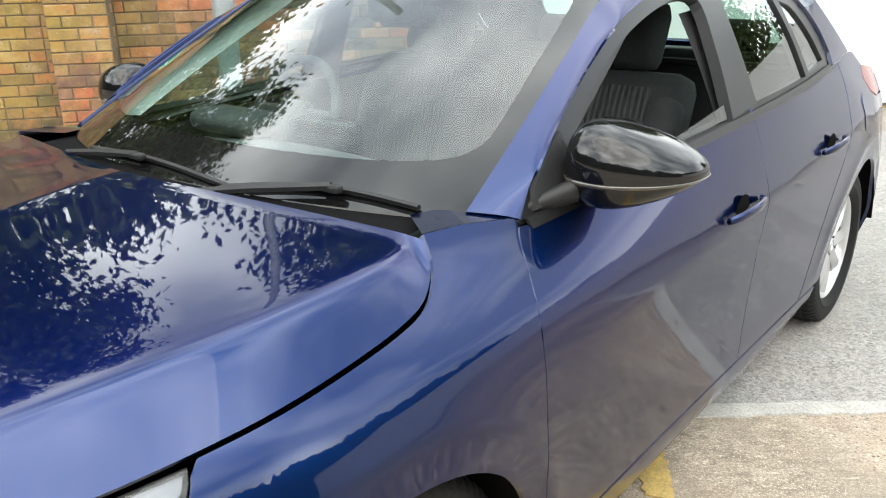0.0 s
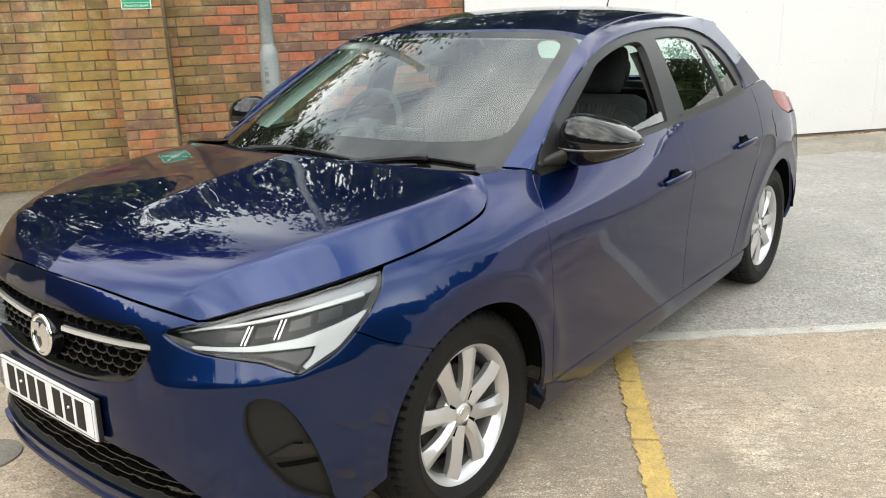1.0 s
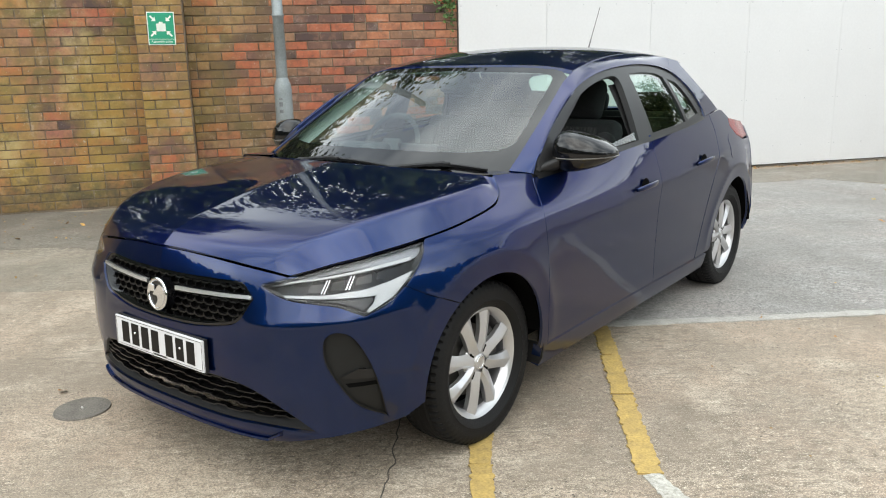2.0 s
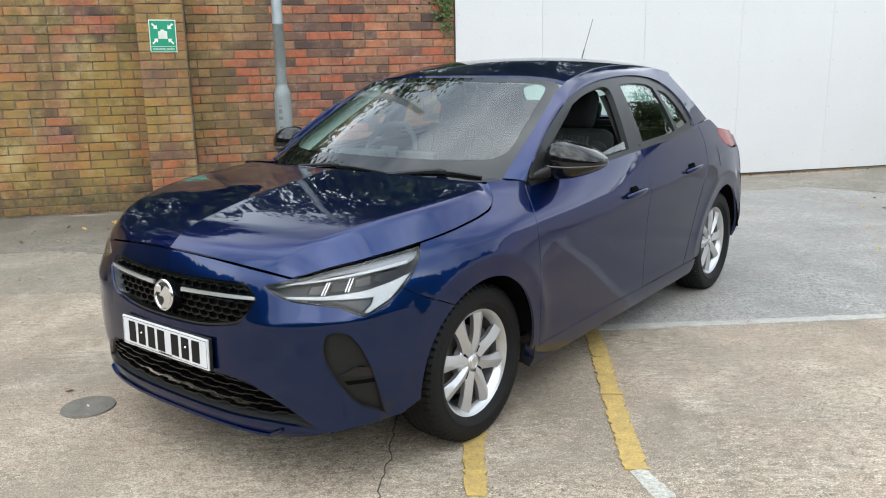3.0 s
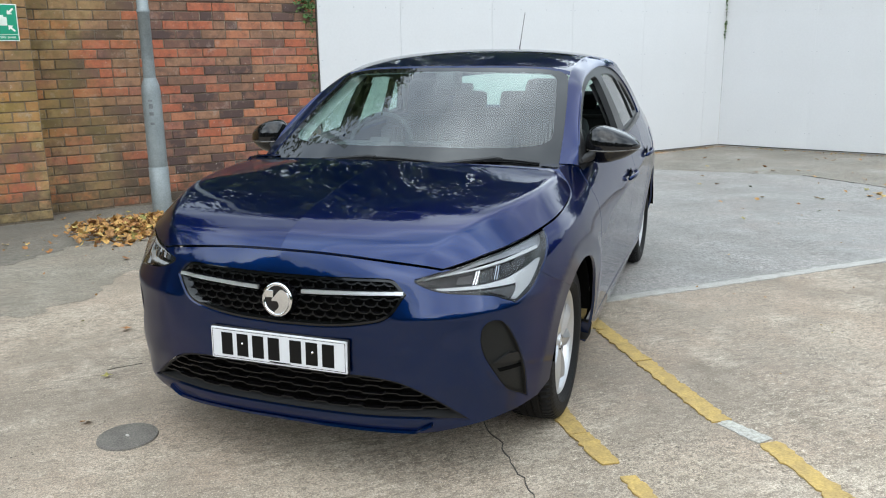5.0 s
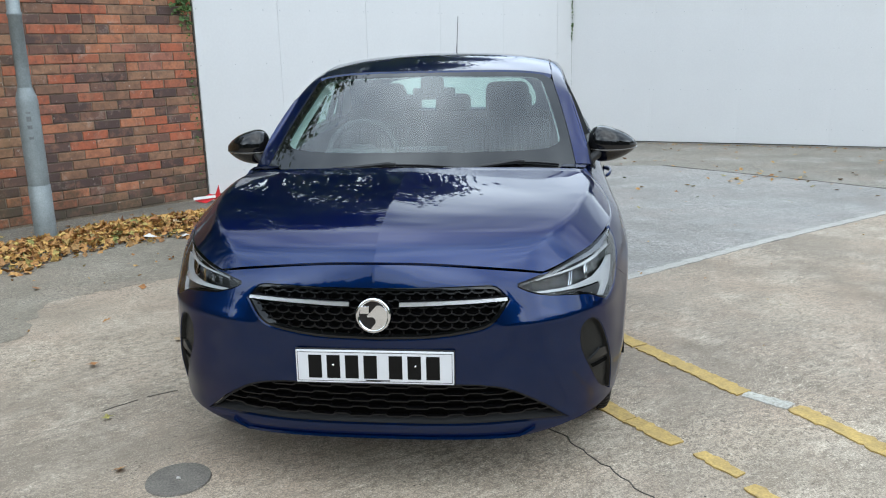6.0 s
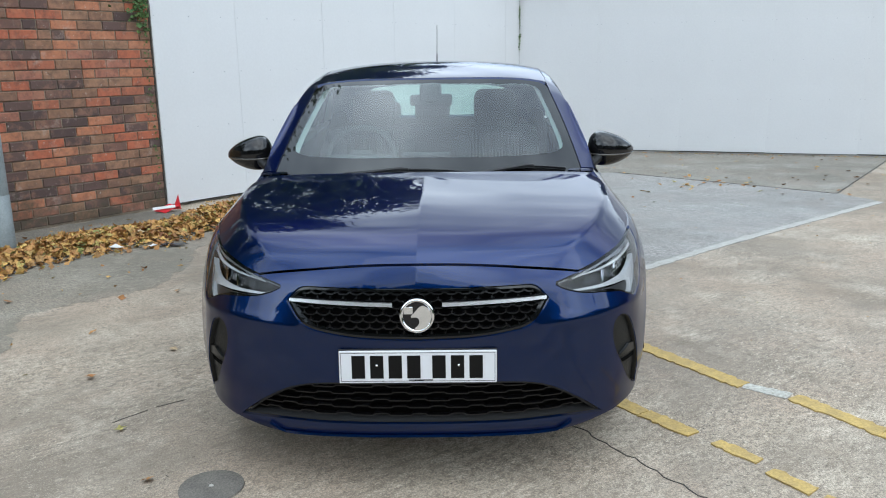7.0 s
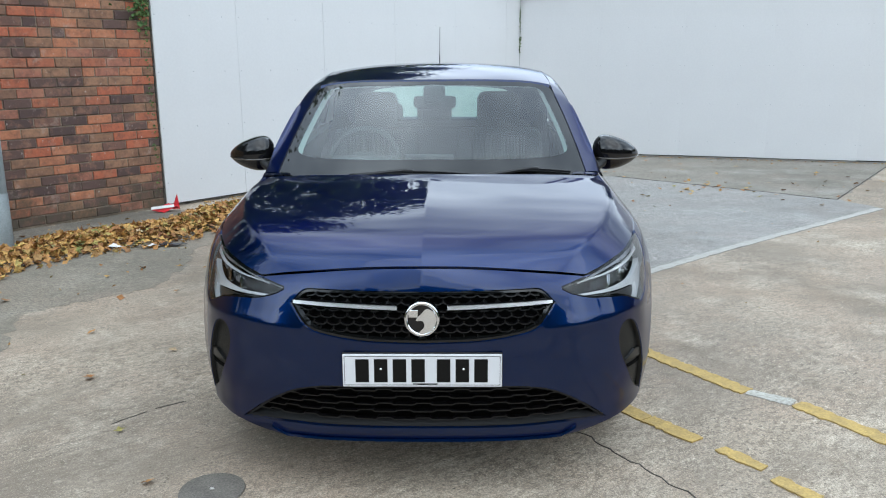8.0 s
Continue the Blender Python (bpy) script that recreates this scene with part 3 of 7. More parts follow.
def panel(name, fn, outline, material, parent, holes=(), res=0.02, edge=0.012, gap=0.0018, label=""):
    """One sheet on the surface fn: the outline less its holes, with its edges turned in by edge metres."""
    loops = [shrink(outline, gap)] + [shrink(h, -gap) for h in holes]
    pts, cons = [], []
    for loop in loops:
        k = len(pts)
        pts += [Vector(q) for q in loop]
        cons += [(k + i, k + (i + 1) % len(loop)) for i in range(len(loop))]
    o = np.array(loops[0])
    gx, gy = np.meshgrid(np.arange(o[:, 0].min(), o[:, 0].max(), res), np.arange(o[:, 1].min(), o[:, 1].max(), res))
    g = np.stack([gx.ravel(), gy.ravel()], 1)
    keep = inside(g, loops[0])
    for h in loops[1:]:
        keep &= ~inside(g, h)
    g = g[keep]
    b = np.array([tuple(q) for q in pts])
    if len(g):
        far = np.array([np.min((b[:, 0] - q[0]) ** 2 + (b[:, 1] - q[1]) ** 2) > (0.45 * res) ** 2 for q in g])
        pts += [Vector(q) for q in g[far]]
    vs, _, fs, *_ = delaunay(pts, cons, [], 0, 1e-6)
    flat = np.array([tuple(v) for v in vs])
    fs = [f for f in fs]
    mid = np.array([flat[list(f)].mean(axis=0) for f in fs])
    ok = inside(mid, loops[0])
    for h in loops[1:]:
        ok &= ~inside(mid, h)
    fs = [f for f, k in zip(fs, ok) if k]
    used = sorted({i for f in fs for i in f})
    index = {v: k for k, v in enumerate(used)}
    co = [fn(*flat[i]) for i in used]
    no = [normal_at(fn, *flat[i]) for i in used]
    faces = []
    count = {}
    for f in fs:
        f = [index[i] for i in f]
        a, c, d = (co[i] for i in f)
        if (c - a).cross(d - a).dot(no[f[0]]) < 0:
            f = f[::-1]
        faces.append(f)
        for i in range(3):
            key = (f[i], f[(i + 1) % 3])
            count[key] = 1
    rim = [k for k in count if (k[1], k[0]) not in count]
    normals = list(no)
    if edge:
        top, low = {}, {}
        for i in {i for k in rim for i in k}:
            top[i], low[i] = len(co), len(co) + 1
            co += [co[i].copy(), co[i] - no[i] * edge]
            normals += [no[i], no[i]]
        faces += [[top[b], top[a], low[a], low[b]] for a, b in rim]
    me = bpy.data.meshes.new(name)
    me.from_pydata([tuple(c) for c in co], [], faces)
    me.polygons.foreach_set("use_smooth", [True] * len(me.polygons))
    me.normals_split_custom_set_from_vertices([tuple(n) for n in normals])
    me.materials.append(material)
    ob = new(name, me)
    ob.parent = parent
    return tagged(ob, label) if label else ob


def solve(f, a, b):
    """The zero of f between a and b."""
    fa = f(a)
    for _ in range(40):
        m = (a + b) / 2
        fm = f(m)
        if (fa < 0) == (fm < 0):
            a, fa = m, fm
        else:
            b = m
    return (a + b) / 2


def mirrored(fn, s):
    if s > 0:
        return fn
    def f(a, b):
        p = fn(a, b)
        return Vector((-p.x, p.y, p.z))
    return f


def uz(points):
    """Points (y, z) on the flank, as (u, z) on the skin."""
    return [(u_at(y), z) for y, z in points]


car = tagged(new("car"), "dark blue metallic five-door hatchback parked on the concrete", "car")
car.location = (0, 0, 0)

# seams and outlines, as (u, z) round the skin or (y, z) on the flank
HEAD = [(0.465, 0.727), (0.57, 0.752), (0.71, 0.783), (0.86, 0.803), (1.0, 0.819), (1.098, 0.829), (1.086, 0.80), (1.052, 0.762), (0.985, 0.706), (0.92, 0.665), (0.83, 0.637), (0.785, 0.655), (0.74, 0.671), (0.66, 0.680), (0.575, 0.688), (0.51, 0.705)]
HEAD_LINE = rounded(HEAD, (0, 5, 10), 0.012)
SEAM = [(0.0, 0.806), (0.15, 0.802), (0.30, 0.791), (0.46, 0.774), (0.575, 0.759), (0.71, 0.788), (0.86, 0.808), (1.0, 0.824), (1.14, 0.839), (1.293, 0.856), (1.448, 0.877), (1.53, 0.896), (1.585, 0.930), (1.606, 0.972)]
seam_line = rounded(SEAM, (4,), 0.015, closed=False)
seam_u, seam_h = np.array([q[0] for q in seam_line]), np.array([q[1] for q in seam_line])
GRILLE_R = [(0.0, 0.728), (0.19, 0.728), (0.36, 0.730), (0.405, 0.724), (0.447, 0.682), (0.385, 0.605), (0.29, 0.578), (0.17, 0.564), (0.0, 0.559)]
LOWER_R = [(0.0, 0.408), (0.20, 0.408), (0.34, 0.405), (0.44, 0.384), (0.55, 0.325), (0.655, 0.252), (0.49, 0.262), (0.29, 0.259), (0.0, 0.258)]


def both_sides(half, corners=()):
    """A closed outline across the nose from its left half, from the middle top to the middle bottom."""
    line = rounded(half, corners, 0.015, closed=False)
    return line + [(-u, z) for u, z in line[-2:0:-1]]


GRILLE, LOWER = both_sides(GRILLE_R, (4,)), both_sides(LOWER_R, (5,))
FOG = rounded([(0.700, 0.560), (0.728, 0.584), (0.775, 0.572), (0.815, 0.515), (0.85, 0.43), (0.884, 0.300), (0.80, 0.345), (0.735, 0.43), (0.70, 0.50)], (5,), 0.012)
FOG = shrink(FOG, -0.006)
ARCH_F = [(-0.03 + 0.345 * math.cos(radians(a)), 0.318 + 0.345 * math.sin(radians(a))) for a in range(-12, 193, 5)]
ARCH_R = [(2.538 + 0.345 * math.cos(radians(a)), 0.318 + 0.345 * math.sin(radians(a))) for a in range(-12, 193, 5)]


# front bumper: from arch to arch, with the seam to the fender and the headlights cut out at its top
half = [(0.0, 0.8025), *[(float(u), float(np.interp(u, seam_u, seam_h)) - 0.0035) for u in np.arange(0.04, 0.575, 0.03)], (0.575, 0.753), (0.60, 0.757)]
tail = [(0.985, 0.703), (1.055, 0.668), (u_at(-0.2179), 0.6073)]
front_arch = [(u_at(y), z) for y, z in ARCH_F if y < -0.219 and z > 0.27]
bottom = [(0.96, 0.268), (0.885, 0.262), (0.78, 0.25), (0.66, 0.232), (0.55, 0.208), (0.50, 0.200), (0.42, 0.203), (0.20, 0.198), (0.0, 0.197)]
inner_head = list(reversed([q for q in HEAD_LINE if q[1] < 0.7565 and q[0] < 0.60 and q[1] > 0.727]))
head_low = [q for q in HEAD_LINE[[i for i, q in enumerate(HEAD_LINE) if q[1] < 0.708 and q[0] > 0.95][0]:]]
right_half = half + inner_head + list(reversed(head_low)) + dense([(0.985, 0.706), *tail[1:]], 0.015, False)[1:] + front_arch + dense(bottom, 0.02, False)
outline = right_half + [(-u, z) for u, z in right_half[-2:0:-1]]
BUMPER = panel("front_bumper", skin, outline, M_PAINT, car, holes=[GRILLE, LOWER, FOG, [(-u, z) for u, z in FOG]], res=0.016, edge=0.02)

# a thin painted lip along the bumper's foot, kicked up at its ends
def lip_line(s):
    t = abs(s)
    return (0.53 * s, 0.212 + 0.030 * max(0.0, (t - 0.90) / 0.10))


bm = bmesh.new()
rings = []
for q in np.linspace(-1, 1, 61):
    u, z = lip_line(float(q))
    p, n = skin(u, z), Vector((0, -1, 0))
    rings.append([bm.verts.new(p + Vector((0, 0.02, dz)) + n * d) for d, dz in ((0.0, 0.012), (0.032, 0.004), (0.034, -0.004), (0.0, -0.012))])
for p, q in zip(rings, rings[1:]):
    for i in range(4):
        bm.faces.new((p[i], p[(i + 1) % 4], q[(i + 1) % 4], q[i]))
bm.faces.new(rings[0])
bm.faces.new(rings[-1])
bmesh.ops.recalc_face_normals(bm, faces=bm.faces)
part("front_lip", bm, M_PAINT, BUMPER, "thin blue splitter lip", smooth=False)

# bonnet: a patch hung between its front edge, its side seams, its rear edge and the crease down the middle
SPINE = spline((-0.76, -0.72, -0.64, -0.50, -0.30, -0.05, 0.085), (0.806, 0.842, 0.877, 0.910, 0.944, 0.976, 0.992))
Y_NOSE, Y_COWL = skin(0.0, 0.806).y, 0.085
U_CORNER, U_REAR = 0.575, 1.606


def seam_point(u):
    return skin(u, float(np.interp(u, seam_u, seam_h)))


def shoulder(s, at, soft):
    """Flat up to a soft crease near the bonnet's edge, then a straight fall."""
    f = [(math.hypot(q - at, soft) + q - at) / 2 for q in (0.0, s, 1.0)]
    return (f[1] - f[0]) / (f[2] - f[0])


def bonnet_at(s, v):
    """s across from the crease to the side seam (-1 to 1), v from the nose (0) to the windscreen (1)."""
    k, s = (1 if s >= 0 else -1), abs(s)
    front, side = seam_point(s * U_CORNER), seam_point(U_CORNER + v * (U_REAR - U_CORNER))
    yk = Y_NOSE + v * (Y_COWL - Y_NOSE)
    mid = Vector((0, yk, float(SPINE(yk))))
    end = seam_point(U_REAR)
    rear = Vector((s * end.x, Y_COWL + (end.y - Y_COWL) * s ** 1.3, 0.992 + (end.z - 0.992) * (0.30 * s + 0.70 * s ** 3)))
    corner = seam_point(U_CORNER)
    base = Vector((0, Y_NOSE, float(SPINE(Y_NOSE))))
    at = 0.83 + 0.11 * v ** 1.2
    slope = min(0.85, 0.014 / (max(0.02, mid.z - side.z) * at))
    w = slope * s + (1 - slope) * shoulder(s, at, 0.018)
    out = Vector((0, 0, 0))
    for i in range(3):
        t = w if i == 2 else s
        flat = (1 - t) * mid[i] + t * side[i]
        a = front[i] - ((1 - t) * base[i] + t * corner[i])
        b = rear[i] - ((1 - t) * (0, Y_COWL, 0.992)[i] + t * end[i])
        out[i] = flat + (1 - v) ** (5 if i == 2 else 2) * a + v ** 2 * b
    out.z += 0.0045 * math.exp(-s / 0.09) * min(1.0, (v / 0.45) ** 2, (1 - v) / 0.08)
    out.x *= k
    return out


def sheet(name, fn, us, vs, material, parent, edge=0.012, label=""):
    """A four-sided sheet with its edges turned in."""
    bm = bmesh.new()
    rows = [[bm.verts.new(fn(u, v)) for v in vs] for u in us]
    for a, b in zip(rows, rows[1:]):
        for i in range(len(vs) - 1):
            bm.faces.new((a[i], b[i], b[i + 1], a[i + 1]))
    bm.normal_update()
    f = bm.faces[:][len(bm.faces) // 2]
    if f.normal.dot(f.calc_center_median() - CORE) < 0:
        bmesh.ops.reverse_faces(bm, faces=bm.faces)
        bm.normal_update()
    if edge:
        rim = [e for e in bm.edges if e.is_boundary]
        for e in rim:
            e.smooth = False
        nor = {v: v.normal.copy() for e in rim for v in e.verts}
        at = {tuple(round(c, 6) for c in v.co): n for v, n in nor.items()}
        out = bmesh.ops.extrude_edge_only(bm, edges=rim)
        for v in [g for g in out["geom"] if isinstance(g, bmesh.types.BMVert)]:
            v.co -= at[tuple(round(c, 6) for c in v.co)] * edge
    return part(name, bm, material, parent, label)


across = np.concatenate([0.78 * np.linspace(0, 1, 34)[:-1] ** 1.3, np.linspace(0.78, 0.997, 36)])
ss = np.concatenate([-across[:0:-1], across])
bonnet = sheet("bonnet", bonnet_at, ss, np.linspace(0.003, 0.997, 60), M_PAINT, car, 0.015, "creased blue bonnet with fine dirt specks")

DOOR_F = [(0.392, 0.944), (0.368, 0.912), (0.318, 0.80), (0.322, 0.66), (0.334, 0.55), (0.352, 0.42), (0.372, 0.285)]
B_SEAM = [(1.372, 1.02), (1.366, 0.90), (1.362, 0.75), (1.368, 0.60), (1.392, 0.42), (1.412, 0.285)]
C_SEAM = [(2.20, 1.052), (2.205, 0.97), (2.165, 0.84), (2.10, 0.72), (2.05, 0.61), (2.015, 0.49), (1.99, 0.38), (1.96, 0.285)]
DLO = [(0.40, 0.950), (0.455, 1.005), (0.615, 1.115), (0.84, 1.232), (1.02, 1.292), (1.235, 1.328), (1.5, 1.342), (1.72, 1.330), (1.88, 1.296), (2.0, 1.235), (2.08, 1.165), (2.13, 1.085)]
dlo_top = rounded(DLO, (), 0.02, closed=False)
dlo_low = [(y, float(belt(y))) for y in np.arange(2.09, 0.40, -0.03)]
FRONT_WIN = rounded([(0.575, 0.980), (0.64, 1.085), (0.85, 1.202), (1.02, 1.262), (1.20, 1.297), (1.29, 1.285), (1.285, 1.18), (1.262, 1.008), (0.95, 0.990)], (0, 7), 0.02)
REAR_WIN = rounded([(1.425, 1.028), (1.42, 1.18), (1.415, 1.304), (1.56, 1.306), (1.70, 1.295), (1.765, 1.275), (1.815, 1.16), (1.845, 1.048)], (0, 2, 5, 7), 0.02)
QUARTER_WIN = rounded([(1.885, 1.052), (1.855, 1.16), (1.815, 1.262), (1.90, 1.240), (1.99, 1.165), (2.055, 1.075)], (0, 2, 5), 0.02)

# fender, doors, sill, rear quarter, roof rails and window frames, on either side
A_LINE, ROOF_LINE, HATCH_LINE = [], [], []
for z in np.linspace(0.965, 1.333, 24):
    A_LINE.append((solve(lambda y: screen_y(upper(y, z).x, z) - y, 0.2, 1.4) + 0.012, float(z)))
for y in np.linspace(A_LINE[-1][0] + 0.02, 2.07, 60):
    ROOF_LINE.append((float(y), solve(lambda z: roof_z(upper(y, z).x, y) - z, 1.2, 1.45) - 0.004))
for z in np.linspace(ROOF_LINE[-1][1] - 0.01, 1.07, 14):
    HATCH_LINE.append((solve(lambda y: hatch_y(upper(y, z).x, z) - y, 1.7, 2.75), float(z)))


def screen(x, z):
    return Vector((x, screen_y(x, z), z))


def screen_edge(z):
    return solve(lambda x: x - upper(screen_y(x, z), z).x, 0.4, 0.9) - 0.006


def pillar_in(z):
    """How far the glass ends inside the pillar's outer corner."""
    return 0.050 + 0.012 * (1.36 - z) / 0.4


def along(points, t):
    """The point at the share t of a polyline's length."""
    p = np.array([tuple(q) for q in points])
    d = np.concatenate([[0], np.cumsum(np.sqrt(np.sum(np.diff(p, axis=0) ** 2, axis=1)))])
    return Vector([float(np.interp(t * d[-1], d, p[:, i])) for i in range(p.shape[1])])


PILLAR_C = [upper(y - 0.012, z) for y, z in A_LINE]
PILLAR_A = [screen(screen_edge(z) - pillar_in(z), z) + Vector((0, -0.004, 0.004)) for y, z in A_LINE]
PILLAR_B = [upper(y, z + 0.003) for y, z in dlo_top if y <= 1.03]
CANT = [q for q in ROOF_LINE if q[0] < 1.95]
CANT_C = [upper(*q) for q in CANT]


def cant_in(y):
    return 0.050 * min(1.0, max(0.05, (1.95 - y) / 0.25))


CANT_A = [Vector((c.x - cant_in(c.y), c.y, roof_z(c.x - cant_in(c.y), c.y) + 0.001)) for c in CANT_C]
CANT_B = [upper(y, z + 0.003) for y, z in dlo_top if 1.03 < y < 1.90]


def rail_lines(q):
    """The three guide lines of the rail: the glass edge, the outer corner and the door frame."""
    k = 0.42
    if q < k:
        return along(PILLAR_A, q / k), along(PILLAR_C, q / k), along(PILLAR_B, q / k)
    v = (q - k) / (1 - k)
    return along([PILLAR_A[-1], *CANT_A], v), along([PILLAR_C[-1], *CANT_C], v), along([PILLAR_B[-1], *CANT_B], v)


RAIL = {}


def rail_at(q, t):
    """q from the pillar's foot to the rear of the roof rail, t from the glass over the rounded corner to the door frame."""
    q, t = float(q), float(t)
    if q not in RAIL:
        d = 0.07 * min(1.0, q / 0.15, (1 - q) / 0.15)
        near = [rail_lines(q + i * d / 4) for i in range(-4, 5)]
        RAIL[q] = [sum((p[i] for p in near), Vector((0, 0, 0))) / 9 for i in (0, 1)] + [rail_lines(q)[2]]
    a, c, b = RAIL[q]
    return (1 - t) ** 2 * a + 2 * t * (1 - t) * c + t * t * b


for s in (1, -1):
    sk, up = mirrored(skin, s), mirrored(upper, s)
    top = [(u, z - 0.0015) for u, z in seam_line if 1.10 < u < 1.60]
    cap = [(1.604, 0.975), (u_at(0.28), 0.972), (u_at(0.392), 0.958)]
    door_line = uz(rounded(DOOR_F, (), 0.02, False))
    rear_foot = [(u_at(y), z) for y, z in ARCH_F if y > -0.217][::1]
    head_back = [q for q in HEAD_LINE if q[0] > 0.985 and q[1] > 0.708 and q[1] < 0.8285]
    head_back = head_back[[i for i, q in enumerate(head_back) if q[0] == max(r[0] for r in head_back)][0]:]
    rear_seam = dense([tail[2], tail[1], (0.986, 0.706)], 0.015, False)
    outline = top + dense(cap, 0.02, False) + door_line + [(u_at(0.372), 0.27)] + [q for q in rear_foot if q[1] > 0.272] + rear_seam + list(reversed(head_back))
    panel("fender", sk, outline, M_PAINT, car)
    b_line, c_line = uz(rounded(B_SEAM, (), 0.02, False)), uz(rounded(C_SEAM, (), 0.02, False))
    top_f = [(u_at(y), float(belt(y))) for y in np.arange(0.42, 1.36, 0.02)]
    low_f = [(u_at(y), 0.285) for y in np.arange(1.40, 0.38, -0.02)]
    front_door = panel("front_door", sk, top_f + b_line + low_f + list(reversed(door_line)), M_PAINT, car)
    top_r = [(u_at(y), float(belt(y))) for y in np.arange(1.39, 2.19, 0.02)]
    low_r = [(u_at(y), 0.285) for y in np.arange(1.945, 1.42, -0.02)]
    rear_door = panel("rear_door", sk, top_r + c_line + low_r + list(reversed(b_line)), M_PAINT, car)
    sill = [(u_at(y), 0.276) for y in np.arange(0.33, 2.16, 0.02)] + [(u_at(y), 0.185) for y in np.arange(2.16, 0.33, -0.02)]
    panel("sill", sk, sill, M_PAINT, car, edge=0.04)
    arch = [(u_at(y), z) for y, z in reversed(ARCH_R) if z > 0.25]
    cc = list(reversed(c_line))
    quarter = [(u_at(y), float(belt(y))) for y in np.arange(2.22, 2.44, 0.02)] + [(u_at(2.47), 1.06), (u_at(2.55), 1.012), (u_at(2.52), 0.965), (u_at(2.60), 0.905), (4.16, 0.868), (4.36, 0.86), (4.36, 0.60), (4.30, 0.28)] + [q for q in [(u_at(y), z) for y, z in ARCH_R] if q[1] > 0.27] + [(u_at(2.17), 0.287)] + [(q[0] + 0.004, q[1]) for q in cc]
    panel("rear_quarter", sk, quarter, M_PAINT, car)
    panel("tail_light", sk, rounded([(u_at(2.555), 1.008), (u_at(2.526), 0.965), (u_at(2.603), 0.908), (4.165, 0.872), (4.30, 0.872), (4.30, 0.965)], (0, 2, 3, 4, 5), 0.02), M_TAIL, car, label="red tail light lens")
    if s > 0:
        flap = rounded([(u_at(2.40), 0.80), (u_at(2.385), 0.90), (u_at(2.47), 0.935), (u_at(2.535), 0.905), (u_at(2.53), 0.815), (u_at(2.46), 0.79)], (), 0.012)
        panel("fuel_flap", deeper(sk, -0.0025), flap, M_PAINT, car, edge=0.006, label="blue fuel flap")
    rear_cover = dense([(4.368, 0.30), (4.368, 0.86), (4.31, 0.875), (4.31, 0.93), (U_END - 0.001, 0.93), (U_END - 0.001, 0.25), (4.32, 0.27)], 0.04)
    panel("rear_bumper", sk, rear_cover, M_PAINT, car, res=0.05)
    rear_rail = [q for q in ROOF_LINE if q[0] > 1.93] + HATCH_LINE + [(2.40, 1.066), (2.30, 1.062), (2.135, float(belt(2.13)))] + [(y, z + 0.003) for y, z in reversed(dlo_top) if y > 1.86]
    panel("rear_pillar", up, rear_rail, M_PAINT, car, res=0.016)
    sheet("roof_rail", mirrored(rail_at, s), np.linspace(0, 1, 120), np.linspace(0, 1, 14), M_PAINT, car, 0.006, "blue windscreen pillar and roof rail")
    frame_sheet = panel("window_frame", deeper(up, 0.008), [(y, z + 0.009 * min(1.0, max(0.0, (z - 1.20) / 0.08))) for y, z in dlo_top] + [q for q in dlo_low], M_FRAME, car, holes=[FRONT_WIN, REAR_WIN, QUARTER_WIN], edge=0.03, label="matt black window surround")
    panel("rear_door_window", deeper(up, 0.016), REAR_WIN, M_GLASS_REAR, car, edge=0.0, gap=-0.002, label="tinted green glass").visible_shadow = False
    panel("quarter_window", deeper(up, 0.016), QUARTER_WIN, M_GLASS_REAR, car, edge=0.0, gap=-0.002, label="tinted green glass").visible_shadow = False
    if s < 0:
        panel("front_door_window", deeper(up, 0.016), FRONT_WIN, M_GLASS, car, edge=0.0, gap=-0.002, label="clear green-tinted glass").visible_shadow = False
    else:
        low_glass = dense([(0.62, 0.98), (0.95, 0.993), (1.262, 1.010), (1.272, 1.050), (1.0, 1.012), (0.70, 0.985)], 0.03)
        panel("front_door_window", deeper(up, 0.016), low_glass, M_GLASS, car, edge=0.0, label="wound-down window glass, its top edge showing").visible_shadow = False
    strip = [(y, float(belt(y)) + 0.012) for y in np.arange(0.41, 2.10, 0.03)] + [(y, float(belt(y)) - 0.012) for y in np.arange(2.10, 0.41, -0.03)]
    panel("belt_strip", deeper(up, -0.004), strip, M_FRAME, car, edge=0.008, label="black rubber waist strip")
    # door handles, each over a thin black disc that paints its cup's shade
    for hy, hz, door in ((1.185, 0.803, front_door), (1.915, 0.832, rear_door)):
        c, n = flank(hy, hz, s), normal_at(mirrored(flank, s), hy, hz)
        m = Matrix.Translation(c) @ Matrix(((0, 0, n.x, 0), (1, 0, n.y, 0), (0, 1, n.z, 0), (0, 0, 0, 1)))
        bm = bmesh.new()
        bmesh.ops.create_uvsphere(bm, u_segments=24, v_segments=12, radius=1, matrix=m @ Matrix.Diagonal((0.044, 0.038, 0.0022, 1)))
        part("handle_cup_shade", bm, M_DARK, door, "thin black disc painted as the shade in the handle's recess")
        bm = bmesh.new()
        rings = []
        for i in range(13):
            t = i / 12
            a = -0.105 + 0.21 * t
            lift = 0.010 + 0.026 * math.sin(math.pi * min(1, max(0, t))) ** 0.6
            hh, dd = 0.009 + 0.005 * math.sin(math.pi * t) ** 0.5, 0.008
            rings.append([bm.verts.new(m @ Vector((a, hh * math.cos(q) + 0.01 * (t - 0.5), lift + dd * math.sin(q)))) for q in np.linspace(0, 2 * math.pi, 10, endpoint=False)])
        for a, b in zip(rings, rings[1:]):
            for i in range(10):
                bm.faces.new((a[i], a[(i + 1) % 10], b[(i + 1) % 10], b[i]))
        bm.faces.new(rings[0])
        bm.faces.new(rings[-1])
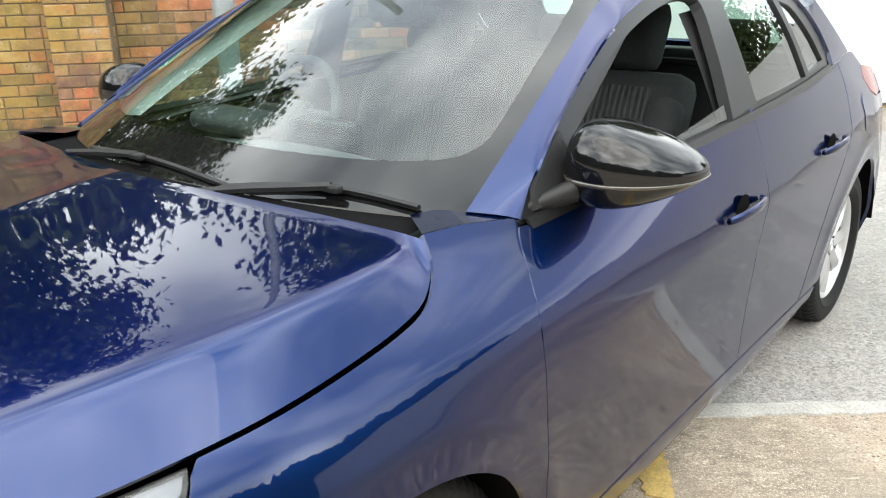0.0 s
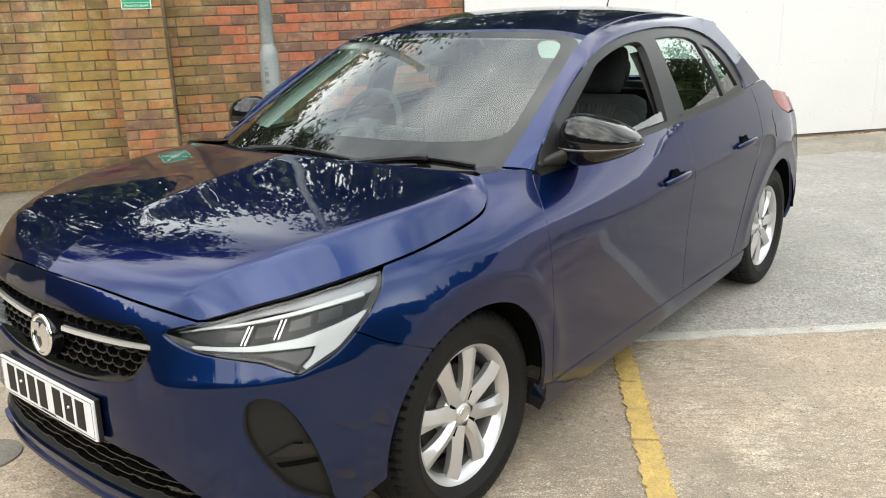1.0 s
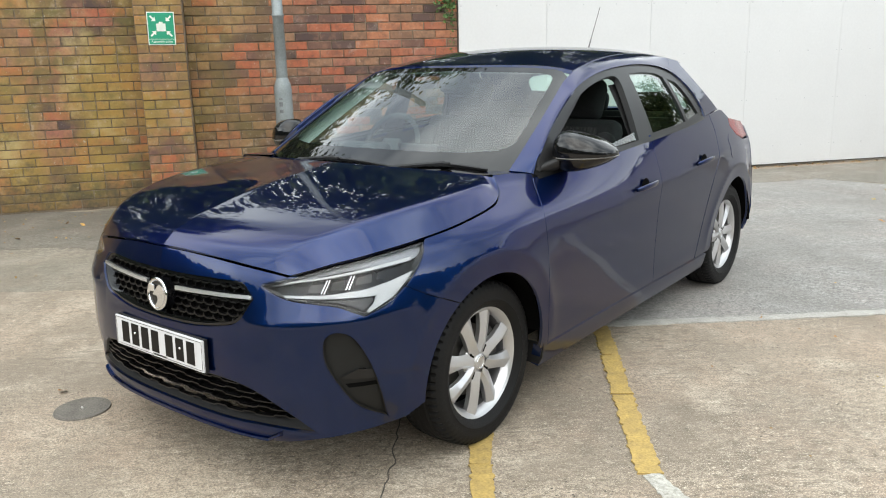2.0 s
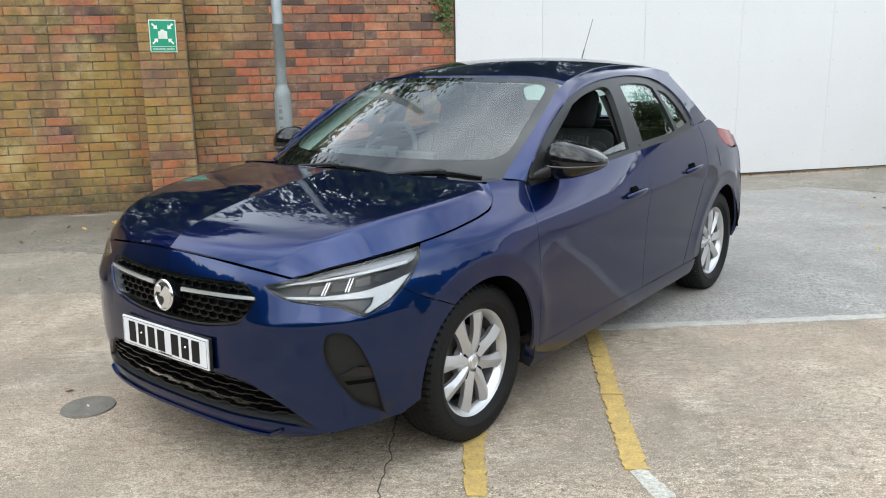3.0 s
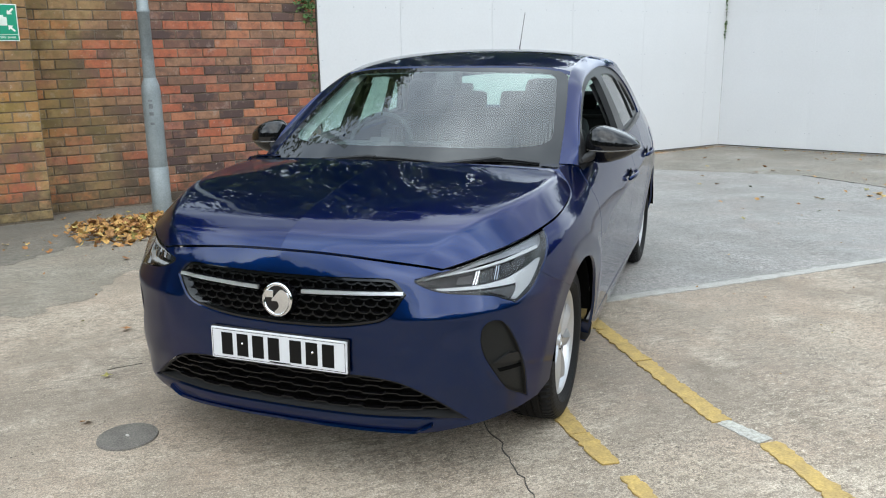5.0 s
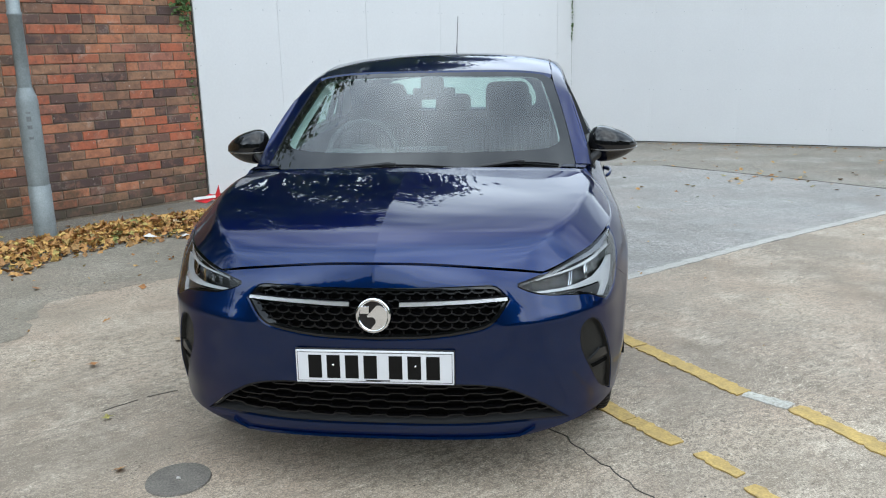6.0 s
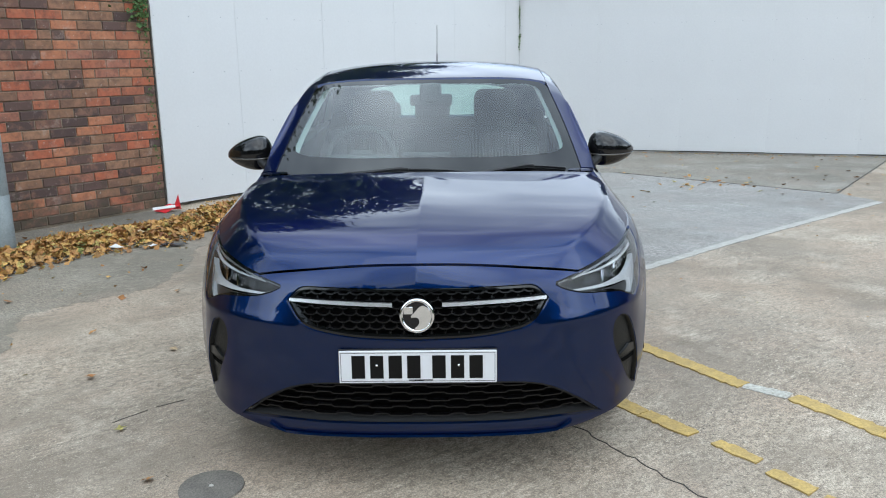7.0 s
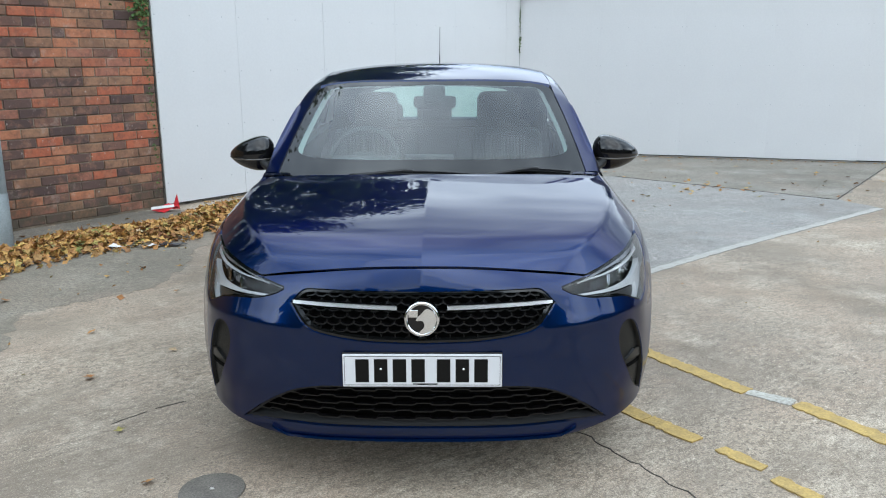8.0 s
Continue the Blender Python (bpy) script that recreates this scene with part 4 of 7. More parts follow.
        bmesh.ops.recalc_face_normals(bm, faces=bm.faces)
        part("door_handle", bm, M_PAINT, door, "body-coloured pull handle")

# roof, windscreen, rear window
edge_y = [q[0] for q in ROOF_LINE]
edge_x = [upper(*q).x - 0.006 - (cant_in(q[0]) if q[0] < 1.95 else 0.0) for q in ROOF_LINE]
front_x = edge_x[0]
roof_front = [(x, solve(lambda y: roof_z(x, y) - solve(lambda z: screen_y(x, z) - y, 1.0, 1.6), 0.7, 1.35) + 0.012) for x in np.linspace(-front_x, front_x, 30)]
roof_out = roof_front + list(zip(edge_x, edge_y))[1:] + [(x, solve(lambda y: hatch_y(x, roof_z(x, y)) - y, 1.8, 2.7) + 0.02) for x in np.linspace(0.62, -0.62, 30)] + [(-x, y) for x, y in reversed(list(zip(edge_x, edge_y))[1:])]
panel("roof", lambda x, y: Vector((x, y, roof_z(x, y))), roof_out, M_PAINT, car, res=0.022, edge=0.02)


top_z = [(x, roof_z(x, y) - 0.009) for x, y in roof_front]
sides = [(screen_edge(z) - pillar_in(z) - 0.002, float(z)) for z in np.linspace(0.965, top_z[-1][1] - 0.012, 24)]
base = [(x, 0.957 + 0.008 * (1 - (x / 0.7) ** 2)) for x in np.linspace(-0.62, 0.62, 30)]
glass_out = base + sides + list(reversed(top_z))[1:-1] + [(-x, z) for x, z in reversed(sides)]
half = [(0.0, 1.030), (0.42, 1.026), (0.575, 1.032), (0.626, 1.052), (0.622, 1.10), (0.572, 1.25), (0.545, 1.305), (0.48, 1.322), (0.0, 1.336)]
hole = both_sides(half, ())
M_FRIT = mat("windscreen_black_border", (0.005, 0.005, 0.0055), rough=0.03, spec=0.5)
pane = panel("windscreen", screen, hole, M_GLASS, car, res=0.03, edge=0.0, gap=0.0, label="green-tinted windscreen reflecting sky and leaves")
pane.visible_shadow = False
panel("screen_border", screen, glass_out, M_FRIT, car, holes=[hole], res=0.03, edge=0.006, gap=0.0, label="dark printed border of the windscreen")


def hatch(x, z):
    return Vector((x, hatch_y(x, z), z))


hatch_side = [(0.62, 0.94), (0.64, 1.0)] + [(upper(y, z).x - 0.004, z) for y, z in reversed(HATCH_LINE)]
hatch_top = [(x, roof_z(x, solve(lambda y: hatch_y(x, roof_z(x, y)) - y, 1.8, 2.7)) - 0.012) for x in np.linspace(0.60, -0.60, 30)]
hatch_out = [(x, 0.935) for x in np.linspace(-0.60, 0.60, 20)] + hatch_side + hatch_top + [(-x, z) for x, z in reversed(hatch_side)]
hole = rounded([(0.50, 1.06), (0.45, 1.265), (-0.45, 1.265), (-0.50, 1.06)], (), 0.03)
tailgate = panel("tailgate", hatch, hatch_out, M_PAINT, car, holes=[hole], res=0.04)
panel("rear_window", deeper(hatch, 0.01), hole, M_GLASS_REAR, tailgate, edge=0.0, gap=-0.004, res=0.04, label="tinted rear window").visible_shadow = False

# near-black inner shell, added so the seams look shaded; floor, and wheel housings
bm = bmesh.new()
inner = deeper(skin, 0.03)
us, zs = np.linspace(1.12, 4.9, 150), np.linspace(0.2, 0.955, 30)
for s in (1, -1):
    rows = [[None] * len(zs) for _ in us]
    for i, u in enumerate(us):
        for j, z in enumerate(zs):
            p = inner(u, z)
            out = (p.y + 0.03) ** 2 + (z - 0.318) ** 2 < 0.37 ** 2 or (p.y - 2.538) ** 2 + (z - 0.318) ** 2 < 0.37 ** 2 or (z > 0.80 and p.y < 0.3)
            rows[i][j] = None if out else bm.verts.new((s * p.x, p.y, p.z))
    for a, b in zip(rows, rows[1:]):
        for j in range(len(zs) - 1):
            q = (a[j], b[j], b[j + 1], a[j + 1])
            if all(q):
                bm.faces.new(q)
part("seam_shade_shell", bm, M_DARK, car)
bm = bmesh.new()
add_box(bm, -0.60, -0.58, 0.19, 0.60, 3.1, 0.24)
add_box(bm, -0.60, -0.60, 0.22, 0.60, 0.42, 0.70)
part("underbody", bm, M_DARK, car, smooth=False)
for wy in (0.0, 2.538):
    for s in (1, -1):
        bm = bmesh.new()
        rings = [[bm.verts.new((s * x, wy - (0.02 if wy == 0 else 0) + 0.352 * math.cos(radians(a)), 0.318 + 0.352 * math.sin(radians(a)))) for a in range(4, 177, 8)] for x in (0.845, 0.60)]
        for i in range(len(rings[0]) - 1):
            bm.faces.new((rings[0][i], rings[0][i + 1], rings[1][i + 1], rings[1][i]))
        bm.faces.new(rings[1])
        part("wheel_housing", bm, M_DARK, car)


# ---- the car's face ----
def strip(name, fn, line, width, height, material, parent, label=""):
    """A bar that runs along a line of the surface fn, width along the surface and height outwards."""
    bm = bmesh.new()
    rings = []
    for i, (a, b) in enumerate(line):
        p, n = fn(a, b), normal_at(fn, a, b)
        q0, q1 = fn(*line[max(0, i - 1)]), fn(*line[min(len(line) - 1, i + 1)])
        across = n.cross(q1 - q0).normalized() * (width(i / (len(line) - 1)) if callable(width) else width) / 2
        rings.append([bm.verts.new(p + across), bm.verts.new(p + across * 0.75 + n * height), bm.verts.new(p - across * 0.75 + n * height), bm.verts.new(p - across)])
    for a, b in zip(rings, rings[1:]):
        for i in range(4):
            bm.faces.new((a[i], a[(i + 1) % 4], b[(i + 1) % 4], b[i]))
    bm.faces.new(rings[0])
    bm.faces.new(rings[-1])
    bmesh.ops.recalc_face_normals(bm, faces=bm.faces)
    return part(name, bm, material, parent, label, smooth=False)


def off(fn, d):
    return deeper(fn, d)


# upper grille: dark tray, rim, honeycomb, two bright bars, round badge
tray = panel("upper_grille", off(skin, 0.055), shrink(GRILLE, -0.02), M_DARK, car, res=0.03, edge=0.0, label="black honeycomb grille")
panel("grille_rim", off(skin, 0.006), GRILLE, M_GLOSS, tray, holes=[shrink(GRILLE, 0.011)], res=0.02, edge=0.04, label="gloss black rim")
co, fa = [], []
cell_w, cell_h = 0.046, 0.0235
mesh_fn = off(skin, 0.026)
grille_in = shrink(GRILLE, 0.010)
for row in range(-1, 9):
    for col in range(-12, 13):
        cu = col * cell_w + (cell_w / 2 if row % 2 else 0)
        cz = 0.555 + row * cell_h
        pts = [(cu - cell_w / 2, cz - 0.0045), (cu - cell_w * 0.22, cz - cell_h / 2), (cu + cell_w * 0.22, cz - cell_h / 2), (cu + cell_w / 2, cz - 0.0045)]
        pts += [(cu + cell_w / 2, cz + 0.0045)]
        for a, b in zip(pts, pts[1:]):
            if not inside([((a[0] + b[0]) / 2, (a[1] + b[1]) / 2)], grille_in)[0]:
                continue
            if math.hypot((a[0] + b[0]) / 2, (a[1] + b[1]) / 2 - 0.643) < 0.055:
                continue
            d = Vector((b[0] - a[0], b[1] - a[1])).normalized()
            w = Vector((-d.y, d.x)) * 0.0022
            k = len(co)
            for q, deep in ((a, 0), (b, 0)):
                p0, p1 = mesh_fn(q[0] + w.x, q[1] + w.y), mesh_fn(q[0] - w.x, q[1] - w.y)
                nn = Vector((0, -1, 0))
                co += [p0, p1, p0 - nn * 0.016, p1 - nn * 0.016]
            fa += [(k, k + 4, k + 5, k + 1), (k, k + 2, k + 6, k + 4), (k + 1, k + 5, k + 7, k + 3)]
me = bpy.data.meshes.new("grille_mesh")
me.from_pydata([tuple(c) for c in co], [], fa)
M_MESHBAR = mat("grille_plastic", (0.003, 0.003, 0.0035), rough=0.30, scale=30, vary=0.2)
me.materials.append(M_MESHBAR)
ob = new("grille_mesh", me)
ob.parent = tray
for s in (1, -1):
    line = [(s * u, 0.675 + 0.011 * ((u - 0.08) / 0.36) ** 1.1) for u in np.linspace(0.083, 0.438, 30)]
    strip("chrome_bar", off(skin, 0.012), line, lambda t: 0.016 - 0.002 * t, 0.010, mat("satin_chrome", (0.80, 0.81, 0.83), rough=0.28, metal=0.9), tray, "bright chrome bar")
    strip("bar_carrier", off(skin, 0.018), [(u, z) for u, z in line], 0.026, 0.008, M_GLOSS, tray)
badge_c = Vector((0, skin(0.0, 0.643).y - 0.002, 0.643))
BADGE = Matrix.Translation(badge_c) @ Matrix.Rotation(radians(90 - 7), 4, "X")
bm = bmesh.new()
bmesh.ops.create_cone(bm, cap_ends=True, segments=48, radius1=0.060, radius2=0.054, depth=0.03, matrix=BADGE @ Matrix.Translation((0, 0, -0.012)))
badge = part("badge", bm, M_GLOSS, car, "round chrome-ringed maker's badge", smooth=False)


def torus(bm, m, r, t, n=48, k=10):
    rings = [[bm.verts.new(m @ Vector(((r + t * math.cos(b)) * math.cos(a), (r + t * math.cos(b)) * math.sin(a), t * 0.8 * math.sin(b)))) for b in np.linspace(0, 2 * math.pi, k, endpoint=False)] for a in np.linspace(0, 2 * math.pi, n, endpoint=False)]
    for i in range(n):
        for j in range(k):
            bm.faces.new((rings[i][j], rings[(i + 1) % n][j], rings[(i + 1) % n][(j + 1) % k], rings[i][(j + 1) % k]))


bm = bmesh.new()
torus(bm, BADGE @ Matrix.Translation((0, 0, 0.004)), 0.0515, 0.0065)
part("badge_ring", bm, M_CHROME, badge)
bm = bmesh.new()
crest = rounded([(-0.010, -0.047), (0.030, -0.038), (0.046, -0.006), (0.040, 0.022), (0.016, 0.034), (-0.004, 0.016), (-0.020, -0.004), (0.002, -0.006), (0.008, -0.024)], (), 0.006)
vs = [bm.verts.new(BADGE @ Vector((x, y, 0.009))) for x, y in crest]
f = bm.faces.new(vs)
ex = bmesh.ops.extrude_face_region(bm, geom=[f])
for v in [g for g in ex["geom"] if isinstance(g, bmesh.types.BMVert)]:
    v.co += BADGE.to_3x3() @ Vector((0, 0, -0.008))
bmesh.ops.recalc_face_normals(bm, faces=bm.faces)
part("badge_crest", bm, M_CHROME, badge, smooth=False)
bm = bmesh.new()
add_box(bm, -0.043, 0.006, 0.004, -0.013, 0.030, 0.009, 0.001, BADGE)
part("badge_flag", bm, M_CHROME, badge, smooth=False)

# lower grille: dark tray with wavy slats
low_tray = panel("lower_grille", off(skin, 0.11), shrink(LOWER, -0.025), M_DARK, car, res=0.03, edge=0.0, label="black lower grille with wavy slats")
panel("lower_grille_rim", off(skin, 0.010), LOWER, M_TRIM, low_tray, holes=[shrink(LOWER, 0.010)], res=0.02, edge=0.05)
low_in = shrink(LOWER, 0.004)
for k in range(5):
    z0 = 0.282 + 0.0265 * k
    line, shift = [], (0.065 if k % 2 else 0.0)
    for u in np.linspace(-0.66, 0.66, 220):
        ph = ((u + shift) / 0.13) % 1.0
        step = 0.0062 * min(1, max(0, (0.5 - abs(ph - 0.5) - 0.16) / 0.07))
        q = (float(u), z0 - step + 0.004 + 0.012 * (u / 0.6) ** 2 * (1 - k / 4))
        if inside([q], low_in)[0]:
            line.append(q)
    strip("slat", off(skin, 0.036), line, 0.0050, 0.020, M_MESHBAR, low_tray)

# fog lamp pockets
M_POCKET = mat("grained_black_insert", (0.007, 0.0075, 0.0075), rough=0.45, spec=0.3, scale=20, vary=0.2, bump=0.2, bump_scale=500)
for s in (1, -1):
    sk = mirrored(skin, s)
    pocket = panel("fog_pocket", off(sk, 0.016), shrink(FOG, -0.004), M_POCKET, car, res=0.015, edge=0.0, label="black plastic corner insert")
    panel("pocket_rim", off(sk, 0.003), FOG, M_POCKET, pocket, holes=[shrink(FOG, 0.005)], res=0.015, edge=0.014)
    blade = dense([(0.735, 0.442), (0.80, 0.470), (0.846, 0.462), (0.858, 0.430), (0.79, 0.434)], 0.012)
    panel("pocket_blade", off(sk, 0.007), blade, M_FRAME, pocket, res=0.012, edge=0.016)
    # black strip set proud of the insert paints a slot's shade
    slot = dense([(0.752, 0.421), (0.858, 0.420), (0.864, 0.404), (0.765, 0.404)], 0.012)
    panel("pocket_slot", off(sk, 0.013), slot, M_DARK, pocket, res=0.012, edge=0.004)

M_LAMP_BUCKET = mat("lamp_bucket", (0.008, 0.008, 0.009), rough=0.25, spec=0.3)
M_LAMP_SHELF = mat("dark_lamp_shelf", (0.03, 0.03, 0.032), rough=0.3)
M_AMBER = mat("pale_amber_lens", (0.50, 0.36, 0.20), rough=0.2, coat=0.5)
M_BROW = mat("satin_silver", (0.25, 0.26, 0.28), rough=0.28, metal=0.4)
# headlights: a dark bucket, bright strips, three lamp cells, a clear cover
for s in (1, -1):
    sk = mirrored(skin, s)
    lamp = panel("headlight", off(sk, 0.060), shrink(HEAD_LINE, -0.006), M_LAMP_BUCKET, car, res=0.02, edge=0.0, label="clear headlight with dark cells and white light guide")
    panel("lamp_wall", off(sk, 0.004), shrink(HEAD_LINE, 0.001), M_GLOSS, lamp, holes=[shrink(HEAD_LINE, 0.006)], res=0.02, edge=0.06)
    guide = dense([(0.545, 0.703), (0.70, 0.708), (0.85, 0.718), (0.95, 0.733), (1.035, 0.752), (1.012, 0.722), (0.94, 0.678), (0.85, 0.646), (0.842, 0.654), (0.872, 0.672), (0.885, 0.692), (0.80, 0.694), (0.70, 0.694), (0.555, 0.693)], 0.012)
    panel("light_guide", off(sk, 0.022), guide, M_DRL, lamp, res=0.012, edge=0.02, label="white hooked daytime light guide")
    shelf = dense([(0.57, 0.691), (0.70, 0.691), (0.80, 0.691), (0.878, 0.689), (0.868, 0.674), (0.832, 0.655), (0.80, 0.668), (0.745, 0.682), (0.66, 0.688)], 0.012)
    panel("lamp_shelf", off(sk, 0.032), shelf, M_LAMP_SHELF, lamp, res=0.012, edge=0.01)
    amber = dense([(1.020, 0.728), (1.036, 0.738), (0.985, 0.704), (0.945, 0.678), (0.952, 0.684)], 0.012)
    panel("side_reflector", off(sk, 0.020), amber, M_AMBER, lamp, res=0.012, edge=0.01, label="pale amber reflector")
    brow = rounded([(0.50, 0.728), (0.71, 0.781), (0.86, 0.801), (1.0, 0.817), (1.094, 0.827), (1.082, 0.803), (1.06, 0.788), (1.0, 0.788), (0.86, 0.782), (0.71, 0.769), (0.58, 0.742)], (0, 4, 6, 10), 0.012)
    panel("lamp_brow", off(sk, 0.026), brow, M_BROW, lamp, res=0.012, edge=0.015, label="satin silver upper strip")
    line = [(float(u), 0.736 + 0.054 * ((u - 0.55) / 0.5) ** 0.75) for u in np.linspace(0.55, 1.035, 30)]
    strip("light_line", off(sk, 0.022), line, lambda t: 0.005 + 0.010 * t, 0.004, M_DRL, lamp)
    for k, u0 in enumerate((0.655, 0.75, 0.85, 0.94)):
        z0 = 0.727 + 0.026 * (u0 - 0.66) / 0.24
        cell = rounded([(u0 - 0.040, z0 - 0.017), (u0 + 0.034, z0 - 0.013), (u0 + 0.046, z0 + 0.024), (u0 - 0.026, z0 + 0.016)], (0, 1, 2, 3), 0.01)
        panel("lamp_cell", off(sk, 0.048), shrink(cell, 0.002), M_GLOSS, lamp, res=0.01, edge=0.012)
        if k > 1:
            continue
        for shift in (0.0, 0.011):
            fin = [(u0 + 0.026 + shift, z0 - 0.017), (u0 + 0.036 + shift, z0), (u0 + 0.052 + shift, z0 + 0.026)]
            strip("lamp_fin", off(sk, 0.040), dense(fin, 0.01, False), 0.0035, 0.012, M_CHROME, lamp)
    cover = panel("lamp_cover", off(sk, 0.001), HEAD_LINE, M_LENS, lamp, res=0.018, edge=0.0, label="clear plastic lens")
    cover.visible_shadow = False

# plate with plain bars for its writing
PLATE = Matrix.Translation((0, skin(0, 0.47).y - 0.012, 0.474)) @ Matrix.Rotation(radians(90 - 2), 4, "X")
bm = bmesh.new()
add_box(bm, -0.26, -0.0555, -0.004, 0.26, 0.0555, 0.004, 0.0025, PLATE)
plate = part("number_plate", bm, M_PLATE, car, "white plate with a thin black border", smooth=False)
for i in range(7):
    x0 = -0.218 + i * 0.061 + (0.022 if i > 3 else 0)
    bm = bmesh.new()
    add_box(bm, x0, -0.0395, 0.003, x0 + 0.044, 0.0395, 0.0052, 0.0008, PLATE)
    part("plate_bar", bm, M_INK, plate, smooth=False)
for x0, y0, x1, y1 in ((-0.253, 0.048, 0.253, 0.0496), (-0.253, -0.0496, 0.253, -0.048), (-0.2546, -0.0496, -0.253, 0.0496), (0.253, -0.0496, 0.2546, 0.0496), (-0.03, -0.047, 0.05, -0.0435), (-0.013, -0.0475, 0.02, -0.0440)):
    bm = bmesh.new()
    add_box(bm, x0, y0, 0.0035, x1, y1, 0.0044, 0, PLATE)
    part("plate_line", bm, M_INK, plate, smooth=False)
bm = bmesh.new()
add_box(bm, -0.262, -0.058, -0.016, 0.262, 0.058, -0.003, 0.002, PLATE)
part("plate_backing", bm, M_TRIM, plate, smooth=False)
for x in (-0.135, 0.135):
    bm = bmesh.new()
    bmesh.ops.create_uvsphere(bm, u_segments=12, v_segments=8, radius=0.005, matrix=PLATE @ Matrix.Translation((x, 0.006, 0.005)))
    part("plate_screw", bm, M_CHROME, plate)

# cowl and wipers
def cowl(x, t):
    y0 = Y_COWL + (seam_point(U_REAR).y - Y_COWL) * min(1, abs(x) / 0.70) ** 1.3
    y1 = screen_y(x, 0.975)
    return Vector((x, y0 - 0.03 + t * (y1 + 0.02 - y0 + 0.03), 0.955 + 0.012 * t - 0.03 * x * x))


sheet("cowl_panel", cowl, np.linspace(-0.655, 0.655, 40), np.linspace(0, 1, 4), mat("scuttle_plastic", (0.005, 0.005, 0.0055), rough=0.9, spec=0.05), car, 0.0, "black plastic scuttle under the windscreen")
for s in (1, -1):
    corner = [Vector((skin(1.604, 0.975).x, skin(1.604, 0.975).y, 0.975)), Vector((skin(u_at(0.28), 0.972).x, 0.28, 0.972)), Vector((skin(u_at(0.392), 0.958).x, 0.392, 0.958)), Vector((0.645, 0.345, 0.968)), Vector((0.625, 0.27, 0.968))]
    bm = bmesh.new()
    vs = [bm.verts.new((s * p.x, p.y, p.z - 0.001)) for p in corner]
    bm.faces.new(vs if s > 0 else vs[::-1])
    part("scuttle_corner", bm, M_PAINT, car, smooth=False)
for x0, x1, px in ((-0.36, 0.25, -0.10), (0.21, 0.62, 0.45)):
    bm = bmesh.new()
    for w, h0, h1 in ((0.011, 0.004, 0.018),):
        rings = []
        for x in np.linspace(x0, x1, 26):
            zz = 0.964 + 0.016 * math.sin(math.pi * (x - x0) / (x1 - x0))
            p = Vector((x, screen_y(x, zz), zz))
            rings.append([bm.verts.new(p + Vector(q)) for q in ((0, -0.006, 0.002), (0, -0.010, 0.011), (0, -0.002, 0.014), (0, 0.003, 0.006))])
        for a, b in zip(rings, rings[1:]):
            for i in range(4):
                bm.faces.new((a[i], a[(i + 1) % 4], b[(i + 1) % 4], b[i]))
        bm.faces.new(rings[0])
        bm.faces.new(rings[-1])
    bmesh.ops.recalc_face_normals(bm, faces=bm.faces)
    wiper = part("wiper", bm, M_TRIM, car, "black wiper lying on the glass", smooth=False)
    bm = bmesh.new()
    zz = 0.978
    c = Vector((px, screen_y(px, zz) - 0.014, zz + 0.016))
    add_box(bm, c.x - 0.024, c.y - 0.010, c.z - 0.010, c.x + 0.024, c.y + 0.010, c.z + 0.006, 0.005)
    part("wiper_joint", bm, M_TRIM, wiper, smooth=False)
    bm = bmesh.new()
    a, b = c + Vector((0, 0, 0)), Vector((px - 0.33, screen_y(px - 0.33, 0.945) - 0.02, 0.955))
    d = (b - a).normalized()
    n = Vector((0, -0.5, 0.87))
    t = d.cross(n)
    rings = [[bm.verts.new(p + t * w + n * h) for w, h in ((-0.009, 0), (-0.006, 0.008), (0.006, 0.008), (0.009, 0))] for p in (a, (a + b) / 2 + n * 0.004, b)]
    for p, q in zip(rings, rings[1:]):
        for i in range(4):
            bm.faces.new((p[i], p[(i + 1) % 4], q[(i + 1) % 4], q[i]))
    bmesh.ops.recalc_face_normals(bm, faces=bm.faces)
    part("wiper_arm", bm, M_TRIM, wiper, smooth=False)

